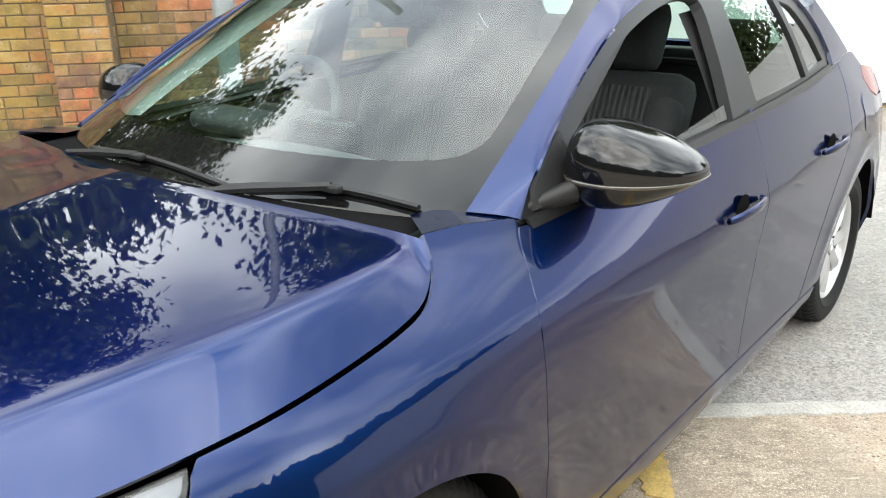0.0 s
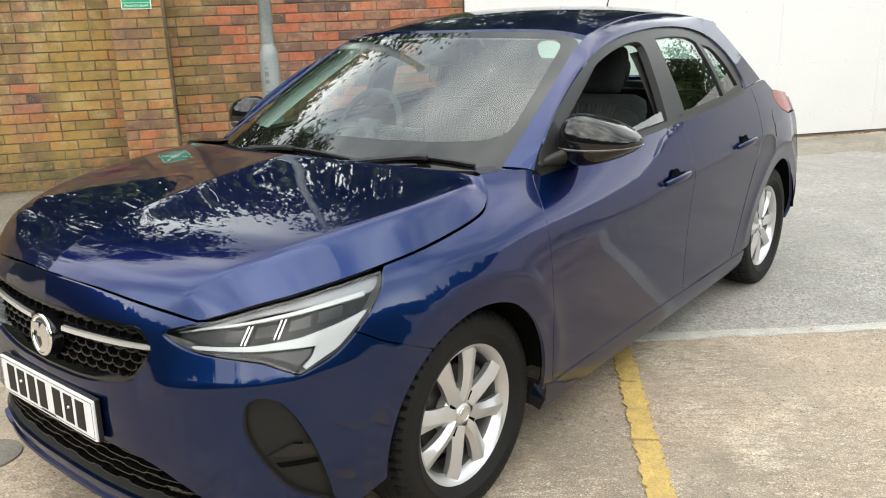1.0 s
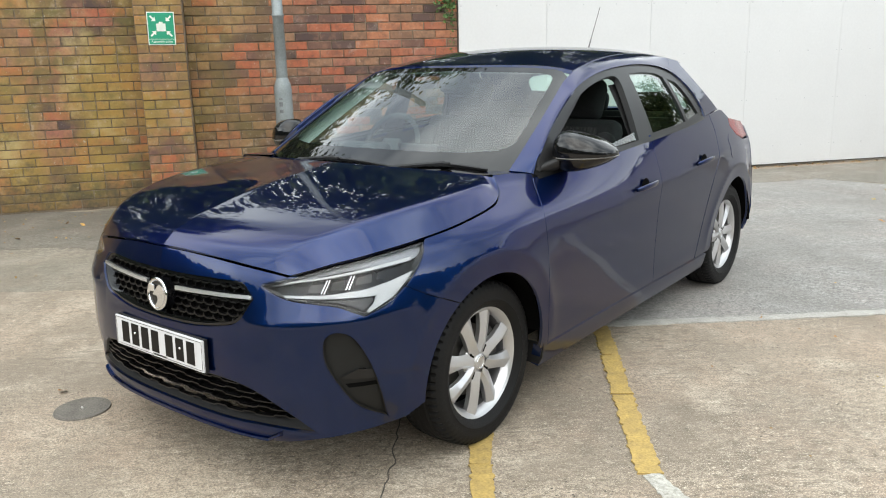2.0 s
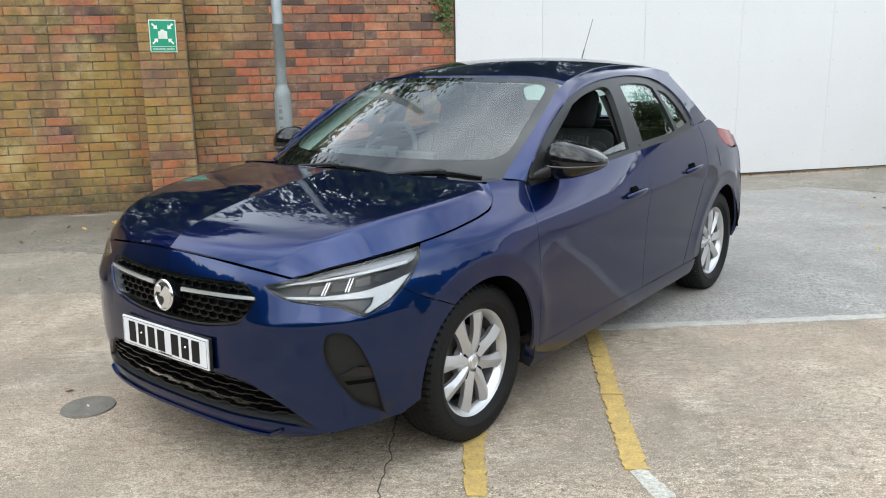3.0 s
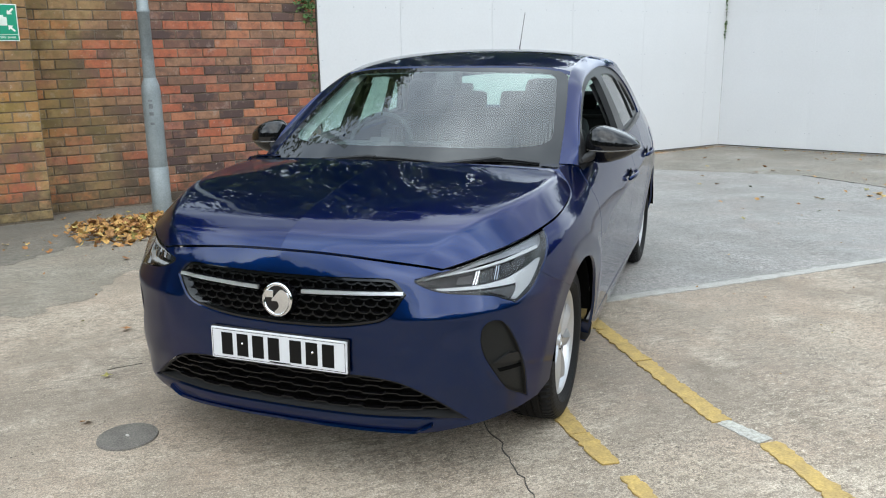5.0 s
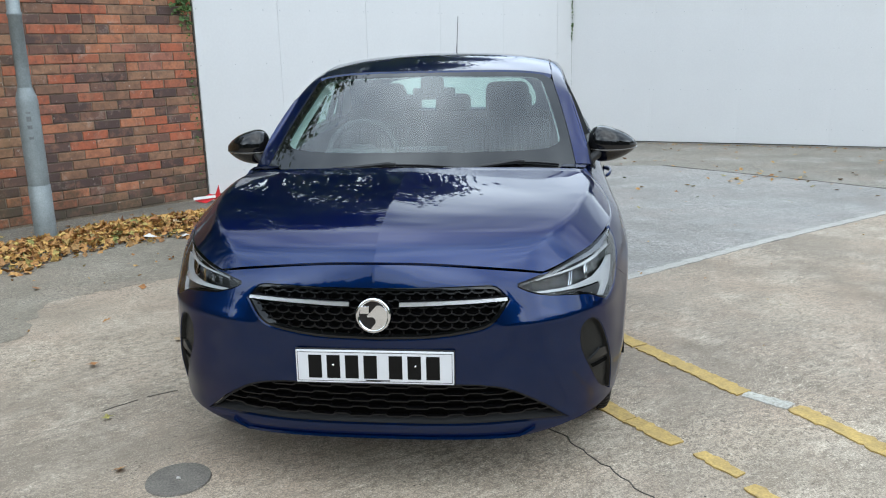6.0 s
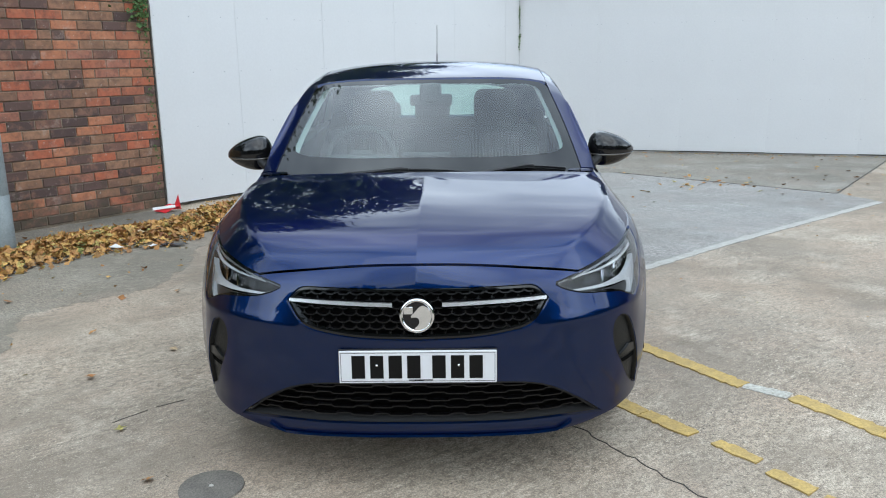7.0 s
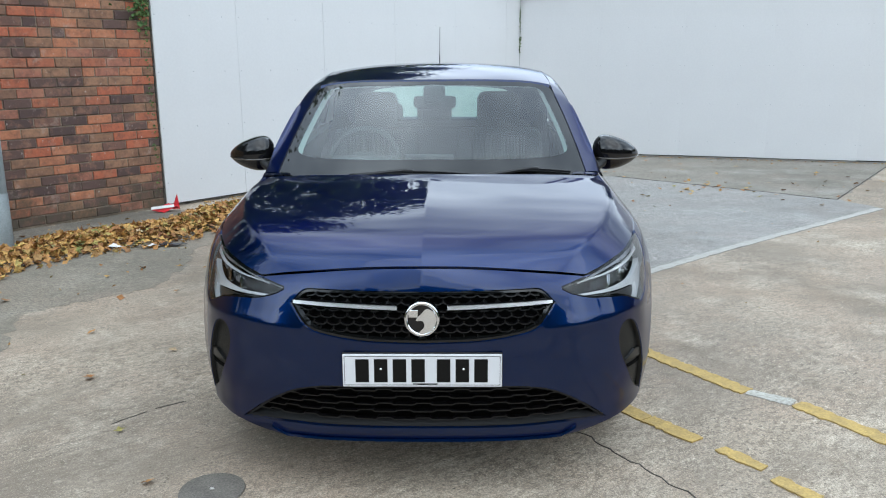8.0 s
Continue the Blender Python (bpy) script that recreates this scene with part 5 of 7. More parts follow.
# door mirrors
for s in (1, -1):
    def shell(a, b, k=1.0):
        """A rounded, swept housing: a round the waist, b from the bottom to the top."""
        ca, sa = math.cos(a), math.sin(a)
        cb, sb = math.cos(b), math.sin(b)
        x = 0.115 * math.copysign(abs(ca) ** 0.8, ca) * cb ** 0.6
        y = 0.095 * math.copysign(abs(sa) ** 0.85, sa) * cb ** 0.6
        z = (0.085 if sb > 0 else 0.080) * math.copysign(abs(sb) ** 0.9, sb)
        y = min(y, 0.052)
        taper = 1.12 - 0.72 * max(0.0, (x + 0.112) / 0.224) ** 1.6
        z *= taper
        z += 0.012 * (1 - x / 0.112) * 0.5 - 0.006
        y += 0.32 * max(0.0, x) + 0.02 * (x / 0.112)
        return Vector((s * (0.878 + x), 0.605 + y, 1.021 + z))
    bm = bmesh.new()
    aa, bb = np.linspace(0, 2 * math.pi, 48, endpoint=False), np.linspace(-math.pi / 2 + 0.02, math.pi / 2 - 0.02, 28)
    rows = [[bm.verts.new(shell(a, b)) for b in bb] for a in aa]
    for i in range(48):
        for j in range(27):
            bm.faces.new((rows[i][j], rows[(i + 1) % 48][j], rows[(i + 1) % 48][j + 1], rows[i][j + 1]))
    bm.faces.new([r[0] for r in rows])
    bm.faces.new([r[-1] for r in rows])
    bmesh.ops.recalc_face_normals(bm, faces=bm.faces)
    mirror = part("door_mirror", bm, M_GLOSS, car, "gloss black door mirror housing")
    bm = bmesh.new()
    rings = []
    for a in np.linspace(math.pi * 0.98, math.pi * 2.12, 30):
        p, q = shell(a, -0.26), shell(a, -0.16)
        o = Vector((s * 0.878, 0.62, 1.05))
        n = (p - o).normalized() * 0.003
        rings.append([bm.verts.new(p), bm.verts.new(p + n), bm.verts.new(q + n), bm.verts.new(q)])
    for p, q in zip(rings, rings[1:]):
        for i in range(4):
            bm.faces.new((p[i], p[(i + 1) % 4], q[(i + 1) % 4], q[i]))
    bmesh.ops.recalc_face_normals(bm, faces=bm.faces)
    part("indicator", bm, mat("smoked_indicator", (0.045, 0.04, 0.035), rough=0.15, coat=1.0), mirror, "thin smoked indicator strip")
    bm = bmesh.new()
    rings = []
    for t in np.linspace(0, 1, 8):
        c = Vector((0.745 + 0.10 * t, 0.50 + 0.085 * t, 0.955 + 0.050 * t))
        w, h = 0.085 - 0.045 * t, 0.022 + 0.006 * t
        rings.append([bm.verts.new((s * c.x, c.y + w * math.cos(q), c.z + h * math.sin(q))) for q in np.linspace(0, 2 * math.pi, 14, endpoint=False)])
    for p, q in zip(rings, rings[1:]):
        for i in range(14):
            bm.faces.new((p[i], p[(i + 1) % 14], q[(i + 1) % 14], q[i]))
    bm.faces.new(rings[0])
    bm.faces.new(rings[-1])
    bmesh.ops.recalc_face_normals(bm, faces=bm.faces)
    part("mirror_foot", bm, M_TRIM, mirror, "matt black mirror arm")
    sail = rounded([(0.44, 0.958), (0.455, 1.0), (0.575, 1.082), (0.59, 0.972)], (0, 2, 3), 0.02)
    panel("mirror_sail", deeper(mirrored(upper, s), -0.004), sail, M_TRIM, mirror, edge=0.012)
    bm = bmesh.new()
    vs = [bm.verts.new((s * (0.885 + 0.085 * math.cos(q)), 0.678 + 0.028 * math.cos(q), 1.021 + 0.050 * math.sin(q))) for q in np.linspace(0, 2 * math.pi, 28, endpoint=False)]
    bm.faces.new(vs)
    part("mirror_glass", bm, mat("mirror", (0.8, 0.8, 0.8), rough=0.02, metal=1.0), mirror, "silvered mirror glass", smooth=False)

# aerial on the roof
bm = bmesh.new()
base = Vector((0, 2.26, roof_z(0, 2.26)))
bmesh.ops.create_cone(bm, cap_ends=True, segments=16, radius1=0.022, radius2=0.008, depth=0.03, matrix=Matrix.Translation(base + Vector((0, 0, 0.012))))
aerial = part("aerial", bm, M_TRIM, car, "black rod aerial")
bm = bmesh.new()
top = base + Vector((0, 0.17, 0.295))
rings = [[bm.verts.new(base.lerp(top, t) + Vector((r * math.cos(q), r * math.sin(q), 0))) for q in np.linspace(0, 2 * math.pi, 8, endpoint=False)] for t, r in ((0, 0.004), (0.35, 0.0035), (0.36, 0.0022), (1, 0.0018))]
for p, q in zip(rings, rings[1:]):
    for i in range(8):
        bm.faces.new((p[i], p[(i + 1) % 8], q[(i + 1) % 8], q[i]))
part("aerial_rod", bm, M_TRIM, aerial)


# ---- wheels: built once with the axle along x, outer face towards +x, then copied ----
def lathe(profile, n, material_of=None):
    bm = bmesh.new()
    rings = [[bm.verts.new((x, r * math.cos(a), r * math.sin(a))) for x, r in profile] for a in np.linspace(0, 2 * math.pi, n, endpoint=False)]
    for i in range(n):
        for j in range(len(profile) - 1):
            bm.faces.new((rings[i][j], rings[(i + 1) % n][j], rings[(i + 1) % n][j + 1], rings[i][j + 1]))
    return bm, rings


RIM = [(-0.09, 0.195), (-0.08, 0.178), (0.0, 0.170), (0.045, 0.182), (0.068, 0.196), (0.074, 0.2025), (0.078, 0.209), (0.075, 0.213), (0.066, 0.211)]
bm, _ = lathe(RIM, 72)
hub = [(0.060, 0.0), (0.060, 0.036), (0.056, 0.046), (0.053, 0.072), (0.046, 0.078), (0.02, 0.080)]
rr = [[bm.verts.new((x, max(r, 0.001) * math.cos(a), max(r, 0.001) * math.sin(a))) for x, r in hub] for a in np.linspace(0, 2 * math.pi, 40, endpoint=False)]
for i in range(40):
    for j in range(len(hub) - 1):
        bm.faces.new((rr[i][j], rr[(i + 1) % 40][j], rr[(i + 1) % 40][j + 1], rr[i][j + 1]))
bmesh.ops.recalc_face_normals(bm, faces=bm.faces)
for e in bm.edges:
    if len(e.link_faces) == 2 and e.calc_face_angle() > radians(32):
        e.smooth = False
# shade inside the barrel is painted: inner faces take a darker alloy
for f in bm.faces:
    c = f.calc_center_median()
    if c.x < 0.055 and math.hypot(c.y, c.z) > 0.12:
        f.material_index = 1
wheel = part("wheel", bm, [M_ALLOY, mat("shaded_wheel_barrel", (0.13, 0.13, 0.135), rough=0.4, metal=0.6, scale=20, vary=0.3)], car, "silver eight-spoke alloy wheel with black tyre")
wheel.name = "wheel"
for k in range(8):
    bm = bmesh.new()
    side = 1 if k % 2 else -1
    a0 = radians(90 * (k // 2) + (59 if k % 2 else 8))
    rings = []
    for t in np.linspace(0, 1, 9):
        r = 0.036 + 0.163 * t
        a = a0 - side * 0.16 * (1 - t) ** 2
        w = 0.0215 + 0.006 * (1 - t) ** 2 + 0.017 * t ** 2.5
        x = 0.052 + 0.016 * math.sin(math.pi * (0.2 + 0.6 * t)) + 0.002 * t
        c, e = Vector((0, math.cos(a), math.sin(a))), Vector((0, -math.sin(a), math.cos(a)))
        ridge = side * (0.55 - 0.5 * t)
        rings.append([bm.verts.new(Vector((x + dx, 0, 0)) + c * r + e * dw * w) for dx, dw in ((-0.032, -0.75), (-0.009, -1), (0.006, ridge - 0.06), (0.006, ridge + 0.06), (-0.009, 1), (-0.032, 0.75))])
    for p, q in zip(rings, rings[1:]):
        for i in range(6):
            f = bm.faces.new((p[i], p[(i + 1) % 6], q[(i + 1) % 6], q[i]))
    bmesh.ops.recalc_face_normals(bm, faces=bm.faces)
    for e in bm.edges:
        if len(e.link_faces) == 2 and e.calc_face_angle() > radians(32):
            e.smooth = False
    part("spoke", bm, M_ALLOY, wheel)
TYRE = [(-0.075, 0.205), (-0.090, 0.222), (-0.0985, 0.250), (-0.0965, 0.280), (-0.088, 0.298), (-0.076, 0.3065), (-0.052, 0.3095), (-0.046, 0.3025), (-0.040, 0.3100), (-0.020, 0.3108), (-0.014, 0.3035), (-0.008, 0.3110), (0.008, 0.3110), (0.014, 0.3035), (0.020, 0.3108), (0.040, 0.3100), (0.046, 0.3025), (0.052, 0.3095), (0.076, 0.3065), (0.088, 0.298), (0.0955, 0.284), (0.0985, 0.262), (0.0965, 0.246), (0.0985, 0.240), (0.090, 0.222), (0.078, 0.210), (0.072, 0.203)]
bm, rings = lathe(TYRE, 264)
for i, ring in enumerate(rings):
    for j, (x, r) in enumerate(TYRE):
        if 0.297 < r and abs(x) > 0.05 and i % 4 == 0:
            k = 0.009 if abs(x) < 0.08 else 0.006
            ring[j].co.y *= 1 - k / r
            ring[j].co.z *= 1 - k / r
bmesh.ops.recalc_face_normals(bm, faces=bm.faces)
for e in bm.edges:
    if len(e.link_faces) == 2 and e.calc_face_angle() > radians(28):
        e.smooth = False
part("tyre", bm, M_RUBBER, wheel, "black road tyre with grooved tread")
bm, _ = lathe([(0.064, 0.0001), (0.0675, 0.022), (0.0665, 0.030), (0.050, 0.034)], 32)
bmesh.ops.recalc_face_normals(bm, faces=bm.faces)
part("centre_cap", bm, M_ALLOY, wheel)
bm = bmesh.new()
torus(bm, Matrix.Translation((0.0675, 0, 0)) @ Matrix.Rotation(radians(90), 4, "Y"), 0.0215, 0.002, 32, 6)
part("cap_ring", bm, M_CHROME, wheel)
# solid black discs paint the dark of the four bolt holes
for k in range(4):
    a = radians(90 * k + 33)
    bm = bmesh.new()
    bmesh.ops.create_cone(bm, cap_ends=True, segments=16, radius1=0.0150, radius2=0.0150, depth=0.012, matrix=Matrix.Translation((0.0540, 0.056 * math.cos(a), 0.056 * math.sin(a))) @ Matrix.Rotation(radians(90), 4, "Y"))
    bolt = part("bolt_hole_shade", bm, M_DARK, wheel, smooth=False)
bm, _ = lathe([(0.012, 0.06), (0.012, 0.135), (-0.010, 0.135), (-0.010, 0.06)], 48)
part("brake_disc", bm, M_DISC, wheel, "worn steel brake disc", smooth=False)
# black disc added behind the spokes to paint their gaps dark
bm, _ = lathe([(-0.02, 0.001), (-0.02, 0.180)], 48)
part("gap_shade_disc", bm, M_DARK, wheel, smooth=False)
bm = bmesh.new()
add_box(bm, -0.045, 0.075, -0.06, 0.035, 0.150, 0.06, 0.012)
part("caliper", bm, M_DISC, wheel)
wheel.matrix_basis = pose(0.722, 0.0, 0.308, 17, 0, 0)
for m in (pose(0.722, 2.538, 0.308, -9, 0, 0), pose(-0.722, 0, 0.308, 30, 0, 180), pose(-0.722, 2.538, 0.308, 50, 0, 180)):
    copy_thing(wheel, m)

# mud flaps behind the front wheels
for s in (1, -1):
    bm = bmesh.new()
    rows = [[bm.verts.new((s * x, 0.335 + 0.02 * (z - 0.16) + dy, z)) for x, z in ((0.76, 0.29), (0.855, 0.29), (0.85, 0.23), (0.835, 0.20), (0.76, 0.20))] for dy in (0.0, 0.008)]
    bm.faces.new(rows[0])
    bm.faces.new(rows[1][::-1])
    for i in range(5):
        bm.faces.new((rows[0][i], rows[1][i], rows[1][(i + 1) % 5], rows[0][(i + 1) % 5]))
    bmesh.ops.recalc_face_normals(bm, faces=bm.faces)
    part("mud_flap", bm, M_TRIM, car, "black plastic mud flap", smooth=False)

# ---- cabin ----
def seat(x, y, wide=0.25):
    """A front seat: cushion, back with ribbed middle, bolsters and headrest."""
    bm = bmesh.new()
    add_box(bm, x - wide, y - 0.42, 0.40, x + wide, y + 0.10, 0.58, 0.05)
    s = part("seat", bm, M_SEAT, car, "dark cloth seat with grey ribbed panels")
    lean = Matrix.Translation((x, y, 0.55)) @ Matrix.Rotation(radians(-22), 4, "X")
    bm = bmesh.new()
    add_box(bm, -wide, -0.055, -0.02, wide, 0.075, 0.56, 0.05, lean)
    part("backrest", bm, M_SEAT, s)
    bm = bmesh.new()
    prof = [(-0.15 + k * 0.0047, -0.050 - 0.012 * abs(math.sin(math.pi * k / 4)) ** 0.5) for k in range(65)]
    rows = [[bm.verts.new(lean @ Vector((px, py - 0.004, z))) for px, py in prof] for z in (0.08, 0.22, 0.36, 0.50)]
    for a, b in zip(rows, rows[1:]):
        for i in range(64):
            bm.faces.new((a[i], a[i + 1], b[i + 1], b[i]))
    part("ribbed_panel", bm, M_SEAT_GREY, s, "grey ribbed cloth", smooth=False)
    for q in (-1, 1):
        bm = bmesh.new()
        add_box(bm, q * 0.20 - 0.05, -0.095, 0.03, q * 0.20 + 0.05, 0.02, 0.48, 0.04, lean)
        part("bolster", bm, M_SEAT, s)
    bm = bmesh.new()
    add_box(bm, -0.125, -0.065, 0.56, 0.125, 0.055, 0.775, 0.045, lean)
    part("headrest", bm, M_SEAT, s)
    return s


seat(0.36, 1.30)
seat(-0.36, 1.30)
bm = bmesh.new()
add_box(bm, -0.62, 1.75, 0.40, 0.62, 2.20, 0.56, 0.05)
bench = part("rear_bench", bm, M_SEAT, car, "dark cloth rear bench")
lean = Matrix.Translation((0, 2.20, 0.54)) @ Matrix.Rotation(radians(-20), 4, "X")
bm = bmesh.new()
add_box(bm, -0.62, -0.06, 0, 0.62, 0.06, 0.54, 0.05, lean)
part("bench_back", bm, M_SEAT, bench)
for x in (-0.38, -0.04, 0.38):
    bm = bmesh.new()
    add_box(bm, x - 0.12, -0.045, 0.53, x + 0.12, 0.045, 0.66, 0.035, lean)
    part("rear_headrest", bm, M_SEAT, bench)
bm = bmesh.new()
vs = []
prof = [(0.20, 0.945), (0.35, 0.955), (0.50, 0.955), (0.62, 0.945), (0.70, 0.915), (0.74, 0.86), (0.72, 0.72), (0.66, 0.50), (0.30, 0.45)]
rows = [[bm.verts.new((x, y, z - 0.06 * (abs(x) / 0.7) ** 2)) for y, z in prof] for x in np.linspace(-0.70, 0.70, 30)]
for a, b in zip(rows, rows[1:]):
    for i in range(len(prof) - 1):
        bm.faces.new((a[i], b[i], b[i + 1], a[i + 1]))
dash = part("dashboard", bm, mat("grey_dash_top", (0.06, 0.06, 0.064), rough=0.6, scale=18, vary=0.15, fine=0.12, fine_scale=800), car, "dark grey plastic dashboard")
bm = bmesh.new()
add_box(bm, -0.50, 0.56, 0.94, -0.22, 0.70, 1.005, 0.03)
part("instrument_hood", bm, M_CABIN, dash)
bm = bmesh.new()
add_box(bm, -0.14, 0.64, 0.90, 0.10, 0.68, 1.01, 0.008)
part("screen", bm, M_GLOSS, dash)
WHEEL = Matrix.Translation((-0.36, 0.84, 0.955)) @ Matrix.Rotation(radians(65), 4, "X")
bm = bmesh.new()
torus(bm, WHEEL, 0.175, 0.016, 40, 10)
steer = part("steering_wheel", bm, M_CABIN, car, "black steering wheel")
bm = bmesh.new()
add_box(bm, -0.17, -0.03, -0.02, 0.17, 0.03, 0.01, 0.012, WHEEL)
add_box(bm, -0.06, -0.17, -0.02, 0.06, 0.05, 0.02, 0.015, WHEEL)
part("wheel_boss", bm, M_CABIN, steer)
bm = bmesh.new()
add_box(bm, -0.055, 0.86, 1.235, 0.055, 0.98, 1.335, 0.02)
pod = part("camera_pod", bm, M_CABIN, car, "dark sensor pod behind the windscreen")
bm = bmesh.new()
add_box(bm, -0.11, 0.965, 1.215, 0.11, 0.99, 1.275, 0.012)
part("inside_mirror", bm, M_CABIN, car, "dark inside mirror")
bm = bmesh.new()
rows = [[bm.verts.new((x, y, roof_z(x, y) - 0.035)) for x in np.linspace(-0.54, 0.54, 16)] for y in np.linspace(1.10, 2.20, 24)]
for a, b in zip(rows, rows[1:]):
    for i in range(15):
        bm.faces.new((a[i], a[i + 1], b[i + 1], b[i]))
part("headlining", bm, M_PILLAR, car, "pale grey headlining")
for s in (1, -1):
    up = mirrored(upper, s)
    a_trim = [(y + 0.035, z) for y, z in A_LINE[1:]] + [(y + 0.085, z - 0.01) for y, z in reversed(A_LINE[1:])]
    panel("pillar_trim", deeper(up, 0.045), a_trim, M_CABIN, car, res=0.03, edge=0.0, label="dark inner pillar trim")

    def lining(q, t, s=s):
        """A pale strip that turns from the glass edge back into the cabin, wider at its foot."""
        z = 1.0 + 0.335 * q
        p = screen(s * (screen_edge(z) - 0.060 - (0.046 + 0.05 * max(0.0, 0.25 - q)) * t), z)
        return p + Vector((0, 0.022 + 0.10 * t, -0.012 - 0.008 * t))
    sheet("pillar_lining", lining, np.linspace(0, 1, 20), np.linspace(0, 1, 5), M_PILLAR, car, 0.0, "pale grey windscreen pillar lining")
    b_trim = dense([(1.27, 0.60), (1.27, 1.02), (1.26, 1.28), (1.40, 1.29), (1.42, 1.03), (1.44, 0.60)], 0.05)
    panel("centre_pillar", deeper(up, 0.055), b_trim, M_CABIN, car, res=0.05, edge=0.0)
    c_trim = dense([(2.12, 1.06), (1.92, 1.25), (2.06, 1.25), (2.36, 1.07)], 0.05)
    panel("rear_pillar_trim", deeper(up, 0.04), c_trim, M_PILLAR, car, res=0.05, edge=0.0)
    card = [(y, float(belt(y)) - 0.004) for y in np.arange(0.45, 2.25, 0.05)] + [(y, 0.32) for y in np.arange(2.0, 0.44, -0.05)]
    panel("door_card", deeper(mirrored(flank, s), 0.075), card, M_CABIN, car, res=0.05, edge=0.0, gap=0)
    bm = bmesh.new()
    rows = [[bm.verts.new((s * (flank(y, float(belt(y)) - 0.01).x - d), y, float(belt(y)) - 0.006 - (0.004 if d > 0.05 else 0))) for d in (0.0, 0.03, 0.085)] for y in np.arange(0.45, 2.3, 0.06)]
    for a, b in zip(rows, rows[1:]):
        for i in range(2):
            bm.faces.new((a[i], a[i + 1], b[i + 1], b[i]))
    part("door_ledge", bm, M_CABIN, car)
for s in (1, -1):
    bm = bmesh.new()
    rows = [[bm.verts.new((s * (x - 0.35 * max(0.0, z - 1.0)), y, z)) for z in (0.60, 0.90, 1.02, 1.10)] for x, y in ((0.735, 2.12), (0.72, 2.35), (0.68, 2.58), (0.62, 2.74))]
    for a, b in zip(rows, rows[1:]):
        for i in range(3):
            bm.faces.new((a[i], a[i + 1], b[i + 1], b[i]))
    part("boot_side_trim", bm, M_CABIN, car)
bm = bmesh.new()
add_box(bm, -0.62, 2.28, 1.0, 0.62, 2.75, 1.02, 0.005)
part("parcel_shelf", bm, M_CABIN, car)
bm = bmesh.new()
add_box(bm, -0.70, 0.3, 0.26, 0.70, 2.8, 0.30)
part("cabin_floor", bm, M_DARK, car, smooth=False)


# ---- things in the yard ----
# lamp post
M_FADED = mat("faded_stencil", (0.10, 0.105, 0.11), rough=0.8, scale=60, vary=0.6, dark=(0.22, 0.24, 0.25))
post = tagged(new("lamp_post"), "grey galvanised steel lamp post beside the brick wall", "lamp post")
post.location = (-3.47, 2.85, 0)
for name, prof, label in (("base_sleeve", [(0.085, 0.0), (0.085, 0.46), (0.080, 0.465)], "dull lower sleeve"), ("access_tube", [(0.081, 0.46), (0.081, 1.13), (0.075, 1.175), (0.058, 1.225), (0.054, 1.24)], ""), ("shaft", [(0.052, 1.21), (0.050, 1.78), (0.055, 1.785), (0.055, 1.81), (0.049, 1.815), (0.044, 5.2)], "")):
    bm = bmesh.new()
    rings = [[bm.verts.new((r * math.cos(a), r * math.sin(a), z)) for a in np.linspace(0, 2 * math.pi, 32, endpoint=False)] for r, z in prof]
    for a, b in zip(rings, rings[1:]):
        for i in range(32):
            bm.faces.new((a[i], a[(i + 1) % 32], b[(i + 1) % 32], b[i]))
    ob = part(name, bm, M_GALV, post, label)
for k, (z0, z1) in enumerate(((0.98, 1.02), (0.92, 0.95), (0.84, 0.86), (1.04, 1.055))):
    bm = bmesh.new()
    rings = [[bm.verts.new((0.0825 * math.cos(a), 0.0825 * math.sin(a), z)) for a in np.linspace(radians(-72), radians(-48), 6)] for z in (z0, z1)]
    for i in range(5):
        bm.faces.new((rings[0][i], rings[0][i + 1], rings[1][i + 1], rings[1][i]))
    part("faded_mark", bm, M_FADED, post)

# green sign on the pier
M_GREEN = mat("sign_green", (0.0, 0.27, 0.15), rough=0.4, scale=6, vary=0.15)
M_SIGNW = mat("sign_white", (0.72, 0.76, 0.70), rough=0.5, scale=10, vary=0.1)
SIGN = YARD @ Matrix.Translation((-2.935, PIER_Y - 0.012, 1.715)) @ Matrix.Rotation(radians(90), 4, "X") @ Matrix.Rotation(radians(-1.0), 4, "Z")
bm = bmesh.new()
add_box(bm, -0.122, -0.15, -0.006, 0.122, 0.15, 0.0, 0.002, SIGN)
sign = tagged(mesh_object("assembly_sign", bm, M_SIGNW), "green and white assembly point sign on the pier", "sign")
bm = bmesh.new()
add_box(bm, -0.114, -0.142, -0.001, 0.114, 0.142, 0.0015, 0, SIGN)
part("green_field", bm, M_GREEN, sign, smooth=False)
for sx, sy in ((-1, 1), (1, 1), (-1, -1), (1, -1)):
    bm = bmesh.new()
    m = SIGN @ Matrix.Translation((sx * 0.070, 0.022 + sy * 0.068, 0.003)) @ Matrix.Rotation(math.atan2(-sy, -sx), 4, "Z")
    vs = [bm.verts.new(m @ Vector((x, y, 0))) for x, y in ((-0.034, -0.008), (0.004, -0.008), (0.004, -0.026), (0.034, 0.0), (0.004, 0.026), (0.004, 0.008), (-0.034, 0.008))]
    bm.faces.new(vs)
    part("arrow", bm, M_SIGNW, sign, smooth=False)
for dx, hgt in ((-0.024, 0.07), (0.024, 0.07), (0.0, 0.085)):
    bm = bmesh.new()
    add_box(bm, dx - 0.017, -0.025, 0.001, dx + 0.017, -0.025 + hgt, 0.003, 0.0008, SIGN)
    part("plain_mark", bm, M_SIGNW, sign, smooth=False)
bm = bmesh.new()
add_box(bm, -0.114, -0.098, 0.001, 0.114, -0.095, 0.0028, 0, SIGN)
part("rule_line", bm, M_SIGNW, sign, smooth=False)
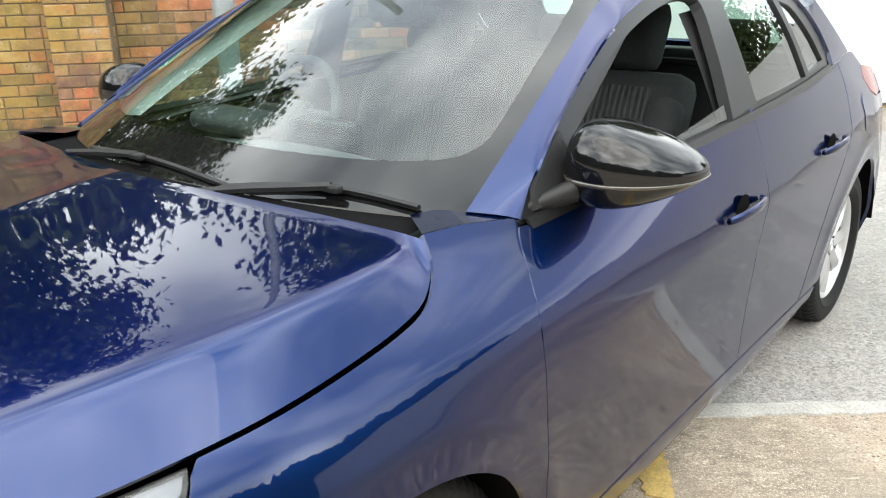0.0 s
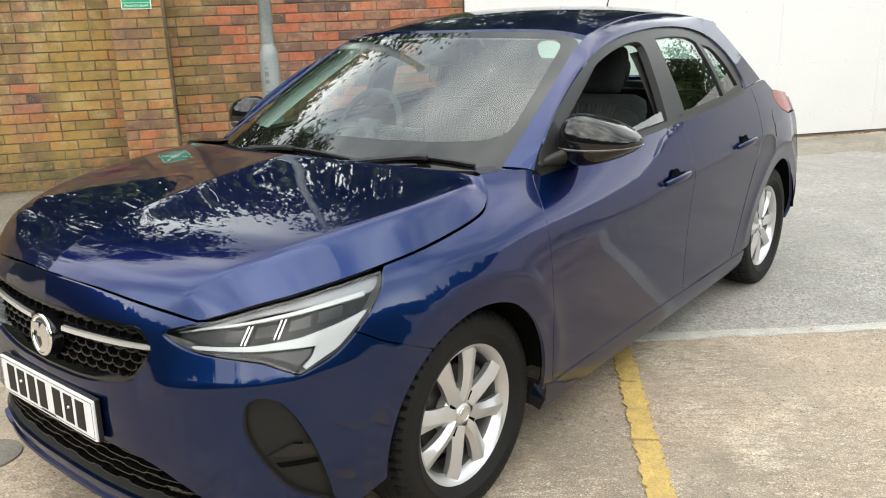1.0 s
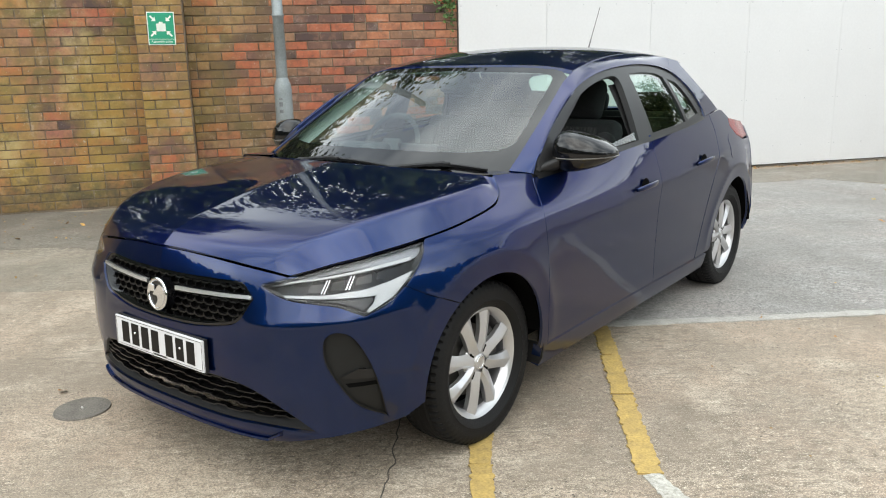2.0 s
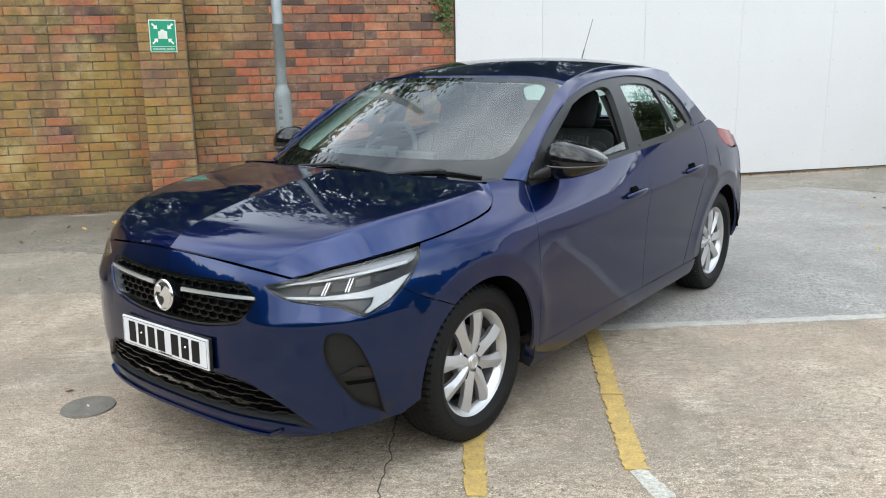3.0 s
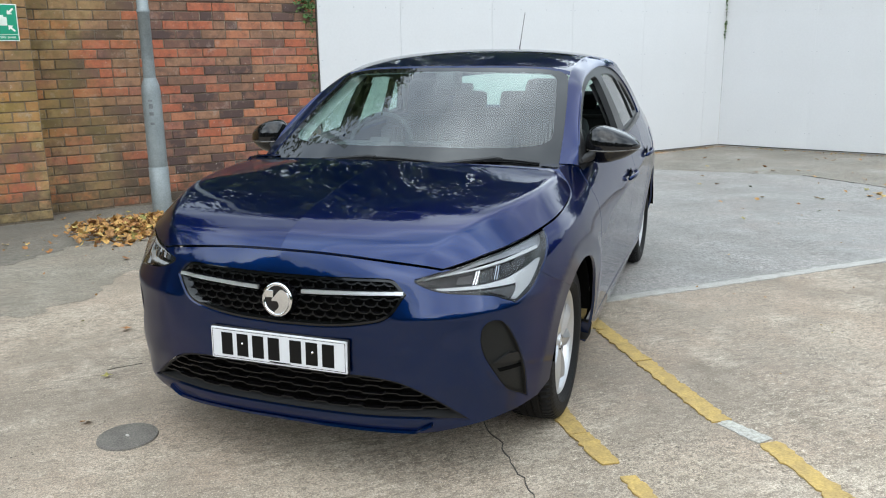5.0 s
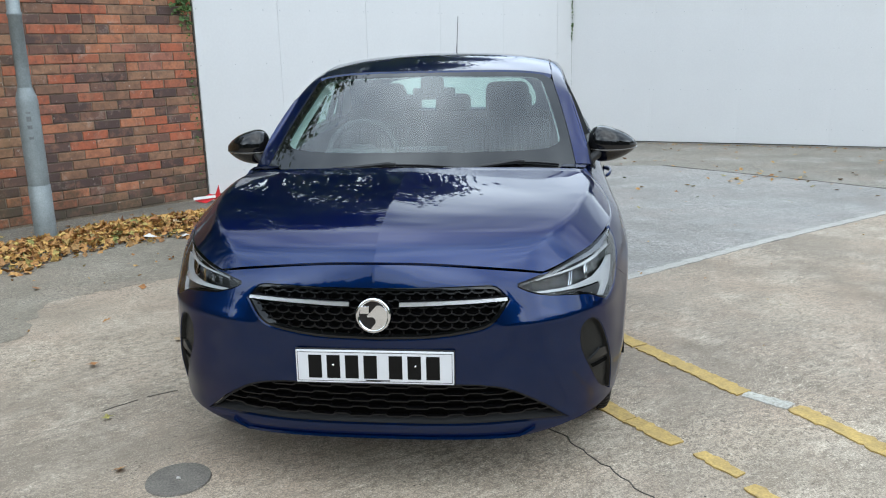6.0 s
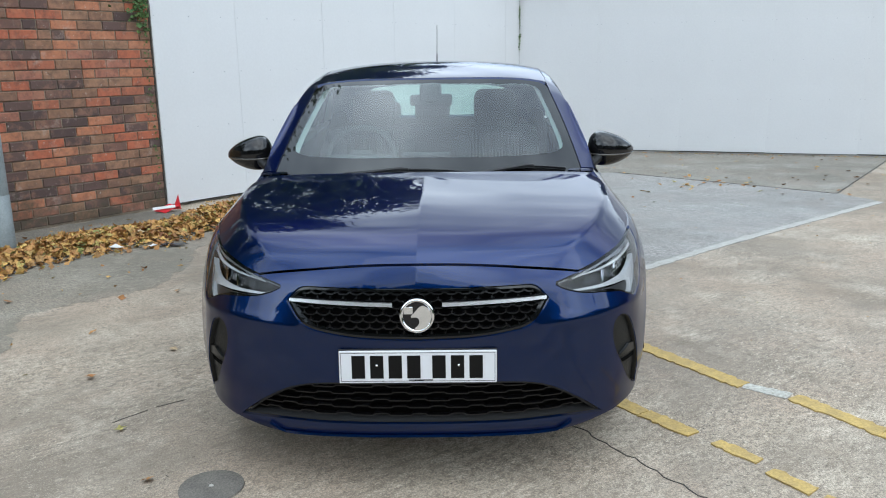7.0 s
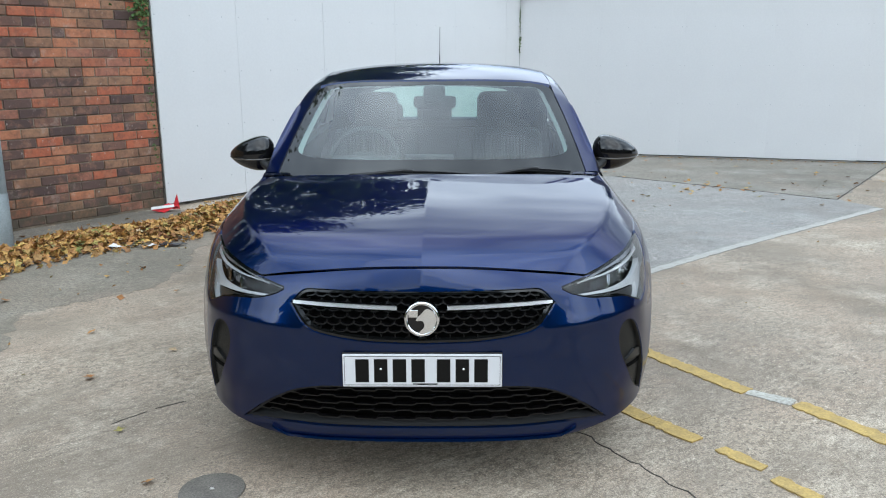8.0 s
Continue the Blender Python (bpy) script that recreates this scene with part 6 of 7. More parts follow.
tx = bpy.data.curves.new("sign_words", "FONT")
tx.body, tx.size, tx.align_x, tx.extrude = "Assembly point", 0.031, "CENTER", 0.0006
tx.materials.append(M_SIGNW)
words = new("sign_words", tx)
words.parent = sign
words.matrix_basis = SIGN @ Matrix.Translation((0, -0.127, 0.0025))

# yellow bay lines: worn strips of thick paint
M_YELLOW = mat("worn_yellow_paint", (0.47, 0.325, 0.100), rough=0.75, scale=17, vary=0.75, fine=0.22, fine_scale=110, bump=0.6, bump_scale=70, dark=(0.26, 0.185, 0.075))
M_OLDWHITE = mat("worn_white_paint", (0.448, 0.44, 0.4), rough=0.85, scale=16, vary=0.95, fine=0.3, fine_scale=120, dark=(0.288, 0.272, 0.24))
for k, (a, b, w, old) in enumerate((((0.50, 1.50), (0.80, 1.045), 0.082, 0), ((0.805, 1.035), (1.045, 0.665), 0.085, 0), ((1.05, 0.655), (1.18, 0.465), 0.088, 0), ((1.165, 0.48), (1.285, 0.305), 0.080, 0), ((1.28, 0.31), (1.415, 0.115), 0.088, 0), ((1.415, 0.115), (1.575, -0.005), 0.070, 1), ((1.585, -0.02), (1.80, -0.36), 0.085, 0), ((1.805, -0.365), (2.02, -0.70), 0.085, 0),
                                    ((0.72, 0.10), (0.90, -0.17), 0.080, 0), ((0.905, -0.17), (1.055, -0.365), 0.078, 0), ((1.12, -0.43), (1.235, -0.585), 0.060, 0), ((1.245, -0.66), (1.34, -0.80), 0.060, 0), ((1.36, -0.84), (1.52, -1.10), 0.06, 0))):
    a, b = Vector(a), Vector(b)
    n = 3
    line = [tuple(a.lerp(b, t / n)) for t in range(n + 1)]
    out = ribbon(line, w, 60 + k, 0.0035, 0.017)
    tagged(flat_sheet("bay_line", out, 0.0062 + 0.0008 * (k % 2) if not old else 0.0040, 0.006, M_OLDWHITE if old else M_YELLOW), "chipped yellow bay line painted on concrete" if not old else "faded white remains of a painted line", "painted line", "yellow bay lines" if not old else "")

# round drain cover
bm = bmesh.new()
bmesh.ops.create_cone(bm, cap_ends=True, segments=48, radius1=0.116, radius2=0.112, depth=0.012, matrix=Matrix.Translation((-0.742, -0.748, 0.000)))
M_IRON = mat("worn_cast_iron", (0.172, 0.157, 0.138), rough=0.9, metal=0.1, scale=14, vary=0.5, fine=0.3, fine_scale=150, bump=0.4, bump_scale=90)
drain = tagged(mesh_object("drain_cover", bm, M_IRON), "round worn cast iron drain cover in concrete", "drain cover")
for r in (0.110, 0.101):
    bm = bmesh.new()
    torus(bm, Matrix.Translation((-0.742, -0.748, 0.0046)), r, 0.0022, 48, 6)
    part("raised_ring", bm, M_IRON, drain)
M_WORN_STEEL = mat("bare_worn_steel", (0.62, 0.60, 0.57), rough=0.45, metal=0.6, scale=60, vary=0.2)
bm = bmesh.new()
bmesh.ops.create_cone(bm, cap_ends=True, segments=10, radius1=0.0062, radius2=0.0045, depth=0.006, matrix=Matrix.Translation((-0.742, -0.748, 0.0085)) @ Matrix.Diagonal((1.5, 0.8, 1.0, 1.0)))
part("lifting_key", bm, M_WORN_STEEL, drain, "worn bright steel lifting key")

# ---- leaves ----
def leaf_sheet(rnd, size):
    """A lobed, curled leaf outline as points round its middle."""
    k, pts = rnd.uniform(0.6, 0.95), []
    for i in range(8):
        a = 2 * math.pi * i / 8
        r = size * (0.62 if i % 2 else 1.0) * rnd.uniform(0.8, 1.15)
        pts.append(Vector((r * math.cos(a), k * r * math.sin(a), size * rnd.uniform(-0.12, 0.35))))
    return pts


def leaf_mesh(name, places, material):
    co, fa = [], []
    for rnd, m, size in places:
        k = len(co)
        pts = leaf_sheet(rnd, size)
        co.append(m @ Vector((0, 0, 0)))
        co += [m @ p for p in pts]
        fa += [(k, k + 1 + i, k + 1 + (i + 1) % 8) for i in range(8)]
    me = bpy.data.meshes.new(name)
    me.from_pydata([tuple(c) for c in co], [], fa)
    me.materials.append(material)
    return me


def leaf_material(name, stops, island=True):
    m = bpy.data.materials.new(name)
    m.use_nodes = True
    n, l = m.node_tree.nodes, m.node_tree.links
    b = n["Principled BSDF"]
    if island:
        src = n.new("ShaderNodeNewGeometry").outputs["Random Per Island"]
    else:
        src = n.new("ShaderNodeObjectInfo").outputs["Random"]
    ramp = n.new("ShaderNodeValToRGB")
    while len(ramp.color_ramp.elements) < len(stops):
        ramp.color_ramp.elements.new(0.5)
    for e, (p, c) in zip(ramp.color_ramp.elements, stops):
        e.position, e.color = p, (*c, 1)
    l.new(src, ramp.inputs["Fac"])
    tex, co = n.new("ShaderNodeTexNoise"), n.new("ShaderNodeTexCoord")
    tex.inputs["Scale"].default_value, tex.inputs["Detail"].default_value = 45, 4
    l.new(co.outputs["Object"], tex.inputs["Vector"])
    mr = n.new("ShaderNodeMapRange")
    mr.inputs["From Min"].default_value, mr.inputs["From Max"].default_value, mr.inputs["To Min"].default_value, mr.inputs["To Max"].default_value = 0.3, 0.7, 0.6, 1.25
    l.new(tex.outputs["Fac"], mr.inputs["Value"])
    mul = n.new("ShaderNodeVectorMath")
    mul.operation = "SCALE"
    l.new(ramp.outputs["Color"], mul.inputs[0])
    l.new(mr.outputs["Result"], mul.inputs["Scale"])
    l.new(mul.outputs["Vector"], b.inputs["Base Color"])
    b.inputs["Roughness"].default_value = 0.75
    return m


AUTUMN = [(0.0, (0.30, 0.13, 0.04)), (0.25, (0.42, 0.22, 0.07)), (0.5, (0.52, 0.31, 0.09)), (0.72, (0.20, 0.085, 0.035)), (0.86, (0.55, 0.38, 0.12)), (0.96, (0.16, 0.19, 0.05)), (1.0, (0.42, 0.30, 0.18))]
M_LEAF = leaf_material("fallen_leaves", AUTUMN)
M_LEAF_ONE = leaf_material("fallen_leaf", AUTUMN, island=False)
rnd = random.Random(5)
places = []
while len(places) < 3600:
    x = rnd.uniform(-2.75, 0.75)
    centre = -0.86 + 0.30 * max(0.0, min(1.0, (x + 0.4) / 0.9)) + 0.05 * math.sin(3.1 * x)
    half = 0.44 - 0.22 * max(0.0, min(1.0, (x + 0.2) / 0.9)) + 0.05 * math.sin(5 * x + 1)
    q = rnd.gauss(0, 0.5)
    if abs(q) > 1.25 or (x < -2.3 and rnd.random() < (-2.3 - x) * 2) or (x > 0.3 and rnd.random() < (x - 0.3) * 2):
        continue
    y = centre + half * q
    mound = 0.075 * max(0.0, 1 - q * q)
    p = yard(x, y, rnd.uniform(0.006, 0.02 + mound))
    if (p.x + 3.47) ** 2 + (p.y - 2.85) ** 2 < 0.1 ** 2:
        continue
    places.append((rnd, Matrix.Translation(p) @ Euler((rnd.gauss(0, 0.5), rnd.gauss(0, 0.5), rnd.uniform(0, 6.28))).to_matrix().to_4x4(), rnd.uniform(0.024, 0.046)))
tagged(new("leaf_litter", leaf_mesh("leaf_litter", places, M_LEAF)), "drift of brown and yellow fallen leaves along the wall", "leaves", kind="stuff")
shapes = [leaf_mesh("fallen_leaf", [(rnd, Matrix.Identity(4), rnd.uniform(0.024, 0.040))], M_LEAF_ONE) for _ in range(6)]
spots = [(-0.985, -0.705), (1.477, 4.19), (-1.62, 0.25), (-1.9, 0.9), (-1.35, 0.62), (-2.3, 2.05), (-2.15, 2.3), (-1.7, 1.7), (0.55, -0.9), (-1.25, -0.30), (-1.9, 2.35), (-2.0, 1.55)]
for _ in range(70):
    spots.append((rnd.uniform(0.9, 5.5), rnd.uniform(4.6, 8.6)))
for _ in range(34):
    p = yard(rnd.uniform(-4.2, -0.5), -abs(rnd.gauss(0.35, 0.7)) - 0.1)
    spots.append((p.x, p.y))
for _ in range(22):
    spots.append((rnd.uniform(2.6, 3.6), rnd.uniform(5.6, 6.3)))
for x, y in spots:
    q = YARD.inverted() @ Vector((x, y, 0))
    e = END.inverted() @ Vector((x, y, 0))
    if q.y > -0.06 or (e.y > -0.06 and e.x > -0.2) or (abs(x) < 0.85 and -0.8 < y < 3.2):
        continue
    ob = new("fallen_leaf", rnd.choice(shapes))
    ob.matrix_basis = Matrix.Translation((x, y, 0.012)) @ Euler((rnd.gauss(0, 0.2), rnd.gauss(0, 0.2), rnd.uniform(0, 6.28))).to_matrix().to_4x4()
    tagged(ob, "curled brown fallen leaf lying on the concrete", "leaf", "scattered leaves")
# dirt and leaf crumbs swept against the foot of the hoarding
places = []
for _ in range(700):
    if rnd.random() < 0.4:
        p = hoard(rnd.uniform(0.4, 6.2), -abs(rnd.gauss(0.0, 0.05)) - 0.01, 0.008)
    else:
        p = END @ Vector((rnd.uniform(0.0, 8.5), -abs(rnd.gauss(0.0, 0.06)) - 0.01, 0.008))
    places.append((rnd, Matrix.Translation(p) @ Euler((rnd.gauss(0, 0.4), rnd.gauss(0, 0.4), rnd.uniform(0, 6.28))).to_matrix().to_4x4(), rnd.uniform(0.006, 0.022)))
for _ in range(260):
    p = yard(rnd.uniform(-6.0, -0.6), -abs(rnd.gauss(0.1, 1.1)) - 0.02, 0.006)
    places.append((rnd, Matrix.Translation(p) @ Euler((rnd.gauss(0, 0.4), rnd.gauss(0, 0.4), rnd.uniform(0, 6.28))).to_matrix().to_4x4(), rnd.uniform(0.006, 0.017)))
for _ in range(160):
    p = Vector((rnd.uniform(1.2, 6.0), rnd.uniform(0.5, 8.0), 0.010))
    if (END.inverted() @ p).y < -0.1:
        places.append((rnd, Matrix.Translation(p) @ Euler((rnd.gauss(0, 0.4), rnd.gauss(0, 0.4), rnd.uniform(0, 6.28))).to_matrix().to_4x4(), rnd.uniform(0.004, 0.012)))
tagged(new("leaf_crumbs", leaf_mesh("leaf_crumbs", places, M_LEAF)), "brown leaf crumbs along the feet of the walls", "leaves", kind="stuff")

# ivy: strings of small green leaves
GREEN = [(0.0, (0.035, 0.075, 0.018)), (0.5, (0.06, 0.12, 0.03)), (0.85, (0.09, 0.15, 0.035)), (1.0, (0.16, 0.20, 0.05))]
M_IVY = leaf_material("ivy_leaves", GREEN)


def ivy(name, spots, label):
    tagged(new(name, leaf_mesh(name, spots, M_IVY)), label, "ivy", kind="stuff")


places = []
for _ in range(420):
    t = rnd.random() ** 0.8
    p = yard(-0.02 - abs(rnd.gauss(0, 0.16)) * (0.4 + t), WALL_Y - rnd.uniform(0.01, 0.07), 1.78 + 0.75 * t + rnd.gauss(0, 0.04))
    places.append((rnd, Matrix.Translation(p) @ Euler((rnd.uniform(0.6, 2.2), rnd.gauss(0, 0.5), radians(52) + rnd.gauss(0, 0.5))).to_matrix().to_4x4(), rnd.uniform(0.014, 0.030)))
for _ in range(90):
    p = yard(-0.03 - abs(rnd.gauss(0, 0.03)), WALL_Y - rnd.uniform(0.005, 0.03), rnd.uniform(0.15, 1.8))
    places.append((rnd, Matrix.Translation(p) @ Euler((rnd.uniform(0.6, 2.2), rnd.gauss(0, 0.5), radians(52) + rnd.gauss(0, 0.5))).to_matrix().to_4x4(), rnd.uniform(0.008, 0.018)))
ivy("ivy_on_wall", places, "dark green ivy hanging at the brick wall's end")
places = []
for _ in range(420):
    x = rnd.gauss(0.0, 0.42)
    p = (END @ Vector((x, -rnd.uniform(0.0, 0.05), 2.44))) if x > 0 else hoard(RUN + x, -rnd.uniform(0.0, 0.05), 2.44)
    p.z += -abs(rnd.gauss(0, 0.045)) * math.exp(-abs(x)) + rnd.uniform(0, 0.16)
    places.append((rnd, Matrix.Translation(p) @ Euler((rnd.uniform(0.3, 1.8), rnd.gauss(0, 0.5), rnd.uniform(0, 6.28))).to_matrix().to_4x4(), rnd.uniform(0.03, 0.055)))
for _ in range(46):
    p = hoard(RUN - 0.02, -rnd.uniform(0.0, 0.03), rnd.choice((rnd.uniform(1.55, 1.8), rnd.uniform(1.85, 2.4))))
    places.append((rnd, Matrix.Translation(p) @ Euler((rnd.uniform(0.6, 2.0), rnd.gauss(0, 0.5), rnd.uniform(0, 6.28))).to_matrix().to_4x4(), rnd.uniform(0.012, 0.028)))
for _ in range(80):
    p = END @ Vector((3.6 + rnd.gauss(0, 0.25), -rnd.uniform(0, 0.04), 2.44 + rnd.uniform(-0.02, 0.14)))
    places.append((rnd, Matrix.Translation(p) @ Euler((rnd.uniform(0.3, 1.8), rnd.gauss(0, 0.5), rnd.uniform(0, 6.28))).to_matrix().to_4x4(), rnd.uniform(0.03, 0.05)))
ivy("ivy_on_hoarding", places, "green creeper growing over the hoarding's corner")

# ---- litter by the wall's end ----
def crumple(name, at, outline, height, material, label, seed):
    """A small folded sheet lying on the ground."""
    r = random.Random(seed)
    bm = bmesh.new()
    mid = bm.verts.new(Vector(at) + Vector((0, 0, height * 0.8)))
    vs = [bm.verts.new(Vector(at) + Vector((x, y, max(0.0, height * r.uniform(-0.2, 1.0))))) for x, y in outline]
    for i in range(len(vs)):
        bm.faces.new((mid, vs[i], vs[(i + 1) % len(vs)]))
    ext = bmesh.ops.extrude_face_region(bm, geom=bm.faces[:])
    for v in [g for g in ext["geom"] if isinstance(g, bmesh.types.BMVert)]:
        v.co.z += 0.003
    bmesh.ops.recalc_face_normals(bm, faces=bm.faces)
    return tagged(mesh_object(name, bm, material), label, "litter")


M_RED = mat("red_plastic", (0.55, 0.025, 0.035), rough=0.35, coat=0.4)
M_PAPER = mat("white_paper", (0.66, 0.66, 0.66), rough=0.6, scale=30, vary=0.15)
c = yard(-0.08, -0.03, 0)
flag = crumple("warning_tape", (c.x, c.y, 0.006), [(-0.13, -0.10), (0.0, -0.12), (0.09, -0.02), (0.10, 0.06), (0.02, 0.03), (-0.06, -0.02)], 0.09, M_RED, "crumpled red and white plastic tape by the wall", 7)
bm = bmesh.new()
add_box(bm, -0.115, -0.012, 0, 0.10, 0.016, 0.003, 0, Matrix.Translation((c.x - 0.02, c.y - 0.085, 0.055)) @ Matrix.Rotation(radians(28), 4, "Z") @ Matrix.Rotation(radians(62), 4, "X") @ Matrix.Rotation(radians(-8), 4, "Y"))
part("white_stripe", bm, M_PAPER, flag, smooth=False)
bm = bmesh.new()
vs = [bm.verts.new((c.x + x, c.y + y, z)) for x, y, z in ((0.03, 0.0, 0.02), (0.10, 0.03, 0.02), (0.085, 0.02, 0.17))]
bm.faces.new(vs)
ext = bmesh.ops.extrude_face_region(bm, geom=bm.faces[:])
for v in [g for g in ext["geom"] if isinstance(g, bmesh.types.BMVert)]:
    v.co += Vector((0.003, -0.003, 0))
part("raised_tip", bm, M_RED, flag, smooth=False)
crumple("paper_scrap", (-2.33, 2.98, 0.004), [(-0.05, -0.03), (0.04, -0.035), (0.06, 0.03), (-0.02, 0.045)], 0.03, M_PAPER, "crumpled white paper among the leaves", 8)
crumple("paper_scrap", (-2.58, 2.86, 0.03), [(-0.05, -0.02), (0.03, -0.03), (0.05, 0.02), (-0.02, 0.03)], 0.03, M_PAPER, "crumpled white paper among the leaves", 9)
crumple("wrapper", (-2.20, 3.02, 0.004), [(-0.08, -0.03), (0.05, -0.04), (0.13, 0.02), (0.03, 0.035), (-0.06, 0.02)], 0.03, mat("dark_foil", (0.03, 0.03, 0.035), rough=0.3, coat=0.5), "dark crumpled wrapper beside the leaf drift", 10)

# ---- trees behind the walls ----
M_BARK = mat("bark", (0.10, 0.075, 0.05), rough=0.9, scale=8, vary=0.5, bump=0.8, bump_scale=40)
M_CROWN = leaf_material("tree_leaves", [(0.0, (0.030, 0.055, 0.014)), (0.6, (0.055, 0.095, 0.022)), (1.0, (0.11, 0.13, 0.03))])


def tree(at, height, spread, seed, leaves, low=0.22):
    """A tapered trunk with limbs, and a crown of small leaves in uneven clumps that begins at the share low of its height."""
    r = random.Random(seed)
    t = tagged(new("tree"), "leafy green tree standing behind the yard's wall", "tree", "trees behind the wall")
    t.location = at
    bm = bmesh.new()

    def limb(a, b, r0, r1, n=7):
        d = (b - a).normalized()
        s = d.orthogonal().normalized()
        u = d.cross(s)
        rr = [[bm.verts.new(a.lerp(b, k / 3) + (s * math.cos(q) + u * math.sin(q)) * (r0 + (r1 - r0) * k / 3)) for q in np.linspace(0, 2 * math.pi, n, endpoint=False)] for k in range(4)]
        for p, q in zip(rr, rr[1:]):
            for i in range(n):
                bm.faces.new((p[i], p[(i + 1) % n], q[(i + 1) % n], q[i]))
    limb(Vector((0, 0, -0.1)), Vector((0, 0, height * 0.8)), 0.18, 0.05)
    tips = []
    for k in range(26):
        a = 2.4 * k + r.uniform(-0.3, 0.3)
        h = low + (0.93 - low) * k / 25
        reach = spread * (0.55 + 0.45 * math.sin(math.pi * min(1, 0.25 + 0.75 * h))) * r.uniform(0.65, 1.0) * (1 if h < 0.75 else 0.6)
        tip = Vector((math.cos(a) * reach, math.sin(a) * reach, height * h))
        root = Vector((0, 0, height * max(0.12, h - 0.15) * 0.8))
        limb(root, tip, 0.05, 0.012, 5)
        tips += [tip, root.lerp(tip, 0.55), root.lerp(tip, 0.8) + Vector((r.gauss(0, 0.3), r.gauss(0, 0.3), r.uniform(0, 0.5)))]
    part("trunk", bm, M_BARK, t)
    rs = np.random.RandomState(seed)
    c = np.array([tuple(q) for q in tips])[rs.randint(len(tips), size=leaves)] + rs.normal(0, 1, (leaves, 3)) * (0.27, 0.27, 0.24)
    d1, d2 = rs.normal(0, 1, (leaves, 3)), rs.normal(0, 1, (leaves, 3))
    d1 /= np.linalg.norm(d1, axis=1)[:, None]
    d2 -= d1 * np.sum(d1 * d2, axis=1)[:, None]
    d2 /= np.linalg.norm(d2, axis=1)[:, None]
    size = rs.uniform(0.045, 0.095, (leaves, 1))
    w = c + np.array(at)
    q = (w[:, :2] - (-2.73, 4.655)) @ np.array([[0.613, -0.790], [0.790, 0.613]])
    ex = (w[:, :2] - (1.22, 9.75)) @ np.array([0.292, 0.956])
    keep = (w[:, 2] > 2.95) | ((q[:, 1] > 0.45) & ((q[:, 0] < 6.0) | (ex > 0.2)))
    c, d1, d2, size = c[keep], d1[keep], d2[keep], size[keep]
    leaves = len(c)
    co = np.stack([c - d1 * size, c + d2 * size * 0.55, c + d1 * size, c - d2 * size * 0.55], 1).reshape(-1, 3)
    me = bpy.data.meshes.new("crown")
    me.from_pydata(co.tolist(), [], np.arange(leaves * 4).reshape(-1, 4).tolist())
    me.materials.append(M_CROWN)
    ob = new("crown", me)
    ob.parent = t
    return t


tree((-1.9, 10.6, 0), 7.4, 2.2, 1, 26000)
tree((-3.6, 8.2, 0), 9.4, 2.1, 2, 24000)
tree((-5.0, 6.1, 0), 8.6, 2.1, 3, 26000)
tree((-6.8, 3.7, 0), 5.0, 2.0, 5, 17000)
tree((-8.1, 1.6, 0), 8.6, 2.6, 7, 24000)
tree((-9.2, -1.4, 0), 7.6, 2.6, 8, 15000)
tree((5.2, 13.4, 0), 5.6, 1.7, 4, 14000)
tree((9.8, 11.8, 0), 3.6, 1.6, 6, 7000)

# far line of trees that closes the yard all round
rnd = random.Random(12)
bm = bmesh.new()
prev = None
for k in range(0, 3001):
    a = radians(-175 + 360 * k / 3000)
    rr = 22 + 2.0 * math.sin(7 * a)
    q = k * 0.09
    top = 6.2 - 3.4 * math.exp(-((a - radians(85)) / 0.75) ** 4) + 2.0 * noise.noise(Vector((q * 0.17, 1, 0))) + 0.9 * noise.noise(Vector((q * 0.9, 2, 0))) + 0.45 * noise.noise(Vector((q * 3.1, 3, 0))) + 0.25 * noise.noise(Vector((q * 9.0, 4, 0)))
    col = [bm.verts.new((rr * math.cos(a), rr * math.sin(a), top * j / 2)) for j in range(3)]
    if prev:
        for j in range(2):
            bm.faces.new((prev[j], col[j], col[j + 1], prev[j + 1]))
    prev = col
tagged(mesh_object("backdrop_trees", bm, mat("far_foliage", (0.05, 0.065, 0.035), rough=0.95, scale=0.9, vary=0.8, fine=0.4, fine_scale=6, dark=(0.02, 0.025, 0.015))), "distant dark line of trees", "trees", kind="structure")


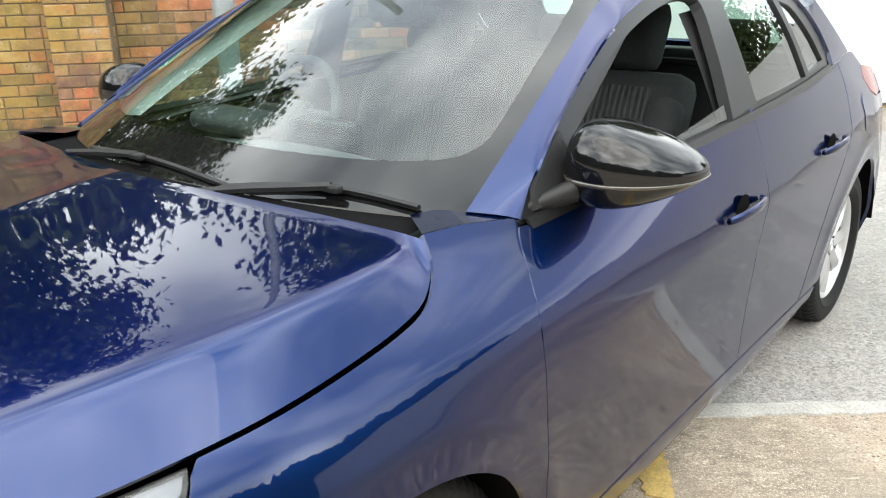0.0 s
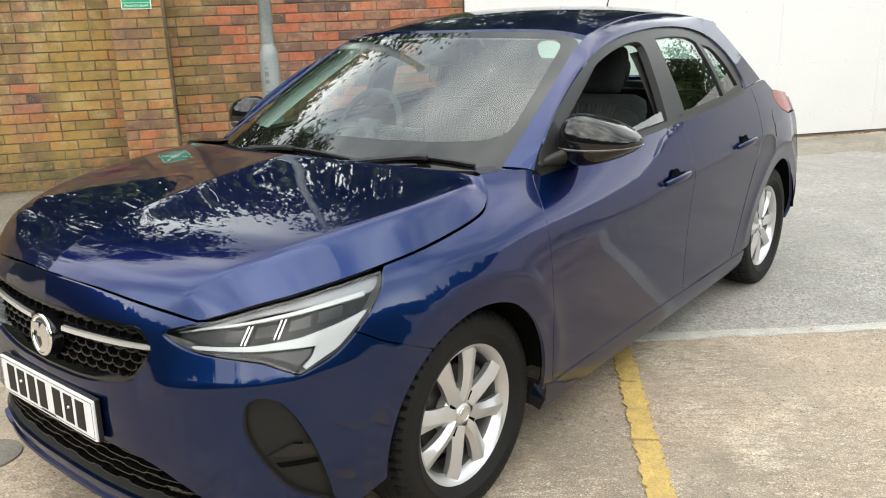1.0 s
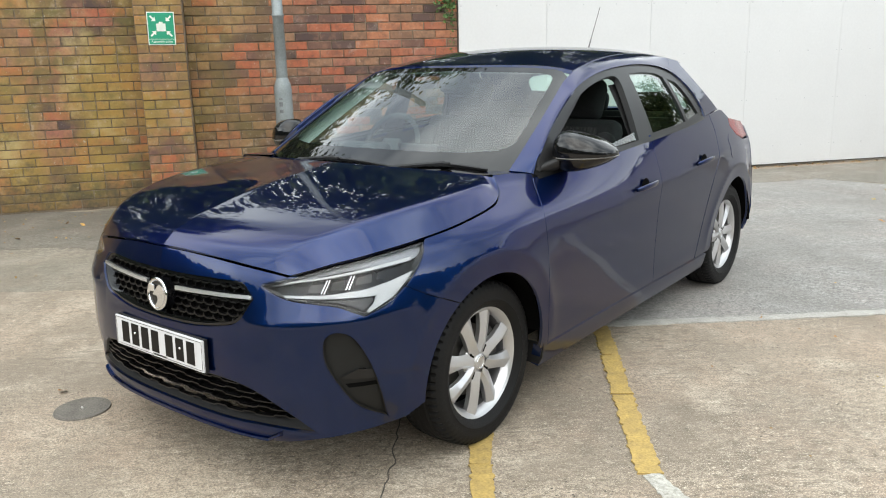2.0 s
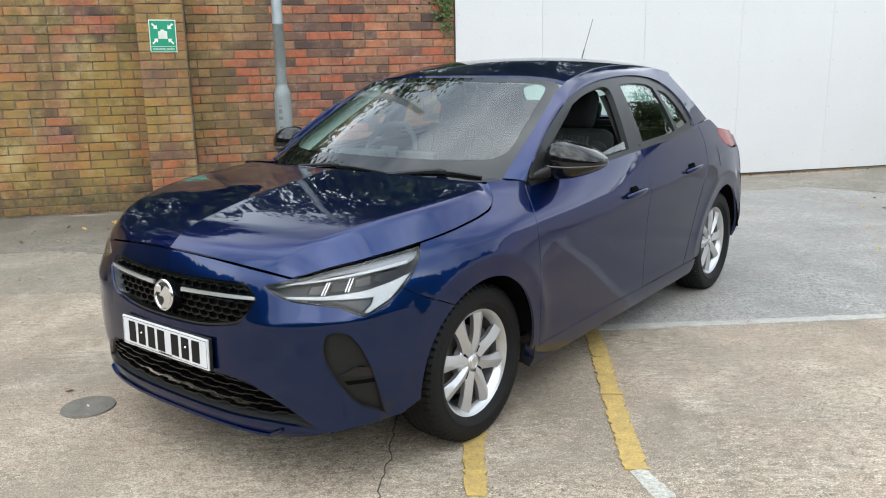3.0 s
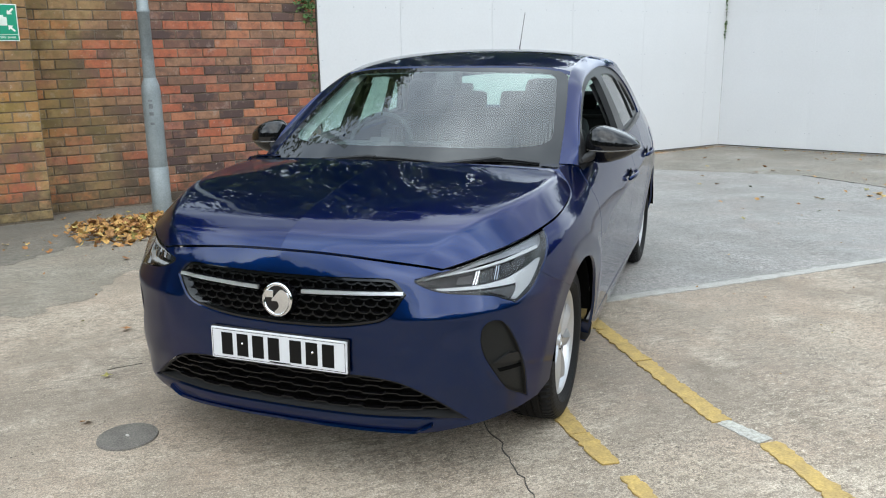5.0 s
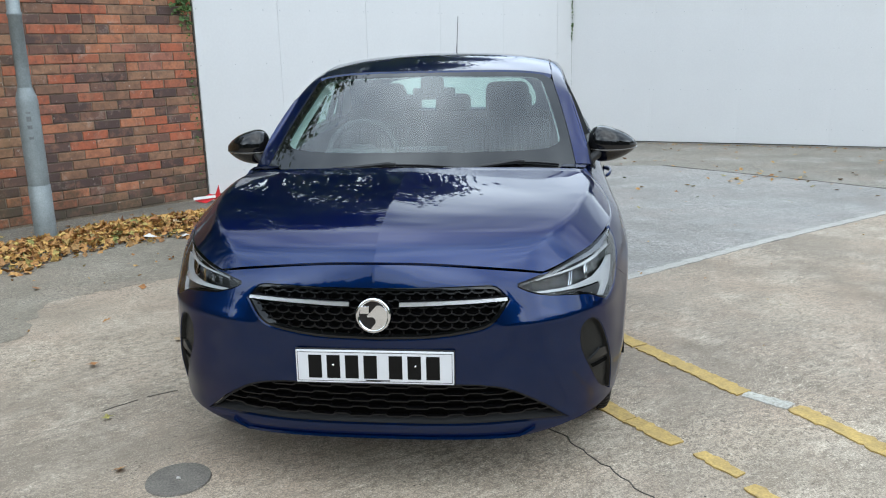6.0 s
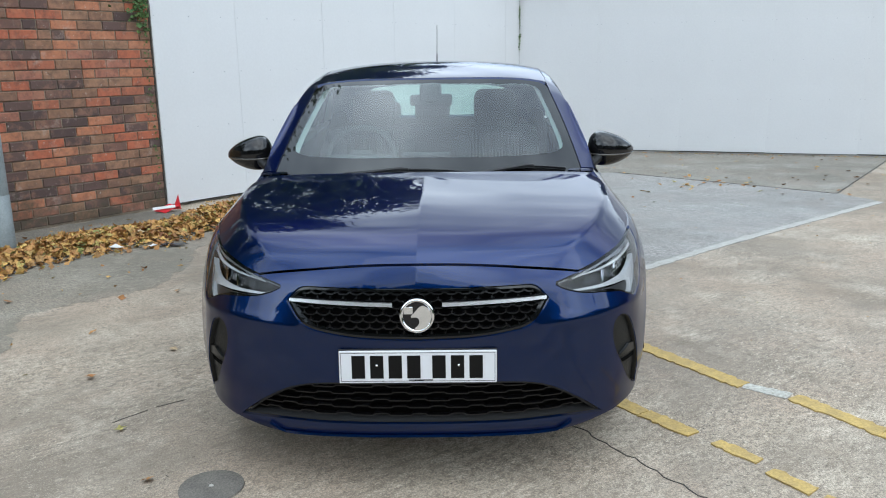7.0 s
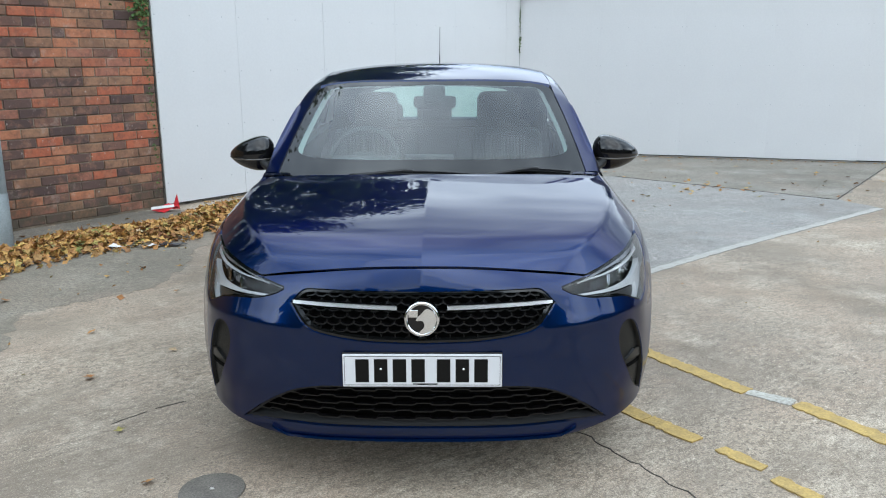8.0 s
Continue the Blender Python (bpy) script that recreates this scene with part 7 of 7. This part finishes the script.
# ---- bricks: shared pieces for the stretch that the camera passes nearest, the rest joined ----
def brick_material(name, island):
    m = bpy.data.materials.new(name)
    m.use_nodes = True
    n, l = m.node_tree.nodes, m.node_tree.links
    b = n["Principled BSDF"]
    src = n.new("ShaderNodeNewGeometry").outputs["Random Per Island"] if island else n.new("ShaderNodeObjectInfo").outputs["Random"]
    ramp = n.new("ShaderNodeValToRGB")
    ramp.color_ramp.interpolation = "CONSTANT"
    tones = [(0.0, (0.070, 0.042, 0.040)), (0.14, (0.36, 0.115, 0.062)), (0.25, (0.24, 0.125, 0.075)), (0.35, (0.105, 0.060, 0.052)), (0.46, (0.41, 0.115, 0.058)), (0.56, (0.29, 0.155, 0.092)), (0.67, (0.16, 0.080, 0.060)), (0.77, (0.33, 0.130, 0.085)), (0.87, (0.21, 0.110, 0.070)), (0.94, (0.43, 0.165, 0.085))]
    while len(ramp.color_ramp.elements) < len(tones):
        ramp.color_ramp.elements.new(0.5)
    for e, (p, c) in zip(ramp.color_ramp.elements, tones):
        e.position, e.color = p, (*c, 1)
    l.new(src, ramp.inputs["Fac"])
    g = n.new("ShaderNodeNewGeometry")

    def tex(scale, detail=5, rough=0.6):
        t = n.new("ShaderNodeTexNoise")
        t.inputs["Scale"].default_value, t.inputs["Detail"].default_value, t.inputs["Roughness"].default_value = scale, detail, rough
        l.new(g.outputs["Position"], t.inputs["Vector"])
        return t.outputs["Fac"]

    def span(v, a, c, lo, hi):
        r = n.new("ShaderNodeMapRange")
        for key, x in (("From Min", a), ("From Max", c), ("To Min", lo), ("To Max", hi)):
            r.inputs[key].default_value = x
        l.new(v, r.inputs["Value"])
        return r.outputs["Result"]

    def times(a, c):
        r = n.new("ShaderNodeMath")
        r.operation = "MULTIPLY"
        l.new(a, r.inputs[0])
        l.new(c, r.inputs[1])
        return r.outputs["Value"]

    def mix(f, c1, c2):
        r = n.new("ShaderNodeMixRGB")
        l.new(f, r.inputs["Fac"])
        for key, c in (("Color1", c1), ("Color2", c2)):
            if isinstance(c, tuple):
                r.inputs[key].default_value = (*c, 1)
            else:
                l.new(c, r.inputs[key])
        return r.outputs["Color"]
    place = n.new("ShaderNodeVectorMath")
    place.operation = "DOT_PRODUCT"
    place.inputs[1].default_value = (0.613, 0.790, 0.0)
    l.new(g.outputs["Position"], place.inputs[0])
    along = span(place.outputs["Value"], 0.35, -1.1, 0.0, 1.0)
    moss = times(span(tex(1.5, 6, 0.65), 0.36, 0.60, 0.0, 0.80), along)
    col = mix(span(tex(40, 4), 0.35, 0.75, 0.0, 0.40), ramp.outputs["Color"], (0.08, 0.056, 0.04))
    col = mix(span(tex(11, 5, 0.7), 0.46, 0.66, 0.0, 0.55), col, (0.085, 0.050, 0.040))
    col = mix(span(tex(7.3, 5, 0.65), 0.34, 0.48, 0.35, 0.0), col, (0.40, 0.20, 0.12))
    col = mix(moss, col, (0.30, 0.20, 0.045))
    col = mix(times(span(tex(3.1, 6, 0.7), 0.50, 0.66, 0.0, 0.75), along), col, (0.112, 0.1, 0.036))
    col = mix(times(span(tex(1.9, 7, 0.7), 0.54, 0.68, 0.0, 0.65), along), col, (0.448, 0.344, 0.16))
    col = mix(span(tex(6, 7, 0.72), 0.58, 0.72, 0.0, 0.60), col, (0.40, 0.31, 0.26))
    col = mix(span(tex(23, 5, 0.75), 0.63, 0.70, 0.0, 0.7), col, (0.46, 0.42, 0.37))
    col = mix(span(tex(17, 6, 0.7), 0.58, 0.70, 0.0, 0.55), col, (0.068, 0.0496, 0.0384))
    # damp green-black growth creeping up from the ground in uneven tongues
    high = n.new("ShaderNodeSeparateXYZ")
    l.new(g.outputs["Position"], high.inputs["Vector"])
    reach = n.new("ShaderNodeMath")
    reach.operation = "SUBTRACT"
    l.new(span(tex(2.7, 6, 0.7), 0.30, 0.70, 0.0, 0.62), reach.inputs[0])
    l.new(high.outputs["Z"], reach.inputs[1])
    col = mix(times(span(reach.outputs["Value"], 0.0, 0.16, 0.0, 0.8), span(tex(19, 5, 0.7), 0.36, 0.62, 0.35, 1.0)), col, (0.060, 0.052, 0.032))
    l.new(col, b.inputs["Base Color"])
    b.inputs["Roughness"].default_value = 0.88
    bp = n.new("ShaderNodeBump")
    bp.inputs["Strength"].default_value, bp.inputs["Distance"].default_value = 0.5, 0.004
    l.new(tex(90, 5), bp.inputs["Height"])
    l.new(bp.outputs["Normal"], b.inputs["Normal"])
    return m


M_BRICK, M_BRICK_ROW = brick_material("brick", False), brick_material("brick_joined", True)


def brick_mesh(name, length, height, depth, material):
    bm = bmesh.new()
    add_box(bm, -length / 2, 0, -height / 2, length / 2, depth, height / 2)
    front = [e for e in bm.edges if all(abs(v.co.y) < 1e-6 for v in e.verts)]
    bmesh.ops.bevel(bm, geom=front, offset=0.005, segments=1, affect="EDGES")
    me = bpy.data.meshes.new(name)
    bm.to_mesh(me)
    bm.free()
    me.materials.append(material)
    return me


JOINT, TALL = 0.009, COURSE - 0.009
full, short = brick_mesh("brick", BRICK_L - JOINT, TALL, 0.05, M_BRICK), brick_mesh("brick", BRICK_L / 2 - JOINT, TALL, 0.05, M_BRICK)
rnd = random.Random(21)
rest_co, rest_fa = [], []


def lay(owner, x, y, z, length, single, turn=0.0):
    """One brick with its middle at x along the wall; single: an object of its own."""
    m = YARD @ Matrix.Translation((x, y + rnd.uniform(-0.0035, 0.003), z)) @ Matrix.Rotation(turn + rnd.gauss(0, 0.004), 4, "Z") @ Matrix.Rotation(rnd.gauss(0, 0.004), 4, "Y")
    if single:
        ob = new("brick", full if length > 0.16 else short)
        ob.parent = owner
        ob.matrix_basis = m
    else:
        k, h, a = len(rest_co), TALL / 2, (length - JOINT) / 2
        rest_co.extend(m @ Vector(q) for q in ((-a, 0.004, -h), (a, 0.004, -h), (a, 0.004, h), (-a, 0.004, h), (-a + 0.004, 0, -h + 0.004), (a - 0.004, 0, -h + 0.004), (a - 0.004, 0, h - 0.004), (-a + 0.004, 0, h - 0.004), (-a, 0.05, -h), (a, 0.05, -h), (a, 0.05, h), (-a, 0.05, h)))
        rest_fa.extend(tuple(k + i for i in f) for f in ((4, 5, 6, 7), (0, 1, 5, 4), (1, 2, 6, 5), (2, 3, 7, 6), (3, 0, 4, 7), (8, 9, 1, 0), (9, 10, 2, 1), (10, 11, 3, 2), (11, 8, 0, 3)))


for row in range(26):
    z = 0.02 + COURSE * (row + 0.5)
    x = 0.015 - (BRICK_L / 2 if row % 2 else 0)
    if row % 2:
        lay(wall_brick, 0.015 - BRICK_L / 4, WALL_Y, z, BRICK_L / 2, True)
    while x > -7.5:
        length = BRICK_L
        if rnd.random() < 0.06:
            for q in (0.25, 0.75):
                lay(wall_brick, x - BRICK_L * q, WALL_Y, z, BRICK_L / 2, x > -2.45)
        elif x - length > -2.735 or x < -3.17:
            lay(wall_brick, x - length / 2, WALL_Y, z, length, x > -2.45)
        else:
            for lo, hi in ((x - length, min(x, -3.17)), (max(x - length, -2.735), x)):
                if hi - lo > 0.03:
                    lay(wall_brick, (lo + hi) / 2, WALL_Y, z, hi - lo, False)
        x -= length
for row in range(26):
    z = 0.02 + COURSE * (row + 0.5)
    width = 0.435
    if row % 2:
        cuts = [width / 4, width / 2, width / 4]
    else:
        cuts = [width / 2, width / 2]
    x = -3.17
    for c in cuts:
        lay(wall_pier, x + c / 2, PIER_Y, z, c, False)
        x += c
    for side, turn in ((-3.17, radians(-90)), (-2.735, radians(90))):
        lay(wall_pier, side, PIER_Y + 0.135, z, 0.255, False, turn)
me = bpy.data.meshes.new("brick_rest")
me.from_pydata([tuple(c) for c in rest_co], [], rest_fa)
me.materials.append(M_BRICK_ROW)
ob = new("brick_rest", me)
ob.parent = wall_brick
tagged(ob, "mossy brown and red bricks of the wall", kind="stuff")
